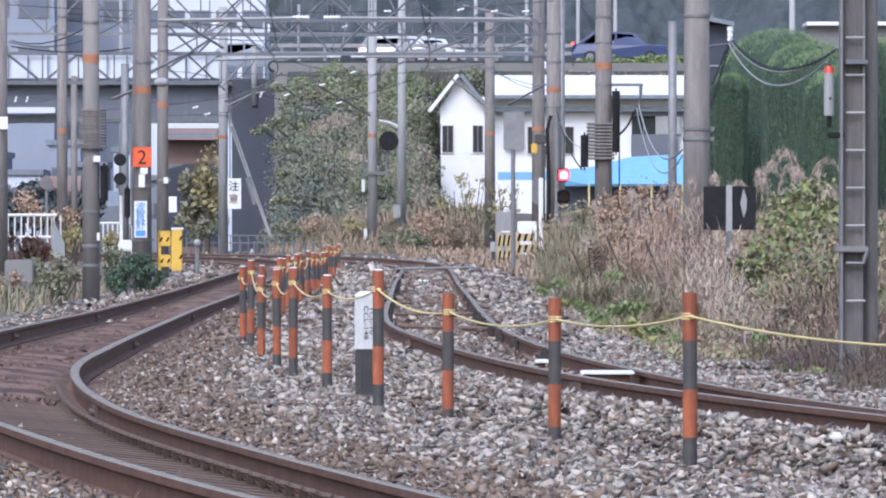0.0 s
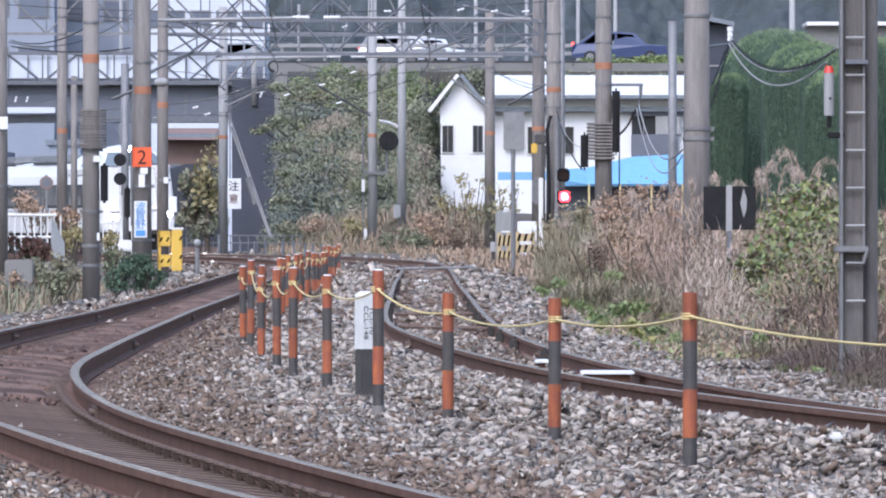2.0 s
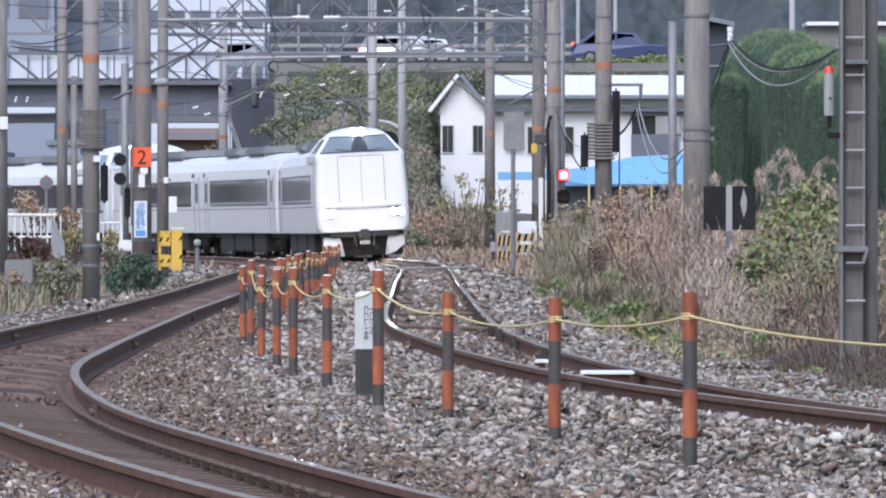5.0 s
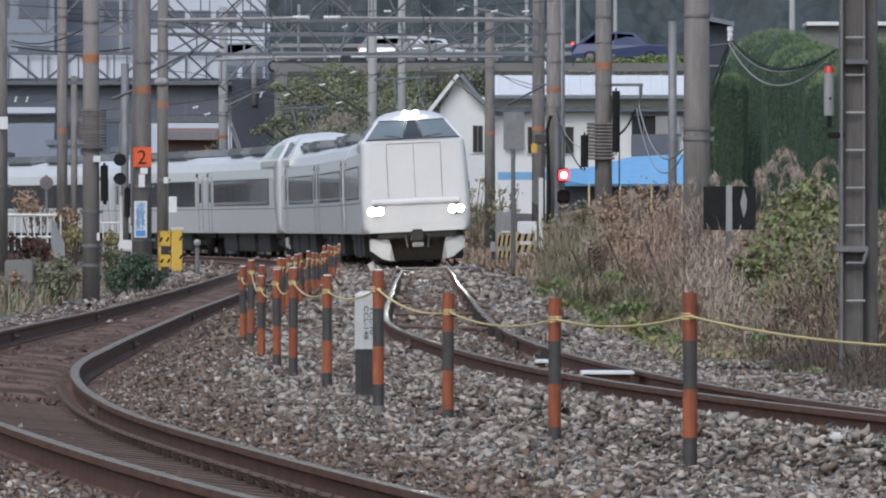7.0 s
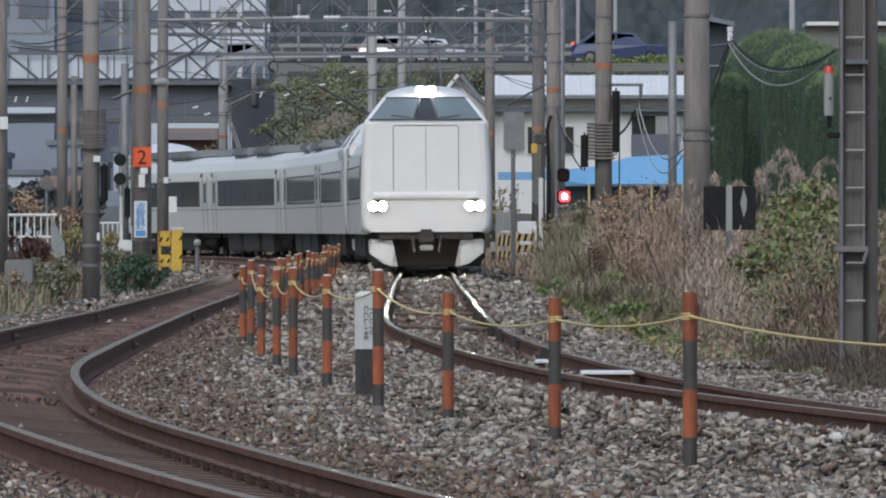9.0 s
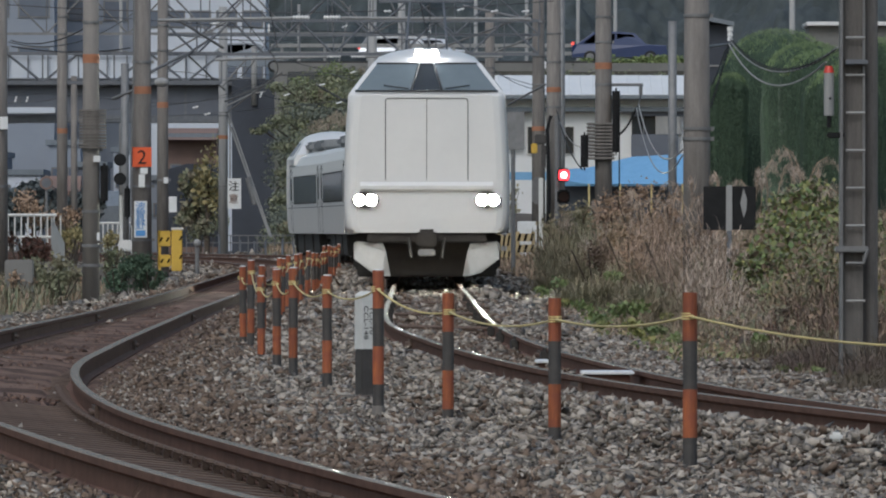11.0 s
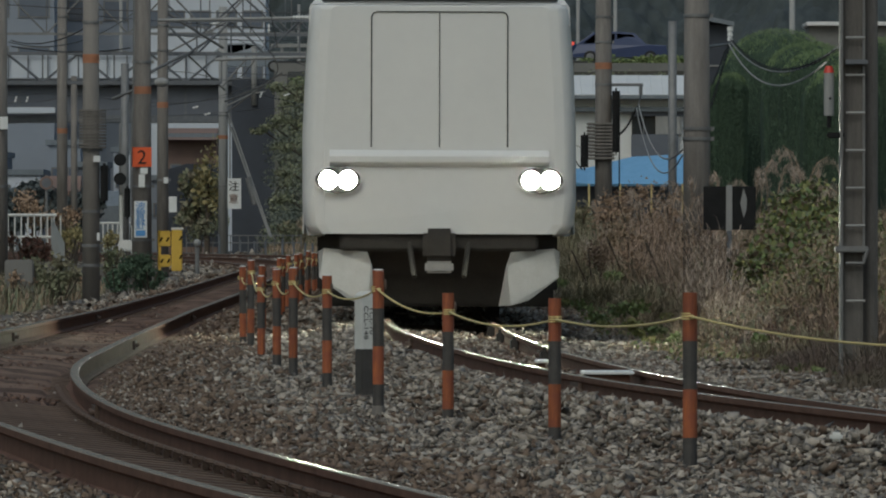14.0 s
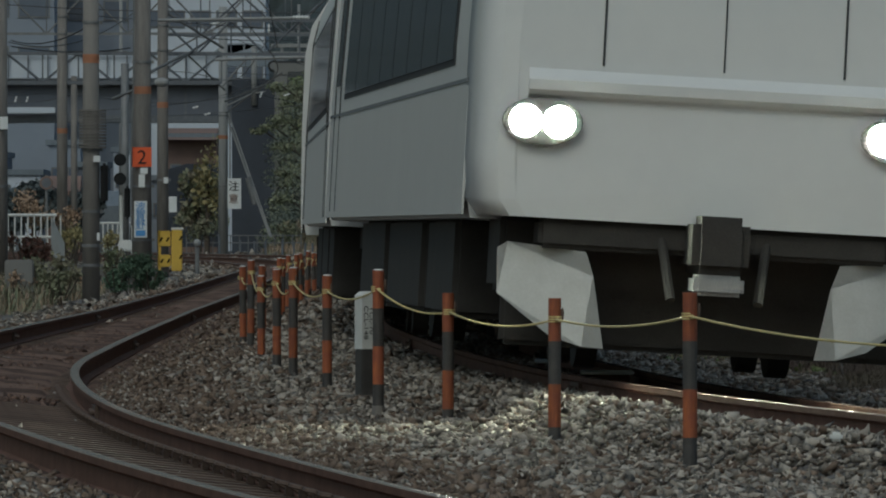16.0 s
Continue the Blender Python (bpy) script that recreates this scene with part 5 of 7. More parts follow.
wire(sag((3.431, 268.00, 4.469), (3.159, 200.00, 2.792), 0.25, 10), 0.011, CAB, "concrete_pale", "hanging_cable")
wire([(3.256, 267.60, 4.379), (3.136, 267.60, 3.953), (3.204, 267.60, 2.248), (3.170, 267.60, 0.544)], 0.06, "black cable running down a pole", "plain_dark", "hanging_cable")
wire(sag((3.955, 199.00, 3.061), (3.955, 199.00, 1.921), 0.0, 3), 0.017, CAB, "plain_dark", "hanging_cable")

# ---- level crossing gear ----
signal = thing("crossing_signal", "level crossing lamp unit with two red lamps one lit", "railway signal", at=(3.538, 262.00, 0.302))
bm = B()
cyl(bm, (-0.17, 0, -0.2), (-0.17, 0, 4.308 - 0.302), 0.07, seg=12)
part("post", bm, M["steel"], signal)
for y in (310, 348):
    z = (445 - y) * 262 / 15700
    bm = B()
    box(bm, -0.17, 0.2, -0.12, 0.12, z - 0.2, z + 0.2, 0.05)
    hs = part("lamp_housing", bm, M["plain_dark"], signal)
    bm = B()
    cyl(bm, (0.03, -0.12, z), (0.03, -0.145, z), 0.15, seg=20)
    part("lens", bm, M["lens_off"], hs, "dark red lens")
    bm = B()
    rings = [[Vector((0.03 + 0.18 * math.cos(a), yy, z + 0.18 * math.sin(a))) for a in np.linspace(math.pi, 0, 10)] + [Vector((0.03 + 0.165 * math.cos(a), yy, z + 0.165 * math.sin(a))) for a in np.linspace(0, math.pi, 10)] for yy in (-0.12, -0.42)]
    part("hood", loft(rings), M["plain_dark"], hs)
LAMP_UP = pose(0.03, -0.16, 2.253)
LAMP_DOWN = pose(0.05, -0.16, 1.619)
bm = B()
box(bm, -0.155, 0.155, -0.03, 0.0, -0.155, 0.155, 0.03)
lit_lens = part("lit_lens", bm, M["signal_on"], signal, "lit red lamp")
bm = B()
box(bm, -0.08, 0.08, -0.042, -0.028, -0.08, 0.08, 0.02)
part("lamp_core", bm, M["signal_core"], lit_lens, "glowing lamp core")

cabinet = thing("equipment_cabinet", "grey steel equipment cabinet beside the level crossing", "cabinet", at=(2.013, 290.00, -0.231))
bm = B()
box(bm, -0.296, 0.332, 0, 0.5, 0, 1.755, 0.03)
part("body", bm, M["concrete_pale"], cabinet)
bm = B()
box(bm, -0.259, -0.018, -0.02, 0.0, 0.2, 1.625, 0.01)
part("door", bm, M["concrete_pale"], cabinet)
cab2 = thing("equipment_cabinet", "low pale cabinet behind striped guards", "cabinet", at=(2.753, 292.00, -0.239))
bm = B()
box(bm, -0.298, 0.335, 0, 0.5, 0, 1.451, 0.03)
part("body", bm, M["sign_white"], cab2)


def guard(c, w, h, label):
    """A striped guard: frame of two uprights with slanting yellow and black boards."""
    th = thing("crossing_guard", label, "barrier", "striped guards", at=c)
    for x in (-w / 2, w / 2 - 0.12):
        bm = B()
        box(bm, x, x + 0.12, 0, 0.12, 0, h, 0.015)
        part("upright", bm, M["yellow_faded"], th)
    for k, z in enumerate((h * 0.18, h * 0.62)):
        bm = B()
        box(bm, -w / 2, w / 2, -0.03, -0.005, z, z + h * 0.3, 0.01)
        bd = part("board", bm, M["yellow_faded"], th)
        n = 3
        for i in range(n):
            bm = B()
            x0 = -w / 2 + w * (i + 0.15) / n
            vs = [bm.verts.new((x, -0.034, zz)) for x, zz in ((x0, z), (x0 + w / n * 0.4, z), (x0 + w / n * 0.75, z + h * 0.3), (x0 + w / n * 0.35, z + h * 0.3))]
            bm.faces.new(vs)
            bmesh.ops.solidify(bm, geom=bm.faces[:], thickness=-0.006)
            part("stripe", bm, M["ink"], bd)
    bm = B()
    box(bm, w / 2 - 0.3, w / 2 - 0.02, -0.06, 0.15, h, h + 0.06, 0.01)
    part("top_plate", bm, M["white"], th, "white top plate")
    return th


guard((1.940, 282.00, -0.269), 0.431, 1.114, "yellow and black striped guard at the level crossing")
guard((2.641, 284.00, 0.066), 0.615, 0.814, "yellow and black striped guard beside cabinets")
gate = thing("crossing_gate_machine", "yellow barrier machine with black stripes beside the track", "barrier machine", at=(-6.631, 216.00, -0.062))
for x0, x1, z0, z1, mm, nm in ((-0.31, 0.0, 0.60, 0.98, "yellow", "board"), (-0.31, 0.0, 0.10, 0.40, "yellow", "board"), (0.02, 0.28, 0.0, 1.0, "yellow", "body"), (-0.3, -0.24, 0.0, 1.0, "yellow", "upright"), (0.0, 0.32, 1.0, 1.06, "white", "top_plate"), (-0.33, 0.1, 0.9, 0.95, "yellow", "bar")):
    bm = B()
    box(bm, x0, x1, -0.1, 0.12, z0, z1, 0.02)
    part(nm, bm, M[mm], gate)
for x, z in ((-0.28, 0.72), (-0.12, 0.72), (-0.26, 0.2), (-0.1, 0.2), (0.2, 0.3), (0.2, 0.75)):
    bm = B()
    vs = [bm.verts.new((x + a, -0.108, z + b)) for a, b in ((0, 0), (0.05, 0), (0.1, 0.1), (0.05, 0.1))]
    bm.faces.new(vs)
    bmesh.ops.solidify(bm, geom=bm.faces[:], thickness=-0.006)
    part("stripe", bm, M["ink"], gate)
plate_post = thing("sign_post", "slim grey sign post with a plain grey plate seen from behind", "sign post", at=(1.975, 250.00, -0.161))
bm = B()
cyl(bm, (0, 0, -0.2), (0, 0, 4.379), 0.06, seg=12)
part("post", bm, M["steel"], plate_post)
bm = B()
box(bm, -0.271, 0.318, -0.08, -0.06, 3.360, 4.427, 0.02)
part("plate", bm, M["steel"], plate_post)
bm = B()
box(bm, 2.863, 2.999, 265.5, 265.6, 0.377, 2.495, 0.02)
tagged(obj("crossing_bar", bm, M["white"]), "white raised crossing barrier bar beside poles", "barrier")
bm = B()
box(bm, 2.660, 2.965, 265.7, 265.75, 1.699, 2.512, 0.08)
fix(twin_pole, "shield_plate", bm, "steel")
for x0, x1, z0, z1, mm, nm in ((2.643, 2.829, 3.223, 3.528, "yellow", "holder"), (2.745, 3.084, 3.494, 3.799, "black", "hook"), (2.948, 3.084, 2.749, 3.494, "black", "strap")):
    bm = B()
    box(bm, x0, x1, 265.75, 265.85, z0, z1, 0.03)
    fix(twin_pole, nm, bm, mm)
mast = thing("signal_mast", "slim steel mast with round black signal lamps", "railway signal", at=(-7.625, 213.00, 0.359))
for y in (283, 317):
    bm = B()
    cyl(bm, (-0.12, -0.1, (450 - y) * 0.01357), (-0.12, -0.35, (450 - y) * 0.01357), 0.15, seg=16)
    part("lamp_hood", bm, M["plain_dark"], mast)
bm = B()
box(bm, -0.02, 0.12, -0.2, 0.0, 0.841, 1.628, 0.05)
part("lamp_box", bm, M["plain_dark"], mast)
bm = B()
cyl(bm, (-0.1, 0, -0.2), (-0.1, 0, 1.425), 0.045, seg=10)
box(bm, -0.16, 0.2, -0.1, 0.0, 0.068, 0.339, 0.02)
part("white_post", bm, M["white"], mast, "white painted post")
bm = B()
ball(bm, (-6.027, 190.00, 4.104), 0.16, 14, (1, 1, 0.65))
fix(sign_pole, "horn", bm, "concrete_pale", "pale domed horn")
ring = thing("round_road_sign", "distant round road sign with a red rim", "road sign", at=(-14.755, 330.00, 2.673))
bm = B()
cyl(bm, (0, 0, 0), (0, -0.05, 0), 0.252, seg=24)
part("rim", bm, M["brick_brown"], ring)
bm = B()
cyl(bm, (0, -0.052, 0), (0, -0.06, 0), 0.179, seg=24)
part("plate", bm, M["steel_dark"], ring)
bm = B()
cyl(bm, (0, 0.04, 0.024 - 2.673), (0, 0.04, 0.3), 0.05, seg=8)
part("post", bm, M["steel"], ring)

# ---- kilometre marker by the stakes ----
marker = thing("curve_marker_post", "square white marker post with black lettering and a grey foot", "marker post", at=(-0.529, 60.60, -0.176))
h = 0.718
hw = 0.055
bm = B()
box(bm, -hw, hw, -hw, hw, -0.1, 0.324, 0.008)
part("foot", bm, M["black"], marker, "dark grey painted foot")
bm = B()
rings = [[Vector((sx * k, sy * k, z)) for sx, sy in ((-hw, -hw), (hw, -hw), (hw, hw), (-hw, hw))] for k, z in ((1.01, 0.324), (1.01, 0.691), (0.55, h))]
part("head", loft(rings), M["white"], marker, "white painted head")
marker.rotation_euler = (0, 0, radians(28))
for body, x, z0, face in (("TCL-70", 0.016, 0.52, 0), ("CCL-148", -0.026, 0.505, 0), ("C 90", 0.0, 0.60, 1), ("S 10", 0.0, 0.41, 1)):
    if face == 0:
        m = Matrix.Translation((x, -hw * 1.01 - 0.001, z0)) @ Euler((radians(90), radians(90), 0)).to_matrix().to_4x4()
    else:
        m = Matrix.Translation((hw * 1.01 + 0.001, x, z0)) @ Euler((radians(90), radians(90), radians(90))).to_matrix().to_4x4()
    text("marker_lettering", body, 0.046 if face == 0 else 0.06, M["ink"], marker, m @ Matrix.Diagonal((1.35, 1, 1, 1)), deep=0.001)
bm = B()
box(bm, -0.16, 0.16, -0.12, 0.12, -0.12, 0.012, 0.01)
part("base_slab", bm, M["concrete"], marker)


# ---- raised road, bridge and bank ----
ROAD_Z = 8.764


def strip(name, pts, material, label, category, kind="", parent=None):
    """A long bar given by cross-section corners (y, z) between two x."""
    (x0, x1), yz = pts
    ob = obj(name, loft([[Vector((x, y, z)) for y, z in yz] for x in np.linspace(x0, x1, 12)]), M[material], parent)
    return tagged(ob, label, category, kind=kind) if label else ob


def rect(y0, y1, z0, z1):
    return [(y0, z0), (y1, z0), (y1, z1), (y0, z1)]


strip("raised_road", ((-7.75, 60), rect(412, 430, ROAD_Z - 0.6, ROAD_Z)), "asphalt", "grey asphalt road on top of the bank", "road", "structure")
strip("retaining_wall", ((-7.801, 60), rect(410.6, 411.8, -0.5, 8.640)), "block", "stained concrete retaining wall under the raised road", "wall", "structure")
bridge = thing("road_bridge", "dark steel girder road bridge over the tracks", "bridge", at=(0, 450, 0))
for nm, x0, x1, y0, y1, z0, z1, mm, lb in (
        ("girder", -45, -8.427, -1, 0, 6.702, 8.222, "bridge", "dark weathered girder"), ("lower_flange", -45, -8.427, -1.3, 0.3, 6.330, 6.702, "steel_dark", ""),
        ("deck", -45, -8.427, -1.6, 10, 8.222, 8.480, "steel_dark", ""), ("parapet", -45, -10.949, -1.5, -1.3, 8.480, 9.741, "panel", "pale parapet panels"),
        ("abutment", -10.662, -8.140, -2, 9, -1.5, 8.480, "abut", "concrete abutment with shade in its dark colour"), ("service_pipe", -45, -19.605, -1.9, -1.5, 6.788, 7.104, "panel", "pale service pipe")):
    bm = B()
    box(bm, x0, x1, y0, y1, z0, z1, 0.03)
    part(nm, bm, M[mm], bridge, lb)
for k in range(16):
    bm = B()
    x = -23 + k * 1.0
    box(bm, x, x + 0.06, -1.7, -1.62, 8.222, 9.827)
    part("railing_post", bm, M["steel_dark"], bridge)
for z in (8.537, 9.798):
    bm = B()
    cyl(bm, (-45, -1.68, z), (-9.000, -1.68, z), 0.05, seg=6)
    part("handrail", bm, M["steel_dark"], bridge)
for k in range(5):
    bm = B()
    x = -21.5 + k * 2.8
    box(bm, x, x + 0.12, -1.06, -1.0, 6.702, 8.222)
    part("stiffener", bm, M["steel_dark"], bridge)

# guard rail along the raised road
rail = thing("guard_rail", "pale steel guard rail along the raised road", "guard rail", at=(0, 412.6, ROAD_Z))
for k in range(7):
    bm = B()
    x = -7.5 + 2.0 * k
    cyl(bm, (x, 0, -0.3), (x, 0, 0.8), 0.07, seg=8)
    part("post", bm, M["concrete_pale"], rail)
for z in (0.35, 0.72):
    bm = B()
    box(bm, -8, 5.983, -0.1, -0.05, z - 0.09, z + 0.09, 0.02)
    part("beam", bm, M["concrete_pale"], rail)


# ---- bank with creepers ----
def bank_foot(x):
    """Where the bank begins: close to the track, but behind the house."""
    return 371 + 30 * np.clip((x + 1.0) / 0.8, 0, 1)


def bank_points(n, x0, x1, spread=1.0):
    x = rng.uniform(x0, x1, n)
    u = rng.uniform(0, 0.95, n) ** 0.9
    lump = 1.1 * np.sin(x * 0.9 + 2 * u) + 0.8 * np.sin(x * 2.1 - 5 * u)
    y = bank_foot(x) + (404 - bank_foot(x)) * u ** 1.25 + lump * 0.9 + rng.normal(0, 0.4, n) * spread
    z = 0.2 + (ROAD_Z - 0.55) * u + 0.25 * lump + rng.normal(0, 0.12, n)
    return np.stack([x, y, z], 1)


bank = thing("bank", "steep bank overgrown with dull green creepers and dry grass", "bank", kind="structure")
xs, us = np.linspace(-7.1, 45, 80), np.linspace(0, 1, 30)
v = np.array([[(x, bank_foot(x) + 1.5 + (404 - bank_foot(x)) * u ** 1.25 + 0.9 * (1.1 * math.sin(x * 0.9 + 2 * u) + 0.8 * math.sin(x * 2.1 - 5 * u)), -0.4 + (ROAD_Z - 0.2) * u) for u in us] for x in xs])
n_, m_ = v.shape[:2]
i_ = (np.arange(n_ - 1)[:, None] * m_ + np.arange(m_ - 1)[None]).ravel()
slope = new("slope", cloud_mesh("slope", v.reshape(-1, 3), np.stack([i_, i_ + m_, i_ + m_ + 1, i_ + 1], 1), M["bank_soil"]))
slope.parent = bank


def clumps(count, each, x0, x1, u0, u1, r0, r1, squash=0.8, push=0.6):
    """Rounded clumps of growth set on the bank's face, with hollows left between them."""
    out = []
    for _ in range(count):
        x, u = random.uniform(x0, x1) - 0.35 * abs(random.gauss(0, 1)), random.uniform(u0, u1)
        f = float(bank_foot(x))
        lump = 1.1 * math.sin(x * 0.9 + 2 * u) + 0.8 * math.sin(x * 2.1 - 5 * u)
        r = random.uniform(r0, r1)
        c = (x, f + (404 - f) * u ** 1.25 + 0.9 * lump - r * push + 1.2, 0.1 + (ROAD_Z - 0.6) * u)
        out.append(in_ball(int(each * r * r), c, (r, r * 0.8, r * squash), 0.35))
    return np.concatenate(out)


XB0, XB1 = -6.55, 0.0
CREEPERS = (
    ("creeper_leaves", "ivy", 130, 620, XB0, XB1, 0.02, 0.92, 0.45, 1.1, 0.085, "dull green creeper leaves heaped over a steep bank"),
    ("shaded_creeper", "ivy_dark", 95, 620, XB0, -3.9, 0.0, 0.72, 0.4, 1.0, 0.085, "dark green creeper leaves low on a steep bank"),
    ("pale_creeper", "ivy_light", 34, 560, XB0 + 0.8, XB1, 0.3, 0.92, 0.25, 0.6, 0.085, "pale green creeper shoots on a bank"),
    ("grey_creeper", "bush", 55, 560, XB0, XB1, 0.0, 0.95, 0.3, 0.8, 0.08, "grey-green shrub leaves on a bank"),
    ("dry_creeper", "ivy_dry", 30, 520, -5.2, -3.2, 0.12, 0.66, 0.4, 0.9, 0.075, "dry brown creeper on a bank"),
    ("dry_growth", "ivy_dry", 26, 520, -1.7, XB1, 0.05, 0.62, 0.4, 0.9, 0.075, "dry brown growth on the bank beside the house"),
    ("yellow_creeper", "yellow_leaf", 18, 420, -4.671, XB1, 0.0, 0.12, 0.3, 0.5, 0.085, "yellowing leaves at the foot of the bank"),
    ("bright_creeper", "green", 30, 560, -6.4, 0.385, 0.80, 0.98, 0.35, 0.7, 0.085, "fresh green leaves along the top of the bank"))
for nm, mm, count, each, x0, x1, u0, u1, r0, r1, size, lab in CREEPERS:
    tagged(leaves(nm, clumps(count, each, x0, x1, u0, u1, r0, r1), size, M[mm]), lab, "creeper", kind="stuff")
tagged(leaves("bank_leaves", bank_points(9000, XB0, 22), 0.09, M["ivy"]), "thin dull green creeper over a steep bank", "creeper", kind="stuff")
# pale dead straw that hangs in tresses
for nm, x0, x1, u0, u1, count in (("hanging_straw", -4.9, -3.2, 0.38, 0.74, 24), ("hanging_dry_grass", -1.6, -0.2, 0.25, 0.62, 22)):
    strands = clumps(count, 420, x0, x1, u0, u1, 0.3, 0.6, push=2.6)
    hang = blades(nm, strands * np.array([1, 1, -1.0]), np.full(len(strands), 0.8), 0.012, M["ivy_dry"], lean=0.35)
    hang.scale = (1, 1, -1)
    tagged(hang, "pale dead straw hanging down the bank", "dry growth", kind="stuff")
for x, z, r in ((-7.0, 5.5, 0.5), (-7.45, 5.2, 0.42), (-7.9, 5.05, 0.3), (-6.9, 4.4, 0.45), (-7.1, 6.9, 0.4), (-6.75, 3.3, 0.45), (-6.9, 2.2, 0.5)):
    spray = thing("overhanging_branch", "leafy branch reaching out from the bank past the abutment", "branch", "branches on the bank", at=(x, 371.5, z))
    part("twig", tube([(0.9, 1.6, -0.35), (0.4, 0.7, 0.0), (0, 0, 0.05)], 0.03, 5), M["bark"], spray)
    leaves("foliage", in_ball(int(700 * r * r) + 90, (0.15, 0.1, 0), (r * 1.2, r, r * 0.6), 0.0), 0.1, M["ivy"], spray)
# bare twigs reaching out of the creeper
strands = clumps(40, 30, XB0, XB1, 0.2, 0.95, 0.4, 0.8, push=1.1)
tagged(blades("bank_twigs", strands, np.full(len(strands), 0.9), 0.014, M["bark"], lean=0.8), "bare brown twigs growing out of the creeper", "twigs", kind="stuff")
hedge_top = np.concatenate([in_ball(260, (random.uniform(6.062, 20), 412.0 + random.uniform(-0.3, 0.3), ROAD_Z + random.uniform(-0.35, 0.02)), (0.5, 0.4, 0.32), 0.2) for _ in range(46)])
tagged(leaves("roadside_hedge", hedge_top, 0.1, M["green"]), "low clipped green hedge edging the raised road", "hedge", kind="stuff")
tagged(leaves("road_hedge", clumps(40, 420, 0.3, 14, 0.55, 1.0, 0.4, 0.7), 0.12, M["ivy"]), "low green hedge along the raised road", "hedge", kind="stuff")

# ---- wooded hill and far buildings ----
hill = thing("wooded_hill", "distant dark wooded hillside behind the road", "hill", kind="structure")
xs = np.concatenate([np.linspace(-90, -28, 16)[:-1], np.linspace(-28, 40, 230), np.linspace(40, 90, 16)[1:]])
us = np.concatenate([np.linspace(0, 0.36, 90), np.linspace(0.36, 1, 16)[1:]])


def crowns(x, u):
    """Rounded tree crowns that swell out of the slope."""
    return 2.2 * abs(noise.noise((x * 0.33, u * 26, 0.5))) + 0.8 * abs(noise.noise((x * 1.1, u * 85, 4.5))) + 0.3 * noise.noise((x * 3.1, u * 230, 9.5))


v = np.array([[(x, 520 + 150 * u - crowns(x, u) * 1.4, -2 + 48 * u ** 0.8 + 2.0 * math.sin(x * 0.2 + u * 7) + 1.4 * math.sin(x * 0.47 - u * 9) + crowns(x, u)) for u in us] for x in xs])
n_, m_ = v.shape[:2]
i_ = (np.arange(n_ - 1)[:, None] * m_ + np.arange(m_ - 1)[None]).ravel()
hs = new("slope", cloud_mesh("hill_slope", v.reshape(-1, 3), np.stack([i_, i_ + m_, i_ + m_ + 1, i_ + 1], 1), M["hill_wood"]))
hs.data.polygons.foreach_set("use_smooth", [True] * len(hs.data.polygons))
hs.parent = hill


def block_building(name, x0, x1, y, z1, depth, material, label, cols, rows, win=(0.9, 1.3), z0=0.0):
    th = thing(name, label, "building", "far buildings", at=(x0, y, z0))
    w, h = x1 - x0, z1 - z0
    bm = B()
    box(bm, 0, w, 0, depth, -2, h)
    part("wall", bm, M[material], th)
    bm = B()
    box(bm, -0.15, w + 0.15, -0.15, depth, h, h + 0.3)
    part("roof", bm, M["roof_grey"], th)
    for r in range(rows):
        for c in range(cols):
            cx, cz = w * (c + 0.5) / cols, h - 1.6 - r * 2.9
            bm = B()
            box(bm, cx - win[0], cx + win[0], -0.06, 0.02, cz - win[1] / 2, cz + win[1] / 2)
            wd = part("window", bm, M["steel"], th)
            bm = B()
            box(bm, cx - win[0] + 0.08, cx + win[0] - 0.08, -0.075, -0.05, cz - win[1] / 2 + 0.08, cz + win[1] / 2 - 0.08)
            part("pane", bm, M["pane_far"], wd)
    return th


block_building("apartment_building", -28.790, -21.911, 500, 18, 10, "wall_blue", "pale blue-grey rendered building behind the bridge", 3, 3)
block_building("apartment_building", -21.894, -17.801, 510, 18, 10, "wall_blue", "pale grey building beyond the bridge", 2, 3, (0.7, 1.2))
block_building("low_building", -17.498, -10.100, 505, 14.5, 10, "panel", "pale low building behind the overhead lines", 5, 2, (0.6, 1.0))
block_building("town_house", -14.920, -12.229, 480, 5.831, 8, "brick_brown", "brown house seen under the bridge", 3, 1, (0.3, 0.5))
bm = B()
rings = [[Vector((xx, 479.0, 5.770)), Vector((xx, 483, 6.443)), Vector((xx, 487, 5.770))] for xx in (-15.103, -12.229)]
tagged(obj("tiled_roof", loft(rings), M["brick_brown"]), "rust-red roof of a house seen under the bridge", "roof")
bm = B()
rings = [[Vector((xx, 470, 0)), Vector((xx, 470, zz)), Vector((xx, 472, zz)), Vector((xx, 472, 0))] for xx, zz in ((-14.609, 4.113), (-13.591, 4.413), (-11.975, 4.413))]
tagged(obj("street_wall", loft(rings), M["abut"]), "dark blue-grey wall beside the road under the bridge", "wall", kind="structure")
for x0, x1, yy, zt, mm, cols in ((-26.242, -24.076, 488, 4.9, "wall_blue", 2), (-23.8, -21.95, 484, 3.9, "panel", 3), (-21.9, -20.1, 492, 5.6, "wall_blue", 2), (-19.9, -18.3, 480, 4.3, "bridge", 2), (-18.2, -16.6, 490, 5.2, "panel", 2), (-16.5, -15.2, 484, 3.6, "wall_blue", 2)):
    block_building("town_building", x0, x1, yy, zt, 8, mm, "blue-grey town building in the shade under the bridge", cols, 2, (0.28, 0.75))
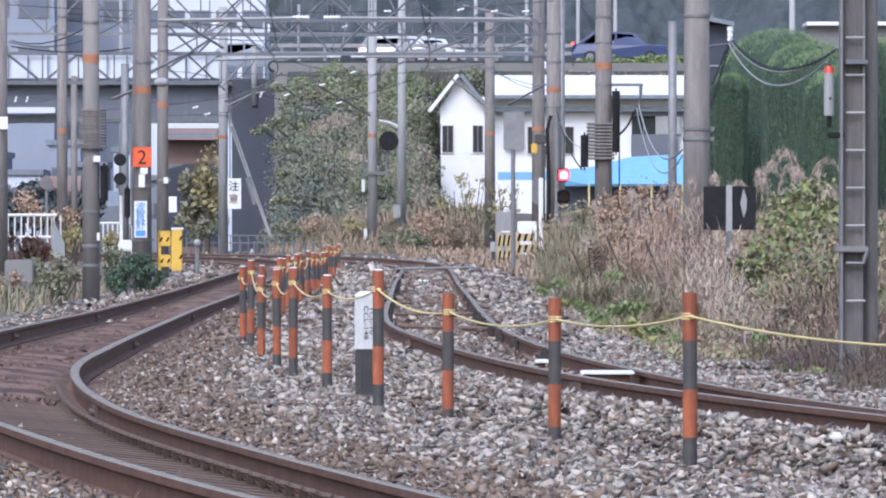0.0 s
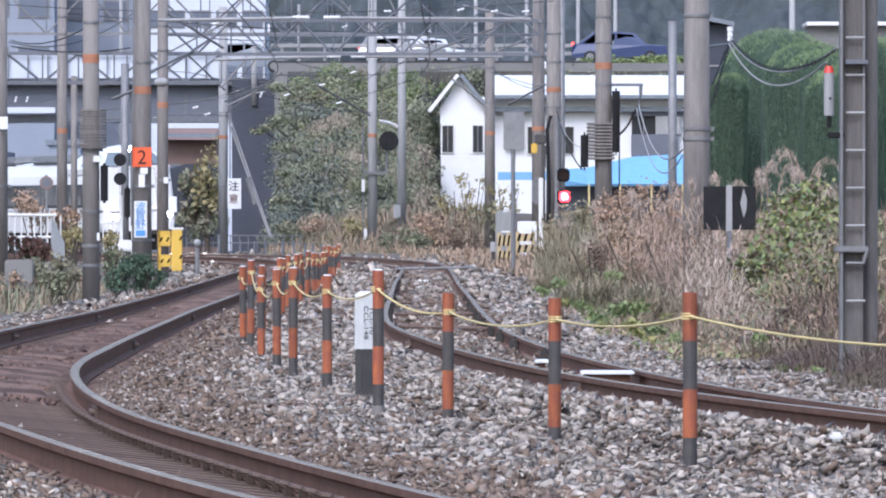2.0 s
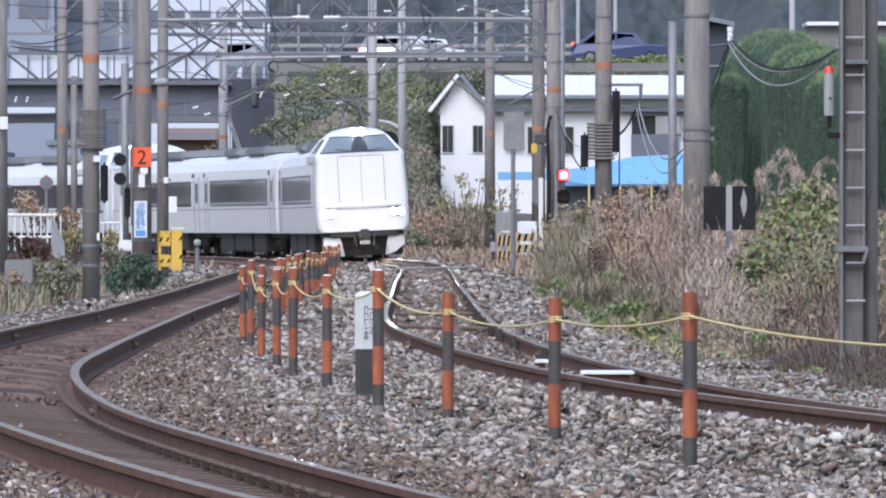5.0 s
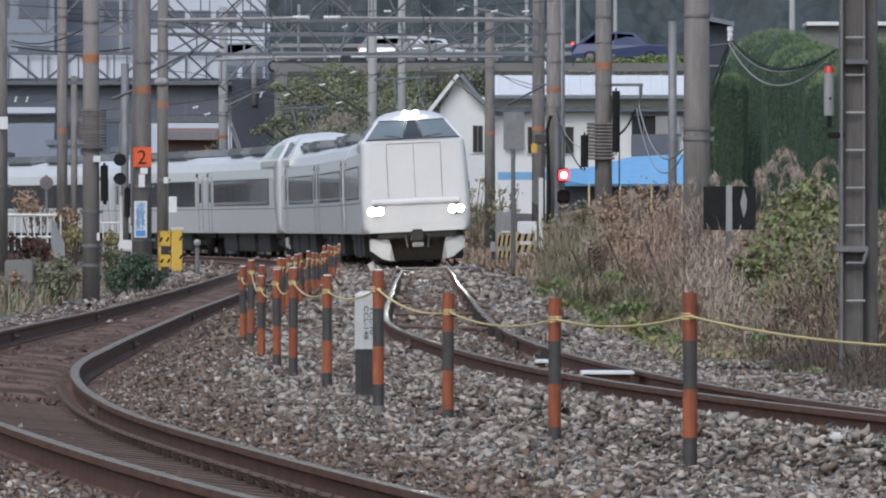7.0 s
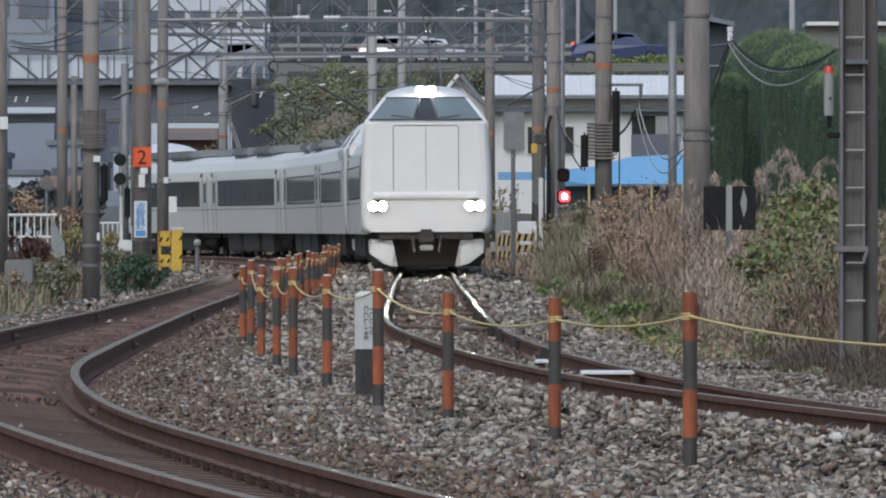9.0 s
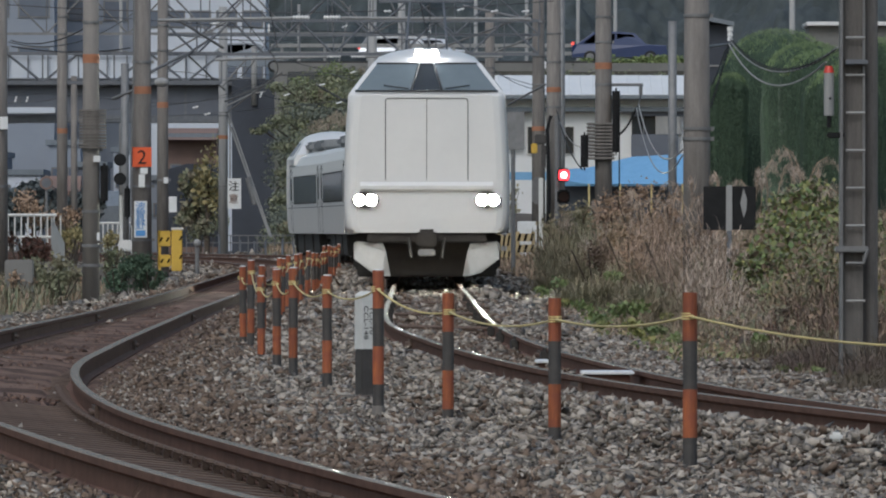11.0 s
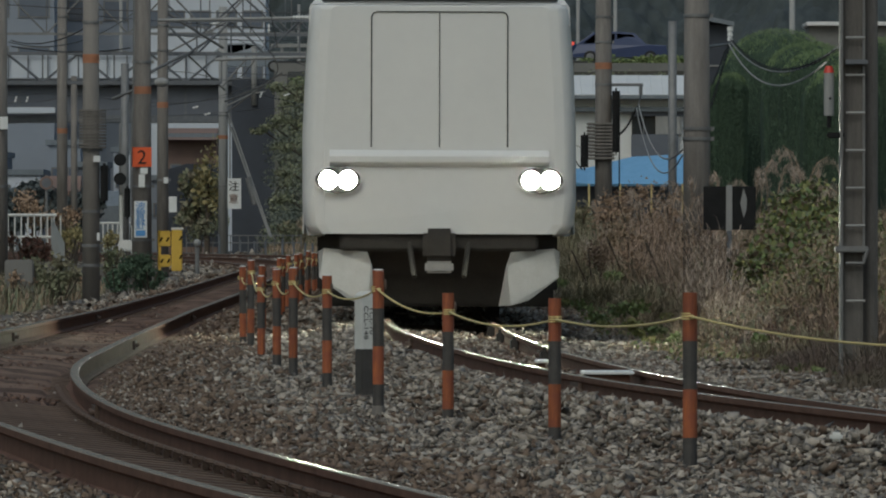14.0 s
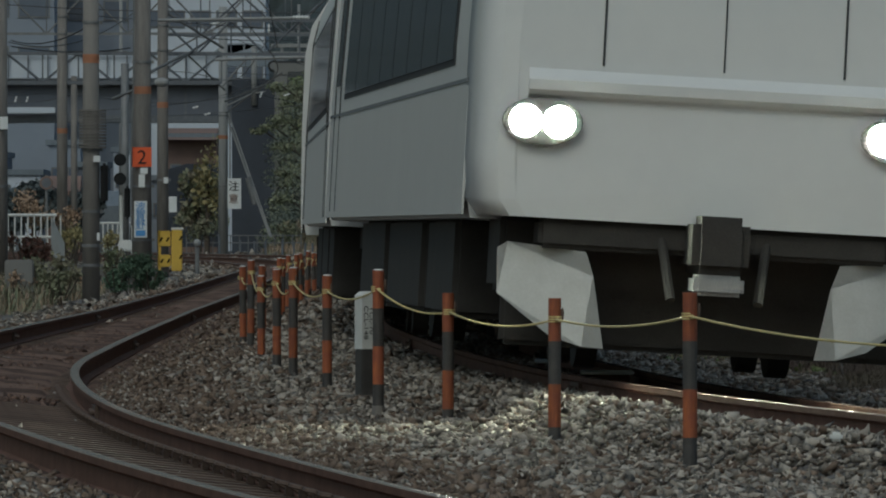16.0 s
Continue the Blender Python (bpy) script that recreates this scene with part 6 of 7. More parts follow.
# low tiled eaves and a pale awning between them
for x0, x1, yy, z, mm in ((-24.4, -22.6, 476, 2.4, "roof_grey"), (-21.2, -19.4, 474, 3.0, "brick_brown"), (-18.6, -17.2, 476, 2.2, "roof_grey")):
    tagged(obj("low_roof", loft([[Vector((xx, yy, z)), Vector((xx, yy + 2, z + 0.8)), Vector((xx, yy + 4, z)), Vector((xx, yy + 4, -1)), Vector((xx, yy, -1))] for xx in (x0, x1)]), M[mm]), "low tiled shed roof in the town under the bridge", "shed", "far buildings")


def leafy_tree(x, y, z, h, r, material, label, n=1500, size=0.2):
    th = thing("tree", label, "tree", "trees", at=(x, y, z))
    bm = B()
    cyl(bm, (0, 0, -0.2), (0.05, 0, h * 0.6), 0.13, 0.06, seg=8)
    part("trunk", bm, M["bark"], th)
    for k in range(5):
        a = k * 1.3
        bm = B()
        cyl(bm, (0, 0, h * (0.3 + 0.06 * k)), (r * 0.7 * math.cos(a), r * 0.7 * math.sin(a), h * (0.55 + 0.07 * k)), 0.045, 0.015, seg=6)
        part("limb", bm, M["bark"], th)
    cs = []
    for k in range(12):
        c = (random.uniform(-0.6, 0.6) * r, random.uniform(-0.6, 0.6) * r, h * random.uniform(0.45, 0.92))
        cs.append(in_ball(n // 12, c, (r * 0.5, r * 0.5, h * 0.17), 0.3))
    leaves("crown", np.concatenate(cs), size, M[material], th)
    return th


leafy_tree(-9.372, 352, -0.1, 4.535, 0.75, "yellow_leaf", "yellow autumn tree beside the bridge abutment", 480, 0.14)
leafy_tree(-9.741, 354, -0.1, 3.338, 0.9, "bush", "grey-green shrub tree beside the bridge abutment", 1300, 0.15)
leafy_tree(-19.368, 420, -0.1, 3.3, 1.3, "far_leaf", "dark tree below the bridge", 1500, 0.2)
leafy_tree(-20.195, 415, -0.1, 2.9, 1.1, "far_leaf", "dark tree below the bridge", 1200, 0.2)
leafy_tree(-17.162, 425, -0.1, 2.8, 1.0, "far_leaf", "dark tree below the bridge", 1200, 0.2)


# ---- vehicles ----
def car(name, x, y, z, turn, paint, label, length=4.3, height=1.45, cabin=(0.22, 0.34, 0.78, 0.94), lit=True):
    th = thing(name, label, "car", "vehicles on the road", at=(x, y, z))
    th.matrix_world = pose(x, y, z, 0, 0, turn)
    L, H, W = length, height, 0.84
    prof = [(0, 0.3), (0.01, 0.5), (0.06, 0.56 * H), (0.22 * L / L * L, 0.60 * H), (L * cabin[1], 0.95 * H), (L * 0.5, H), (L * cabin[2], 0.97 * H), (L * cabin[3], 0.62 * H), (L - 0.02, 0.58 * H), (L, 0.45), (L - 0.04, 0.28)]
    rings = []
    for wy, k in ((-W, 0.93), (-W * 0.97, 1.0), (W * 0.97, 1.0), (W, 0.93)):
        rings.append([Vector((px - L / 2, wy * (1 if pz < 0.62 * H else 0.84), 0.28 + (pz - 0.28) * k)) for px, pz in prof])
    part("body", loft(rings), paint, th)
    for e in (-1, 1):
        bm = B()
        q = [(0.27 * L, 0.64 * H), (0.37 * L, 0.91 * H), (0.53 * L, 0.94 * H), (0.53 * L, 0.64 * H)]
        q2 = [(0.55 * L, 0.64 * H), (0.55 * L, 0.94 * H), (0.76 * L, 0.91 * H), (0.88 * L, 0.64 * H)]
        for qq in (q, q2):
            bm2 = B()
            vs = [bm2.verts.new((px - L / 2, e * (W * 0.86 + 0.02), pz)) for px, pz in qq]
            bm2.faces.new(vs)
            bmesh.ops.solidify(bm2, geom=bm2.faces[:], thickness=0.02)
            part("window", bm2, M["car_pane"], th)
        bm.free()
        for px in (0.18, 0.81):
            bm = B()
            cyl(bm, (px * L - L / 2, e * (W - 0.16), 0.3), (px * L - L / 2, e * (W + 0.01), 0.3), 0.3, seg=18)
            wh = part("wheel", bm, M["tyre"], th)
            bm = B()
            cyl(bm, (px * L - L / 2, e * (W + 0.012), 0.3), (px * L - L / 2, e * (W + 0.02), 0.3), 0.19, seg=14)
            part("rim", bm, M["steel"], wh)
        bm = B()
        box(bm, L / 2 - 0.12, L / 2 + 0.01, e * 0.62 - 0.16, e * 0.62 + 0.16, 0.52 * H, 0.68 * H, 0.03)
        part("tail_lamp", bm, M["tail"], th, "lit red tail lamp" if lit else "")
    return th


silver_car = car("estate_car", -1.922, 419, ROAD_Z, 180, M["car_silver"], "silver-grey estate car with lit tail lamps on the road", 4.2, 1.27, (0.2, 0.30, 0.9, 0.98))
car("saloon_car", 8.327, 419, ROAD_Z, 180, M["car_blue"], "deep blue saloon car with lit tail lamps on the road", 4.5, 1.5)
car("hatchback_car", -10.022, 455, 8.998, 180, M["car_grey"], "grey hatchback car on the bridge", 4.2, 1.5)
# white highlights along the silver car's roof, added as two bars
bm = B()
for y in (418.32, 419.68):
    box(bm, -3.15, -0.75, y - 0.02, y + 0.02, ROAD_Z + 1.23, ROAD_Z + 1.29, 0.01)
fix(silver_car, "roof_rail", bm, "roof_white", "white bars drawing the roof highlights")
car("van", -0.513, 424, ROAD_Z, 180, M["panel"], "small pale van behind another car", 3.2, 1.3, (0.2, 0.3, 0.9, 0.98))


# ---- clapboard house ----
house = thing("house", "white clapboard house with grey gable and long pale metal roof", "house", at=(-0.100, 392, 1.2))
HB = 1.2
hx = lambda x: (x - 780) * 392 / 15700
hz = lambda y: 0.97 - (y - 405) * 392 / 15700 - HB
W1 = hx(1215)
bm = B()
box(bm, 0, W1, 0, 7, -1.5, hz(172))
part("wall", bm, M["clap"], house, "white boarded wall")
gable = [(hx(779), hz(220)), (hx(779), hz(195)), (hx(813), hz(135)), (hx(862), hz(195)), (hx(862), hz(220))]
bm = B()
rings = [[Vector((x, y, z)) for x, z in gable] for y in (-0.62, 0.4)]
part("gable", loft(rings), M["clap"], house)
bm = B()
box(bm, 0, hx(862), -0.6, 0.1, -1.5, hz(219))
part("porch_wall", bm, M["clap"], house)
for k in range(34):
    z = -1.2 + k * 0.165
    if z < hz(215):
        bm = B()
        box(bm, -0.01, hx(862) + 0.01, -0.612, -0.6, z, z + 0.016)
        part("board_edge", bm, M["clap"], house)
    if z < hz(200):
        bm = B()
        box(bm, hx(862), W1, -0.012, 0, z, z + 0.018)
        part("board_edge", bm, M["clap"], house)
for a, b, t in ((gable[2], (hx(762), hz(200)), 0.16), (gable[2], (hx(866), hz(200)), 0.16)):
    p, q = Vector((a[0], 0, a[1])), Vector((b[0], 0, b[1]))
    n = Vector((-(q - p).z, 0, (q - p).x)).normalized()
    if n.z < 0:
        n = -n
    rings = [[p + Vector((0, y, 0)), q + Vector((0, y, 0)), q + n * t + Vector((0, y, 0)), p + n * t + Vector((0, y, 0))] for y in (-1.1, 4.0)]
    part("gable_roof", loft(rings), M["roof_white"] if b[0] < 0 else M["roof_grey"], house, "white roof edge" if b[0] < 0 else "grey slate roof")
rings = [[Vector((x, -0.9, hz(172))), Vector((x, -0.9, hz(168))), Vector((x, 3.6, hz(131))), Vector((x, 7.6, hz(168))), Vector((x, 7.6, hz(172)))] for x in (hx(862), W1 + 0.4)]
part("long_roof", loft(rings), M["roof_white"], house, "long pale metal roof")
for k in range(18):
    x = hx(862) + k * (W1 - hx(862)) / 17
    part("roof_seam", tube([(x, -0.92, hz(167.5)), (x, 3.6, hz(130.5))], 0.025, 4), M["roof_white"], house)
bm = B()
box(bm, hx(862), W1 + 0.4, -0.95, -0.85, hz(176), hz(169), 0.02)
part("gutter", bm, M["roof_grey"], house, "grey gutter")
bm = B()
box(bm, hx(862), W1, -0.5, -0.02, hz(198), hz(190), 0.01)
part("awning", bm, M["roof_grey"], house)
for x0, x1, y0, y1, yy in ((783, 802, 223, 270, -0.62), (837, 854, 223, 270, -0.62), (934, 953, 225, 272, -0.03), (985, 1015, 225, 272, -0.03), (1118, 1160, 205, 275, -0.03)):
    bm = B()
    box(bm, hx(x0) - 0.04, hx(x1) + 0.04, yy - 0.05, yy, hz(y1) - 0.04, hz(y0) + 0.04)
    wd = part("window", bm, M["white"], house)
    bm = B()
    box(bm, hx(x0), hx(x1), yy - 0.06, yy - 0.045, hz(y1), hz(y0))
    part("pane", bm, M["pane"], wd)
    bm = B()
    box(bm, hx((x0 + x1) / 2) - 0.02, hx((x0 + x1) / 2) + 0.02, yy - 0.07, yy - 0.055, hz(y1), hz(y0))
    part("mullion", bm, M["steel"], wd)
for x0, x1, y0, y1, mm in ((893, 925, 195, 262, "steel"), (1117, 1210, 196, 206, "bridge"), (1117, 1200, 238, 278, "bridge"), (1160, 1205, 206, 238, "concrete_pale")):
    bm = B()
    box(bm, hx(x0), hx(x1), -0.3, -0.03, hz(y1), hz(y0), 0.02)
    part("shutter" if mm == "steel" else "porch_panel", bm, M[mm], house)

# blue sheet shelter before the house
shelter = thing("sheet_shelter", "bright blue sheet roof over dark storage beside the house", "shelter", at=(0, 380, 0))
v0 = [(4.865, 3.511), (6.196, 3.584), (8.132, 4.068), (10.432, 4.189)]
rings = [[Vector((x, -1.5, 2.882 if i > 0 else 3.076)), Vector((x, 1.5, z)), Vector((x, 1.56, z - 0.06)), Vector((x, -1.44, 2.882 - 0.1))] for i, (x, z) in enumerate(v0)]
part("sheet", loft(rings), M["tarp"], shelter, "blue plastic sheet")
bm = B()
box(bm, 2.35, 4.865, 0.3, 0.5, 3.06, 3.40)
part("sheet_edge", bm, M["tarp"], shelter)
bm = B()
box(bm, 5.228, 10.432, 0, 1.4, 0.0, 2.834)
part("store", bm, M["bridge"], shelter)
for x in (1040, 1095, 1150, 1205):
    bm = B()
    xx = (x - 784) * 380 / 15700
    box(bm, xx, xx + 0.07, -1.5, -1.43, 0, 2.882)
    part("prop", bm, M["rope"], shelter)


# ---- planting on the right: conifers, pampas, weeds ----
def conifer(x, y, z, h, r, n=16000):
    th = thing("conifer", "clipped dark green conifer with a rounded top", "tree", "row of conifers", at=(x, y, z))
    # upright flanks in soft vertical folds and a broad rounded top
    seed = random.uniform(0, 50)
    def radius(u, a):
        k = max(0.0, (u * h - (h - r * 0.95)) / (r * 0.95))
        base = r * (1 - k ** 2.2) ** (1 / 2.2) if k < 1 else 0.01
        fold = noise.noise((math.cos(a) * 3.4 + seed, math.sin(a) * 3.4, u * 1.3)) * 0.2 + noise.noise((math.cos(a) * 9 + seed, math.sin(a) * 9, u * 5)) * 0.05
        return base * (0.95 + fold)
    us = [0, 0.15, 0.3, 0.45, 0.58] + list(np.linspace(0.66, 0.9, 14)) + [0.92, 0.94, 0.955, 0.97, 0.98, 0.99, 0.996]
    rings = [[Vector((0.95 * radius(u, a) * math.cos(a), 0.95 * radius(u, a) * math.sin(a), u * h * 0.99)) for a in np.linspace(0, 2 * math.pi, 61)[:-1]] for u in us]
    # dark shell just inside the foliage, its shade put into the colour
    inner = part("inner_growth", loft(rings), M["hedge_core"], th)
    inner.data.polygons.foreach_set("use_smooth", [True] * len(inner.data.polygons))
    bm = B()
    cyl(bm, (0, 0, -0.3), (0, 0, 0.5), 0.09, seg=8)
    part("trunk", bm, M["bark"], th)
    u = rng.uniform(0.3, 1, n) ** 0.7
    a = rng.uniform(math.pi, 2 * math.pi, n)
    rr = np.array([radius(k, b) for k, b in zip(u, a)]) * rng.uniform(0.92, 1.012, n) + 0.01
    pts = np.stack([rr * np.cos(a), rr * np.sin(a), u * h + rng.normal(0, 0.015, n)], 1)
    top = u * h + rng.normal(0, 0.05, n) > h - r * 0.36 * (0.7 + 0.9 * np.abs(np.cos(a)) ** 2)
    blades("foliage", pts[~top], np.full((~top).sum(), 0.055), 0.0036, M["hedge"], th, lean=0.45)
    # paler blades draw the light that falls on the top
    blades("top_growth", pts[top], np.full(top.sum(), 0.055), 0.0036, M["hedge_lit"], th, lean=0.6)
    return th


GZ = 0.0
for x, y, y_top, w in ((1378, 160, 54, 236), (1432, 153, 77, 182), (1456, 147, 91, 162), (1492, 142, 119, 150), (1565, 150, 70, 130), (1290, 158, 132, 70)):
    q = y / 15700
    conifer((x - 784) * q, y, GZ, 0.97 - (y_top - 405) * q - GZ, w * q * 0.5)


def scatter(n, x0, x1, y0, y1, clump=0.0):
    """Feet of plants on the ground between two distances; x0 and x1 are given at y0 and grow with the distance."""
    y = rng.uniform(y0, y1, n)
    u = rng.uniform(0, 1, n)
    k = y / y0
    x = (x0 + (x1 - x0) * u) * k
    if clump:
        x += np.sin(y * 1.3) * clump
    p = np.stack([x, y, np.zeros(n)], 1)
    p[:, 2] = ground_z(p[:, 0], p[:, 1])
    return p


def off_track(p, d=2.6):
    return p[(p[:, 0] - main.across(p[:, 1])) > d]


def tufted(p, seed=0.0, level=-0.08):
    """Keeps what grows in tufts, with thin hollows between them."""
    k = np.array([noise.noise((x * 1.5, y * 0.16, seed)) + 0.5 * noise.noise((x * 4.2, y * 0.5, seed + 7.0)) for x, y in p[:, :2]])
    return p[k + rng.normal(0, 0.12, len(p)) > level]


# weeds: low at the ballast's edge, taller further back
for nm, y0, y1, xa, xb, n, h, w, mm, lab in (
        ("weed_stalks", 70, 100, 2.6, 4.4, 40000, 0.47, 0.0022, "dead_dark", "dead brown weed stalks beside the track"),
        ("dry_grass", 84, 130, 3.0, 5.4, 9000, 0.62, 0.003, "dry", "dry straw-coloured grass beside the track"),
        ("tall_weeds", 100, 160, 1.9, 7.0, 32000, 1.0, 0.0026, "dry_dark", "tall dead weeds on the verge"),
        ("tall_dry_grass", 110, 190, 2.4, 6.2, 30000, 0.95, 0.003, "dry", "tall dry grass on the verge"),
        ("verge_grass", 180, 300, 1.9, 6.5, 30000, 1.1, 0.006, "dry", "pale dry grass by the crossing"),
        ("verge_green", 90, 280, 1.6, 6.0, 18000, 0.75, 0.006, "fern", "dull olive weeds on the verge")):
    p = tufted(off_track(scatter(n, xa, xb, y0, y1), 2.15), len(nm) * 1.7)
    lump = 0.6 + 0.55 * np.clip(np.sin(p[:, 0] * 2.2 + p[:, 1] * 0.33) + 0.6 * np.sin(p[:, 0] * 5.1 - p[:, 1] * 0.21), -0.6, 1.2)
    near_edge = np.clip((p[:, 0] - main.across(p[:, 1]) - 2.0) / 1.6, 0.2, 1)
    tagged(blades(nm, p, h * lump * near_edge, w, M[mm], lean=1.35), lab, "grass", kind="stuff")

# low creeping growth where the ballast ends
y = rng.uniform(82, 165, 9000)
p = np.stack([main.across(y) + rng.uniform(2.0, 2.9, 9000) + 0.15 * np.sin(y * 0.6), y, np.zeros(9000)], 1)
p[:, 2] = ground_z(p[:, 0], p[:, 1])
p = p[np.sin(p[:, 1] * 0.37 + 1.0) + rng.normal(0, 0.5, 9000) > -0.3]
tagged(blades("edge_grass", p[::2], np.full(len(p[::2]), 0.2), 0.004, M["dry"], lean=1.2), "low dry grass where the ballast ends", "grass", kind="stuff")
q = p[1::2].copy()
q[:, 2] += rng.uniform(0, 0.1, len(q))
tagged(leaves("edge_weeds", q[::2], 0.035, M["green"]), "low green weeds where the ballast ends", "weeds", kind="stuff")
tagged(leaves("edge_creeper", q[1::2], 0.04, M["yellow_leaf"]), "low yellowing creeper where the ballast ends", "weeds", kind="stuff")

# arching green-grey fern clumps
cs, hs = [], []
for x, y, d, r in ((1000, 430, 205, 0.5), (1030, 410, 200, 0.55), (1060, 430, 185, 0.5), (1045, 465, 170, 0.45), (1010, 480, 172, 0.4), (985, 460, 190, 0.4), (1080, 400, 190, 0.45), (970, 500, 165, 0.3), (1110, 480, 150, 0.35), (1020, 520, 135, 0.3), (1065, 510, 130, 0.3), (1000, 445, 180, 0.45), (1140, 520, 118, 0.25), (1180, 540, 108, 0.2), (1225, 580, 98, 0.18), (1500, 440, 100, 0.25), (1410, 520, 94, 0.2), (1500, 500, 100, 0.25), (1545, 480, 100, 0.3), (1440, 600, 86, 0.2), (1350, 620, 84, 0.15)):
    q = d / 15700
    cs.append(np.array([(x - 784) * q, d, 0.97 - (y - 405) * q - r * 0.5]) + rng.normal(0, 1, (1100, 3)) * np.array([r * 0.6, r * 0.5, r * 0.35]))
    hs.append(np.full(1100, r * 0.7))
tagged(blades("fern_clumps", np.concatenate(cs), np.concatenate(hs), 0.005, M["fern"], lean=1.2), "arching grey-green fern fronds among dry weeds", "ferns", kind="stuff")
# brittle brown twigs
p = off_track(scatter(9000, 2.3, 6.4, 80, 170), 2.6)
p[:, 2] += rng.uniform(0.05, 0.9, len(p)) * np.clip((p[:, 0] - main.across(p[:, 1]) - 2.2) / 2.0, 0.15, 1)
tagged(blades("twigs", p, np.full(len(p), 0.22), 0.0028, M["red_leaf"], lean=1.4), "thin brittle red-brown twigs among the weeds", "weeds", kind="stuff")

# pale curled tufts standing out of the brown weeds
cs = []
for x, y, d in ((1262, 505, 96), (1285, 470, 99), (1245, 530, 95), (1300, 520, 95), (1275, 555, 93), (1230, 500, 98), (1320, 560, 92), (1310, 470, 99), (1262, 450, 101), (1345, 600, 88), (1000, 400, 190), (1040, 440, 170), (1075, 420, 165)):
    q = d / 15700
    cs.append(np.array([(x - 784) * q, d, 0.97 - (y - 405) * q]) + rng.normal(0, 1, (260, 3)) * np.array([0.09, 0.1, 0.11]))
pts = np.concatenate(cs)
tagged(blades("curled_tufts", pts, np.full(len(pts), 0.14), 0.0035, M["plume"], lean=1.2), "pale curled dry grass tufts among brown weeds", "grass", kind="stuff")

# small dull leaves through the weeds
p = off_track(scatter(15000, 2.4, 6.6, 85, 170), 2.5)
p[:, 2] += rng.uniform(0.02, 1, len(p)) ** 0.8 * 1.25 * np.clip((p[:, 0] - main.across(p[:, 1]) - 2.2) / 2.0, 0.15, 1)
tagged(leaves("weed_leaves", p[::3], 0.045, M["bush"]), "dull green weed leaves among dry stalks", "weeds", kind="stuff")
tagged(leaves("dead_leaves", np.concatenate([p[1::3], p[2::3]]), 0.024, M["dry"], long=2.4), "curled dead leaves and seed heads among stalks", "weeds", kind="stuff")


# fine drooping brush that fills the verge
cs = off_track(scatter(105000, 2.2, 6.8, 88, 175), 2.4)
cs[:, 2] += rng.uniform(0.02, 1.0, len(cs)) * np.clip((cs[:, 0] - main.across(cs[:, 1]) - 2.0) / 2.0, 0.12, 1) * 1.08
third = len(cs) // 3
for nm, q, mm, lab in (("drooping_straw", cs[:third], "dry", "fine drooping straw on the verge"), ("drooping_stalks", cs[third:2 * third], "dry_dark", "fine drooping brown stalks on the verge"), ("drooping_green", cs[2 * third:], "fern", "fine drooping olive blades on the verge")):
    q = tufted(q, len(nm) * 2.3)
    tagged(blades(nm, q, np.full(len(q), 0.2), 0.0024, M[mm], lean=2.0), lab, "grass", kind="stuff")

# soft seed heads over the tall grass
p = tufted(off_track(scatter(40000, 2.0, 6.4, 115, 195), 3.2), 5.0)
lump = np.clip(np.sin(p[:, 0] * 1.7 + p[:, 1] * 0.21) + 0.6 * np.sin(p[:, 0] * 4.3 - p[:, 1] * 0.17), -0.8, 1.2)
p[:, 2] += 0.75 + 0.3 * lump + rng.normal(0, 0.2, len(p))
tagged(blades("seed_heads", p, np.full(len(p), 0.2), 0.003, M["seed"], lean=1.3), "soft pale reddish seed heads of tall dry grass", "grass", kind="stuff")


# pampas plumes
def pampas(x, y, z, h, turn):
    th = thing("pampas_stem", "pale feathery pampas plume on a thin dry stem", "pampas grass", "pampas plumes", at=(x, y, z))
    bend = 0.42
    pts = [(0, 0, 0), (0.02, 0, h * 0.5), (0.05, 0, h * 0.76), (0.05 + bend * 0.3, 0, h * 0.94), (0.05 + bend * 0.6, 0, h * 0.99)]
    part("stem", tube(pts, 0.006, 4), M["dry"], th)
    n = 170
    u = rng.uniform(0, 1, n)
    cx = np.interp(u, [0, 0.35, 0.7, 1], [0.05, 0.05 + bend * 0.3, 0.05 + bend * 0.7, 0.05 + bend])
    cz = np.interp(u, [0, 0.35, 0.7, 1], [h * 0.76, h * 0.94, h * 0.985, h * 0.93])
    rr = 0.036 * np.sin(np.clip(u * 1.05 + 0.05, 0, 1) * math.pi) + 0.01
    feet = np.stack([cx + rng.normal(0, 1, n) * rr * 0.7, rng.normal(0, 1, n) * rr * 0.7, cz - 0.06 + rng.normal(0, 0.02, n)], 1)
    blades("plume", feet, np.full(n, 0.09), 0.0026, M["plume"], th, lean=1.1)
    th.matrix_world = pose(x, y, z, random.uniform(-6, 6), random.uniform(-8, 8), turn)
    return th


proto = [pampas(4.2 + 0.3 * k, 122, 0.1, 1.75 + 0.1 * k, 60 * k) for k in range(4)]
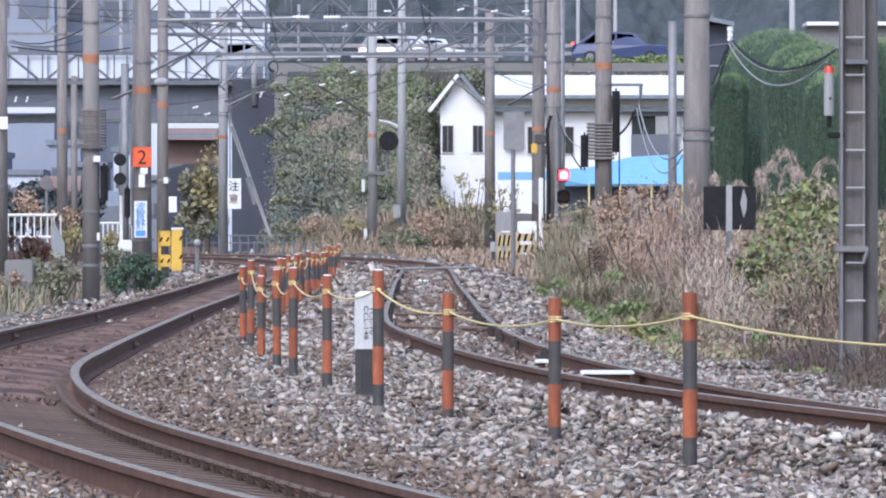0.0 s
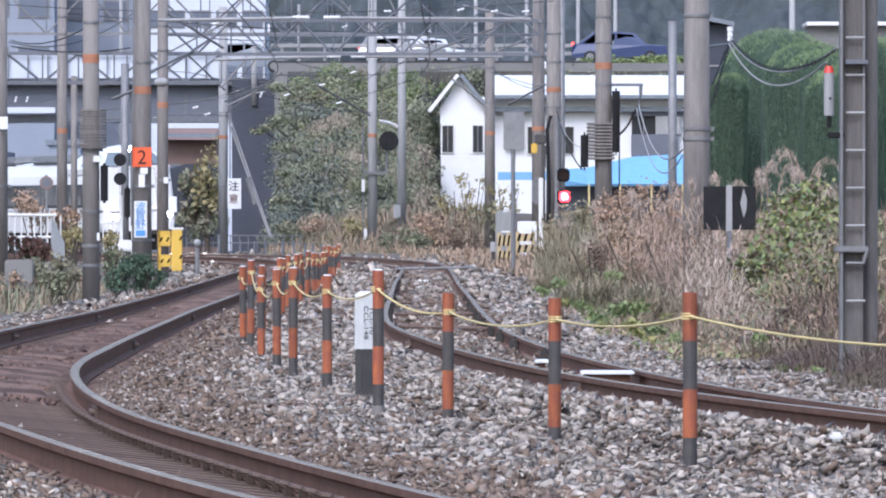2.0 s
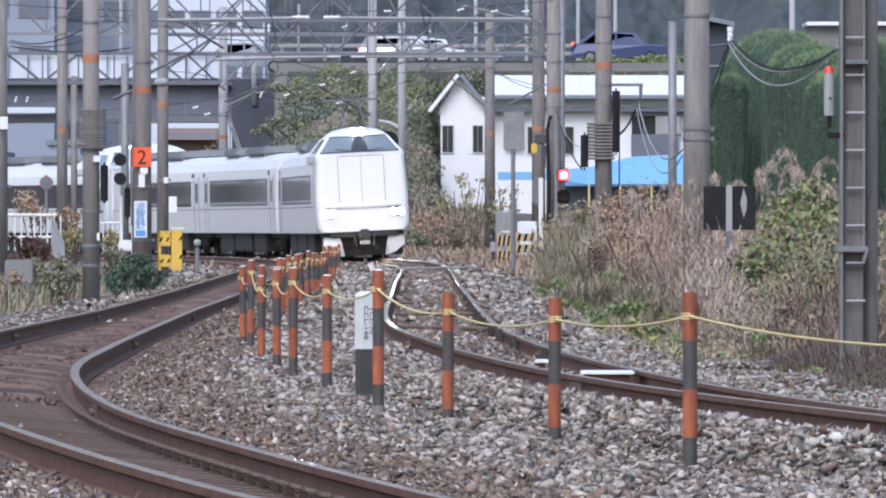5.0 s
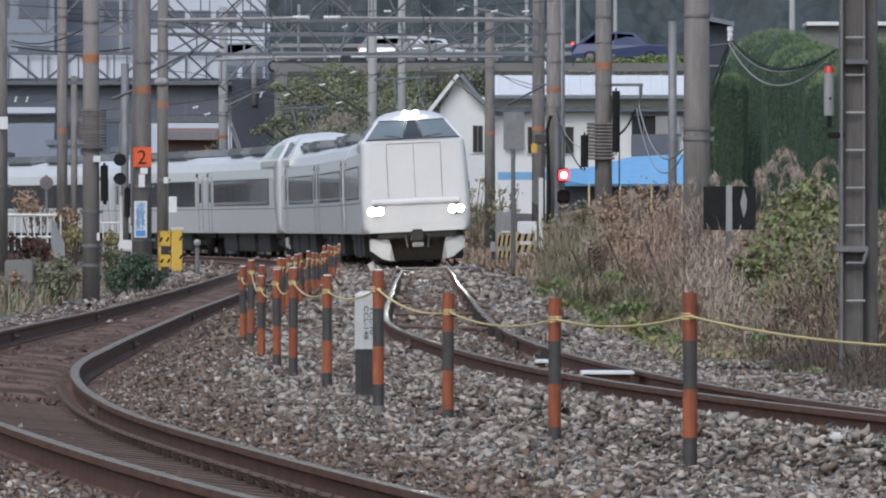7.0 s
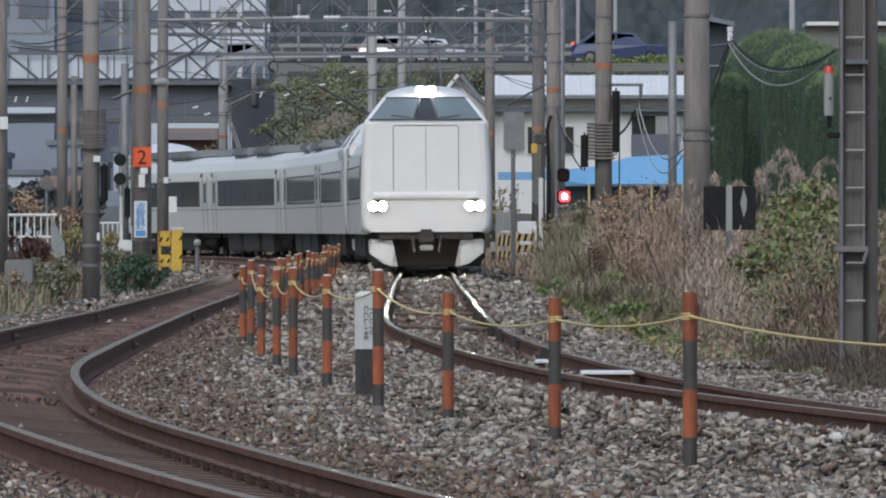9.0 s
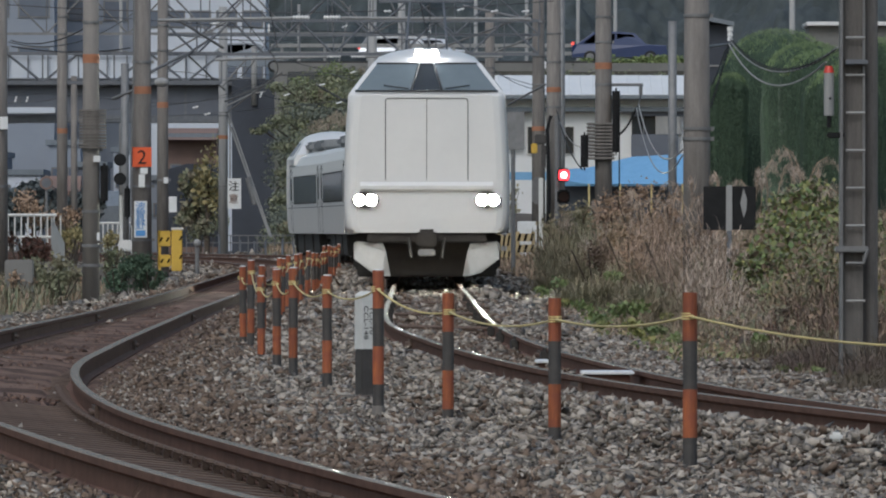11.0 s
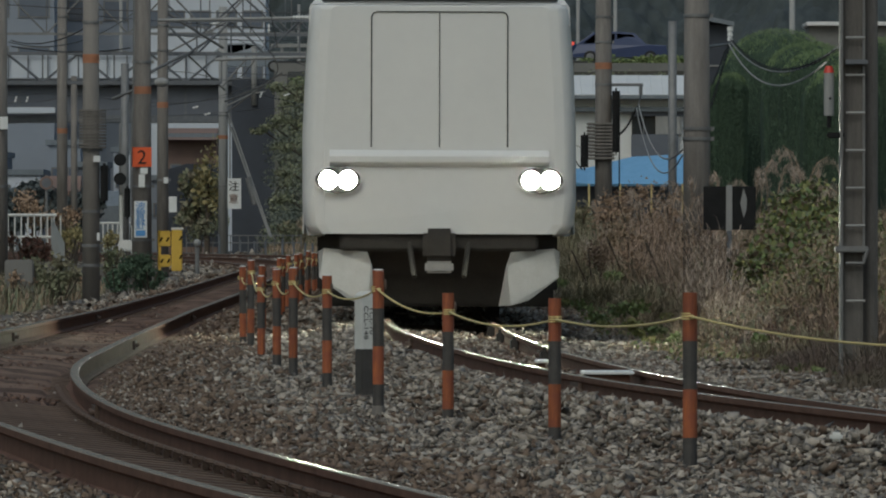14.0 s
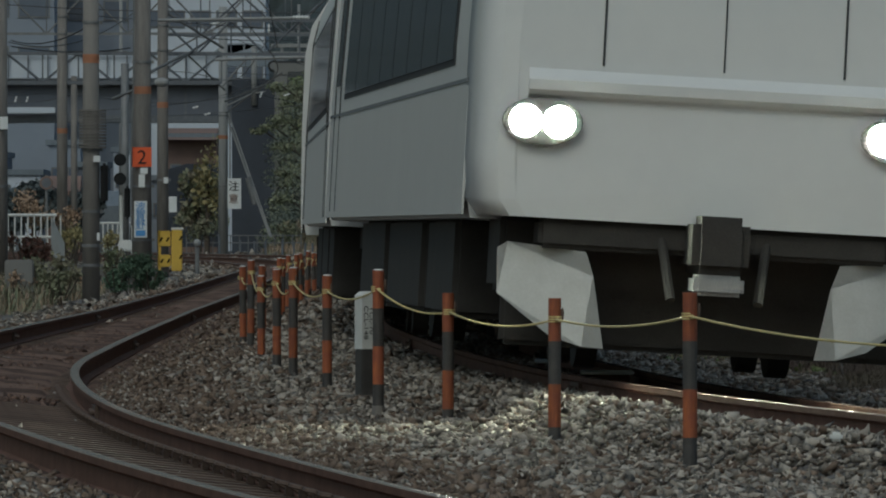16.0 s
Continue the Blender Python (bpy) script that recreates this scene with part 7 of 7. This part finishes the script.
for x, y_, ytop in [(1275, 118, 300), (1322, 120, 290), (1340, 125, 282), (1385, 121, 295), (1402, 119, 270), (1440, 118, 292), (1462, 120, 288), (1478, 116, 300), (1250, 126, 300), (1225, 130, 305), (1190, 140, 322), (1160, 150, 318), (1130, 150, 325), (1100, 160, 332),
                   (1345, 110, 310), (1310, 112, 318), (1430, 110, 320), (1465, 108, 325), (1200, 125, 338), (1170, 135, 345), (1120, 145, 350), (1085, 165, 345), (1060, 170, 352), (1235, 112, 345), (1545, 100, 320), (1560, 105, 300), (1212, 133, 318), (1140, 152, 335)]:
    q = y_ / 15700
    src = proto[random.randrange(4)]
    hh = 1.75 + 0.1 * proto.index(src)
    want = 0.97 - (ytop - 405) * q
    copy_thing(src, pose((x - 784) * q, y_, want - hh, random.uniform(-7, 7), random.uniform(-9, 9), random.uniform(0, 360)))

# yellowing climbing bush by the steel column
kud = thing("leafy_bush", "leafy bush with large yellow and green leaves among dry grass", "bush", at=(0, 0, 0))
cs, cg = [], []
for x, y, d, r in ((1385, 430, 98, 0.24), (1420, 415, 99, 0.26), (1445, 390, 100, 0.25), (1400, 385, 101, 0.2), (1360, 470, 97, 0.22), (1460, 440, 98, 0.25), (1335, 480, 97, 0.16), (1430, 460, 97, 0.25), (1475, 380, 102, 0.22), (1400, 360, 102, 0.14), (1540, 520, 96, 0.3), (1545, 580, 95, 0.3), (1540, 450, 98, 0.3), (1425, 500, 96, 0.22), (1380, 520, 95, 0.16), (1465, 490, 96, 0.2), (1440, 345, 102, 0.12)):
    q = d / 15700
    c = ((x - 784) * q, d, 0.97 - (y - 405) * q)
    cs.append(np.array(c) + rng.normal(0, 0.62, (300, 3)) * np.array((r * 1.15, r, r)))
pts = np.concatenate(cs)
leaves("foliage", pts[::3], 0.055, M["kudzu"], kud, long=1.1)
leaves("foliage", pts[1::3], 0.06, M["green"], kud, long=1.2)
leaves("foliage", pts[2::3], 0.05, M["bush"], kud, long=1.3)
leaves("dead_foliage", pts[1::4] + np.array([0.02, 0, -0.06]), 0.05, M["dry_dark"], kud, long=2.0)
for k in range(5):
    a = Vector((3.884 + 0.15 * k - 0.3, 99, -0.1))
    part("stem", tube([a, a + Vector((0.05, 0, 0.4)), a + Vector((0.1 * (k - 2), 0, 0.95))], 0.008, 5), M["bark"], kud)


def low_plants(name, spots, size, mm, label, n=140):
    cs = []
    for x, y, d, r in spots:
        q = d / 15700
        cs.append(in_ball(n, ((x - 784) * q, d, 0.97 - (y - 405) * q), (r * 1.3, r, r * 0.7), 0.1))
    return tagged(leaves(name, np.concatenate(cs), size, M[mm], long=1.3), label, "weeds", kind="stuff")


low_plants("green_weeds", [(1060, 560, 108, 0.2), (1100, 548, 106, 0.16), (1130, 545, 106, 0.14), (1085, 490, 135, 0.14), (1450, 665, 76, 0.1), (1430, 655, 78, 0.09), (1475, 670, 75, 0.07), (1345, 600, 86, 0.07), (1160, 585, 97, 0.1), (1200, 600, 93, 0.1), (1385, 655, 79, 0.07), (1030, 540, 118, 0.14), (990, 500, 140, 0.15), (960, 515, 135, 0.12)], 0.045, "green", "fresh green weeds at the foot of the dry verge")
low_plants("yellow_weeds", [(1085, 488, 136, 0.13), (1120, 575, 100, 0.1), (1150, 605, 93, 0.07), (1065, 575, 102, 0.07), (1130, 590, 97, 0.06), (1000, 535, 118, 0.06), (1180, 560, 99, 0.06)], 0.04, "kudzu", "yellow-green weeds at the ballast edge")

# shrubs by the crossing and in front of the house
def shrub(x, y, d, r, mm, label, n=420, size=0.1, tall=1.0):
    q = d / 15700
    g = float(ground_z(np.array([(x - 784) * q]), np.array([float(d)]))[0])
    zc = 0.97 - (y - 405) * q
    th = thing("shrub", label, "shrub", "shrubs", at=((x - 784) * q, d, g))
    for k in range(7):
        a = k * 0.9
        part("stem", tube([(0, 0, -0.1), (0.3 * r * math.cos(a), 0.3 * r * math.sin(a), (zc - g) * 0.5), (0.75 * r * math.cos(a), 0.75 * r * math.sin(a), (zc - g) + 0.3 * r)], 0.012, 4), M["bark"], th)
    cs = [in_ball(n // 6, (random.uniform(-0.7, 0.7) * r, random.uniform(-0.5, 0.5) * r, zc - g + random.uniform(-0.6, 0.5) * r * tall), (0.5 * r, 0.5 * r, 0.45 * r), 0.1) for _ in range(6)]
    leaves("foliage", np.concatenate(cs), size, M[mm], th, long=1.5)
    return th


for spec in ((810, 350, 350, 0.9, "yellow_leaf", "yellow-leaved shrub before a white house", 260, 0.1), (850, 380, 345, 1.0, "bush", "grey-green shrub before a white house", 420, 0.1), (790, 400, 345, 0.9, "dry", "dry brown shrub by the crossing", 500, 0.09), (835, 330, 352, 0.7, "yellow_leaf", "yellow-leaved shrub before a white house", 160, 0.1),
             (760, 410, 352, 0.9, "dry", "dry brown shrub by the crossing", 500, 0.1), (820, 420, 335, 0.8, "dry_dark", "dead brown shrub by the crossing", 500, 0.08), (700, 430, 345, 0.8, "bush", "grey-green shrub at the foot of the bank", 420, 0.1), (740, 435, 335, 0.7, "bush", "grey-green shrub at the foot of the bank", 420, 0.09),
             (610, 415, 362, 0.8, "yellow_leaf", "yellowing shrub at the foot of the bank", 300, 0.1), (560, 410, 365, 0.9, "dry", "dry brown shrub at the foot of the bank", 450, 0.1), (510, 415, 362, 0.7, "bush", "grey-green shrub at the foot of the bank", 350, 0.1), (890, 350, 335, 0.8, "yellow_leaf", "yellow-leaved shrub before a white house", 200, 0.1), (640, 400, 366, 0.8, "yellow_leaf", "yellowing shrub at the foot of the bank", 260, 0.1),
             (1010, 420, 215, 0.8, "fern", "olive-green shrub among dry grass", 700, 0.07), (1040, 395, 210, 0.75, "fern", "olive-green shrub among dry grass", 600, 0.07), (985, 470, 190, 0.6, "fern", "olive-green shrub among dry grass", 500, 0.06), (1090, 380, 190, 0.8, "dry", "tall reddish dry grass clump", 800, 0.06), (1140, 370, 175, 0.8, "dry", "tall reddish dry grass clump", 900, 0.05), (1190, 380, 165, 0.7, "dry", "tall reddish dry grass clump", 800, 0.05), (1050, 460, 165, 0.6, "dry_dark", "dead brown weed clump", 700, 0.05),
             (1120, 440, 150, 0.65, "dry", "dry brown weed clump", 800, 0.045), (1190, 450, 135, 0.6, "dry_dark", "dead brown weed clump", 800, 0.04), (1250, 440, 125, 0.5, "dry_dark", "dead brown weed clump", 700, 0.04), (1300, 450, 112, 0.4, "dry", "dry brown weed clump", 600, 0.035), (1520, 600, 92, 0.3, "dead_dark", "dead brown weed clump", 500, 0.03), (1380, 560, 92, 0.35, "dead_dark", "dead brown weed clump", 600, 0.03), (1300, 540, 98, 0.35, "dry", "dry brown weed clump", 600, 0.03), (1450, 560, 92, 0.4, "dead_dark", "dead brown weed clump", 700, 0.03)):
    shrub(*spec)

# dry grass and low growth at the foot of the bank
p = scatter(20000, -6.720, 2.055, 336, 372)
p = p[(p[:, 0] - main.across(p[:, 1])) > 2.6]
tagged(blades("far_verge_grass", p[::2], np.full(len(p[::2]), 0.75), 0.012, M["dry"], lean=0.8), "pale dry grass at the foot of the bank", "grass", kind="stuff")
tagged(blades("far_verge_weeds", p[1::2], np.full(len(p[1::2]), 0.6), 0.013, M["bush"], lean=0.9), "dull green weeds at the foot of the bank", "grass", kind="stuff")
p = scatter(9000, -1.032, 3.841, 215, 345)
p = p[(p[:, 0] - main.across(p[:, 1])) > 2.6]
tagged(blades("crossing_grass", p, np.full(len(p), 0.28), 0.018, M["dry"], lean=0.8), "dry grass around the crossing cabinets", "grass", kind="stuff")

# ---- dark board among the grass ----
board = thing("track_board", "black weathered board with a white post and a white diamond mark", "sign board", at=(3.358, 104.00, 0.539))
bm = B()
box(bm, -0.305, 0.311, 0, 0.02, 0.417, 0.927, 0.006)
part("plate", bm, M["plain_dark"], board, "black peeling plate")
bm = B()
box(bm, -0.040, 0.033, -0.03, 0.0, 0.404, 0.941, 0.006)
part("post", bm, M["concrete_pale"], board)
bm = B()
box(bm, -0.033, 0.026, -0.02, 0.02, -0.7, 0.411, 0.006)
part("leg", bm, M["steel_dark"], board)
bm = loft([[Vector((x * 0.00662, yy, z * 0.00662)) for x, z in ((25, 137), (31, 118), (30, 98), (25, 85), (19, 110))] for yy in (-0.012, 0.002)])
part("diamond_mark", bm, M["concrete_pale"], board, "flaking white diamond")

# ---- left side: fences, shrubs ----
fence = thing("white_fence", "white painted steel fence beside the level crossing", "fence", at=(-8.677, 176.00, 0.241))
for k in range(9):
    bm = B()
    x = k * 0.13 + 0.05
    cyl(bm, (x, 0, 0.3), (x, 0, 0.986), 0.016, seg=8)
    part("bar", bm, M["white"], fence)
for z in (0.998, 0.561):
    bm = B()
    cyl(bm, (0, 0, z), (1.009, 0, z), 0.03, seg=8)
    part("rail", bm, M["white"], fence)
bm = B()
vs = [bm.verts.new(p) for p in ((0.897, 0, 0.998), (1.278, -2.5, 0.448), (1.278, -2.5, -0.090), (0.897, 0, 0.247))]
bm.faces.new(vs)
bmesh.ops.solidify(bm, geom=bm.faces[:], thickness=0.04)
part("panel", bm, M["white"], fence, "white slanting sheet panel")
fence2 = thing("white_fence", "white railing behind a signal mast", "fence", at=(-9.325, 240.00, 0.282))
for k in range(8):
    bm = B()
    x = k * 0.13
    cyl(bm, (x, 0, 0), (x, 0, 0.841), 0.02, seg=8)
    part("bar", bm, M["white"], fence2)
for z in (0.841, 0.214):
    bm = B()
    cyl(bm, (0, 0, z), (1.009, 0, z), 0.03, seg=8)
    part("rail", bm, M["white"], fence2)
wire_fence = thing("wire_fence", "low grey wire fence behind the far track", "fence", at=(-10.179, 352.00, 0.185))
for k in range(14):
    bm = B()
    cyl(bm, (k * 0.35, 0, -0.3), (k * 0.35, 0, 0.538), 0.025, seg=6)
    part("post", bm, M["steel"], wire_fence)
for z in (0.516, 0.224):
    bm = B()
    cyl(bm, (0, 0, z), (4.6, 0, z), 0.02, seg=6)
    part("rail", bm, M["steel"], wire_fence)
for spec in ((232, 482, 160, 0.42, "hedge", "dark green shrub beside the track", 2600, 0.035), (265, 490, 158, 0.3, "hedge", "dark green shrub beside the track", 1600, 0.035), (205, 490, 158, 0.32, "hedge", "dark green shrub beside the track", 1600, 0.035), (70, 490, 150, 0.5, "bush", "leafy shrub below a white fence", 1400, 0.05), (110, 505, 146, 0.35, "bush", "leafy shrub below a white fence", 900, 0.05),
             (40, 440, 171, 0.36, "red_leaf", "red-brown shrub before a white fence", 900, 0.05), (68, 442, 172, 0.26, "red_leaf", "red-brown shrub before a white fence", 600, 0.05), (30, 510, 142, 0.35, "dry", "dry grass clump below a fence", 700, 0.045), (120, 430, 200, 0.4, "yellow_leaf", "yellow autumn shrub by the crossing", 500, 0.06), (195, 430, 225, 0.45, "yellow_leaf", "yellow autumn shrub by the crossing", 450, 0.06), (130, 420, 215, 0.4, "yellow_leaf", "yellow autumn shrub by the crossing", 300, 0.06),
             (60, 365, 260, 0.7, "dry", "tall dry grass clump near the crossing", 700, 0.07), (120, 380, 250, 0.5, "dry", "tall dry grass clump near the crossing", 500, 0.07), (345, 400, 350, 0.8, "bush", "grey-green shrub near the abutment", 500, 0.1), (370, 390, 352, 0.7, "ivy", "dull green shrub near the abutment", 500, 0.1), (160, 495, 152, 0.25, "dry", "dry weeds around a pole", 400, 0.04), (195, 460, 190, 0.4, "bush", "leafy shrub beside a pole", 600, 0.05)):
    shrub(*spec)
p = scatter(5000, -7.0, -4.9, 130, 175)
p = p[(p[:, 0] - side.across(p[:, 1])) < -2.6]
tagged(blades("left_green_weeds", p[::2], np.full(len(p[::2]), 0.5), 0.009, M["bush"], lean=0.8), "dull green weeds beside the side track", "grass", kind="stuff")
tagged(blades("left_weeds", p[1::2], np.full(len(p[1::2]), 0.45), 0.007, M["dry"], lean=0.8), "dry weeds beside the side track", "grass", kind="stuff")
p = scatter(60, -1.489, -1.094, 31, 34)
p[:, 2] = -0.16
tagged(blades("near_straws", p[:26], np.full(26, 0.26), 0.0022, M["dry"], lean=0.7), "thin dry straws in the ballast", "grass", kind="stuff")
bm = B()
box(bm, -7.019, -6.566, 142, 142.4, -0.4, 0.473, 0.02)
tagged(obj("block_wall", bm, M["block"]), "low stained concrete block wall among shrubs", "wall")

# ---- small things along the tracks ----
for x, y0, y1, d in ((388, 448, 415, 330), (425, 450, 425, 325), (450, 450, 427, 320), (470, 450, 425, 318), (500, 452, 424, 314), (520, 452, 428, 312), (540, 452, 430, 310), (553, 452, 430, 308), (570, 452, 432, 306)):
    q = d / 15700
    bm = B()
    cyl(bm, ((x - 784) * q, d, -0.35), ((x - 784) * q, d, 0.97 - (y1 - 405) * q), 0.04, seg=8)
    tagged(obj("short_stake", bm, M["steel_dark"]), "short dark stake beside the far track", "stake", "short stakes by the far track")
bm = B()
cyl(bm, (-1.145, 214.00, 0.002), (0.743, 216.00, 0.034), 0.026, seg=8)
tagged(obj("white_duct", bm, M["concrete_pale"]), "white cable duct laid across the track", "duct")
bm = B()
box(bm, -0.545, -0.296, 185.8, 186.2, -0.17, -0.1, 0.02)
tagged(obj("white_block", bm, M["white"]), "small white marker block between the rails", "marker")
# pale slabs on blocks, added to draw white streaks inside the rail
for x0, x1, y, z in ((0.99, 1.37, 63.8, -0.052), (0.74, 0.85, 71.4, -0.085)):
    plate = thing("pale_plate", "added pale plate on a rusty block, drawing a white streak", "plate", "pale plates", at=(x0, y, z))
    bm = B()
    box(bm, 0, x1 - x0, -0.35, 0.35, -0.022, 0, 0.006)
    part("plate", bm, M["sign_white"], plate)
    bm = B()
    box(bm, 0.03, x1 - x0 - 0.03, -0.3, 0.3, -0.15, -0.023, 0.01)
    part("block", bm, M["rail"], plate, "rusty block")
post = thing("track_lamp", "small grey post with a round head beside the track", "post", at=(-6.539, 236.00, -0.127))
bm = B()
cyl(bm, (0, 0, -0.1), (0, 0, 0.601), 0.06, seg=10)
part("post", bm, M["steel"], post)
bm = B()
ball(bm, (0, 0, 0.722), 0.1, 12)
part("head", bm, M["concrete_pale"], post)
for x, y, d in ((1480, 762, 41), (870, 484, 200)):
    q = d / 15700
    bm = B()
    box(bm, (x - 784) * q - 0.03, (x - 784) * q + 0.03, d - 0.04, d + 0.04, 0.97 - (y - 405) * q - 0.05, 0.97 - (y - 405) * q - 0.008, 0.012)
    tagged(obj("pale_stone", bm, M["white"]), "pale stone lying on the ballast", "stone", "pale stones")
post2 = thing("short_sensor", "short black and white sensor post by the crossing", "post", at=(1.597, 285.00, -0.246))
bm = B()
cyl(bm, (0, 0, -0.2), (0, 0, 0.472), 0.06, seg=10)
part("post", bm, M["black"], post2)
bm = B()
box(bm, -0.08, 0.08, -0.08, 0.08, 0.472, 0.799, 0.02)
part("head", bm, M["concrete_pale"], post2)
# dark house behind the conifers
dark_house = thing("house", "dark timber house with a grey roof behind the conifers", "house", at=(9.2, 330, 0))
bm = B()
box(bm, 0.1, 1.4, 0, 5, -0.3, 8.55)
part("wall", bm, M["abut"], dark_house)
rings = [[Vector((0.0, y, 8.82)), Vector((1.62, y, 8.5)), Vector((1.62, y, 8.66)), Vector((0.0, y, 9.0))] for y in (-0.5, 5.4)]
part("roof", loft(rings), M["roof_grey"], dark_house, "grey sloping roof")
bm = B()
box(bm, 0.1, 1.42, -0.05, 0.0, 7.0, 7.06)
part("trim_board", bm, M["concrete_pale"], dark_house)
# shed with a pale roof edge at the top right
roof = thing("pale_shed", "distant shed with a pale roof edge behind conifers", "shed", at=(12.382, 300, 0))
bm = B()
box(bm, 0, 3, 0, 3, -0.3, 7.830)
part("wall", bm, M["block"], roof)
bm = B()
box(bm, -0.1, 3.2, -0.3, 3.2, 7.830, 7.964, 0.02)
part("roof", bm, M["roof_white"], roof)


def motions():
    times = [k * 0.5 for k in range(33)]
    for i, car in enumerate(CARS):
        walk(car, [(t, car_pose(nose_s(t) + i * (CAR + GAP))) for t in times])
    # the crossing's two red lamps take turns: the lit one is above, then below
    rows, up, t = [(0.0, LAMP_UP)], True, 0.25
    while t < CLIP:
        rows.append((round(t - 0.034, 3), LAMP_UP if up else LAMP_DOWN))
        up = not up
        rows.append((round(t, 3), LAMP_UP if up else LAMP_DOWN))
        t += 0.6
    rows.append((CLIP, LAMP_UP if up else LAMP_DOWN))
    walk(lit_lens, rows)


motions()
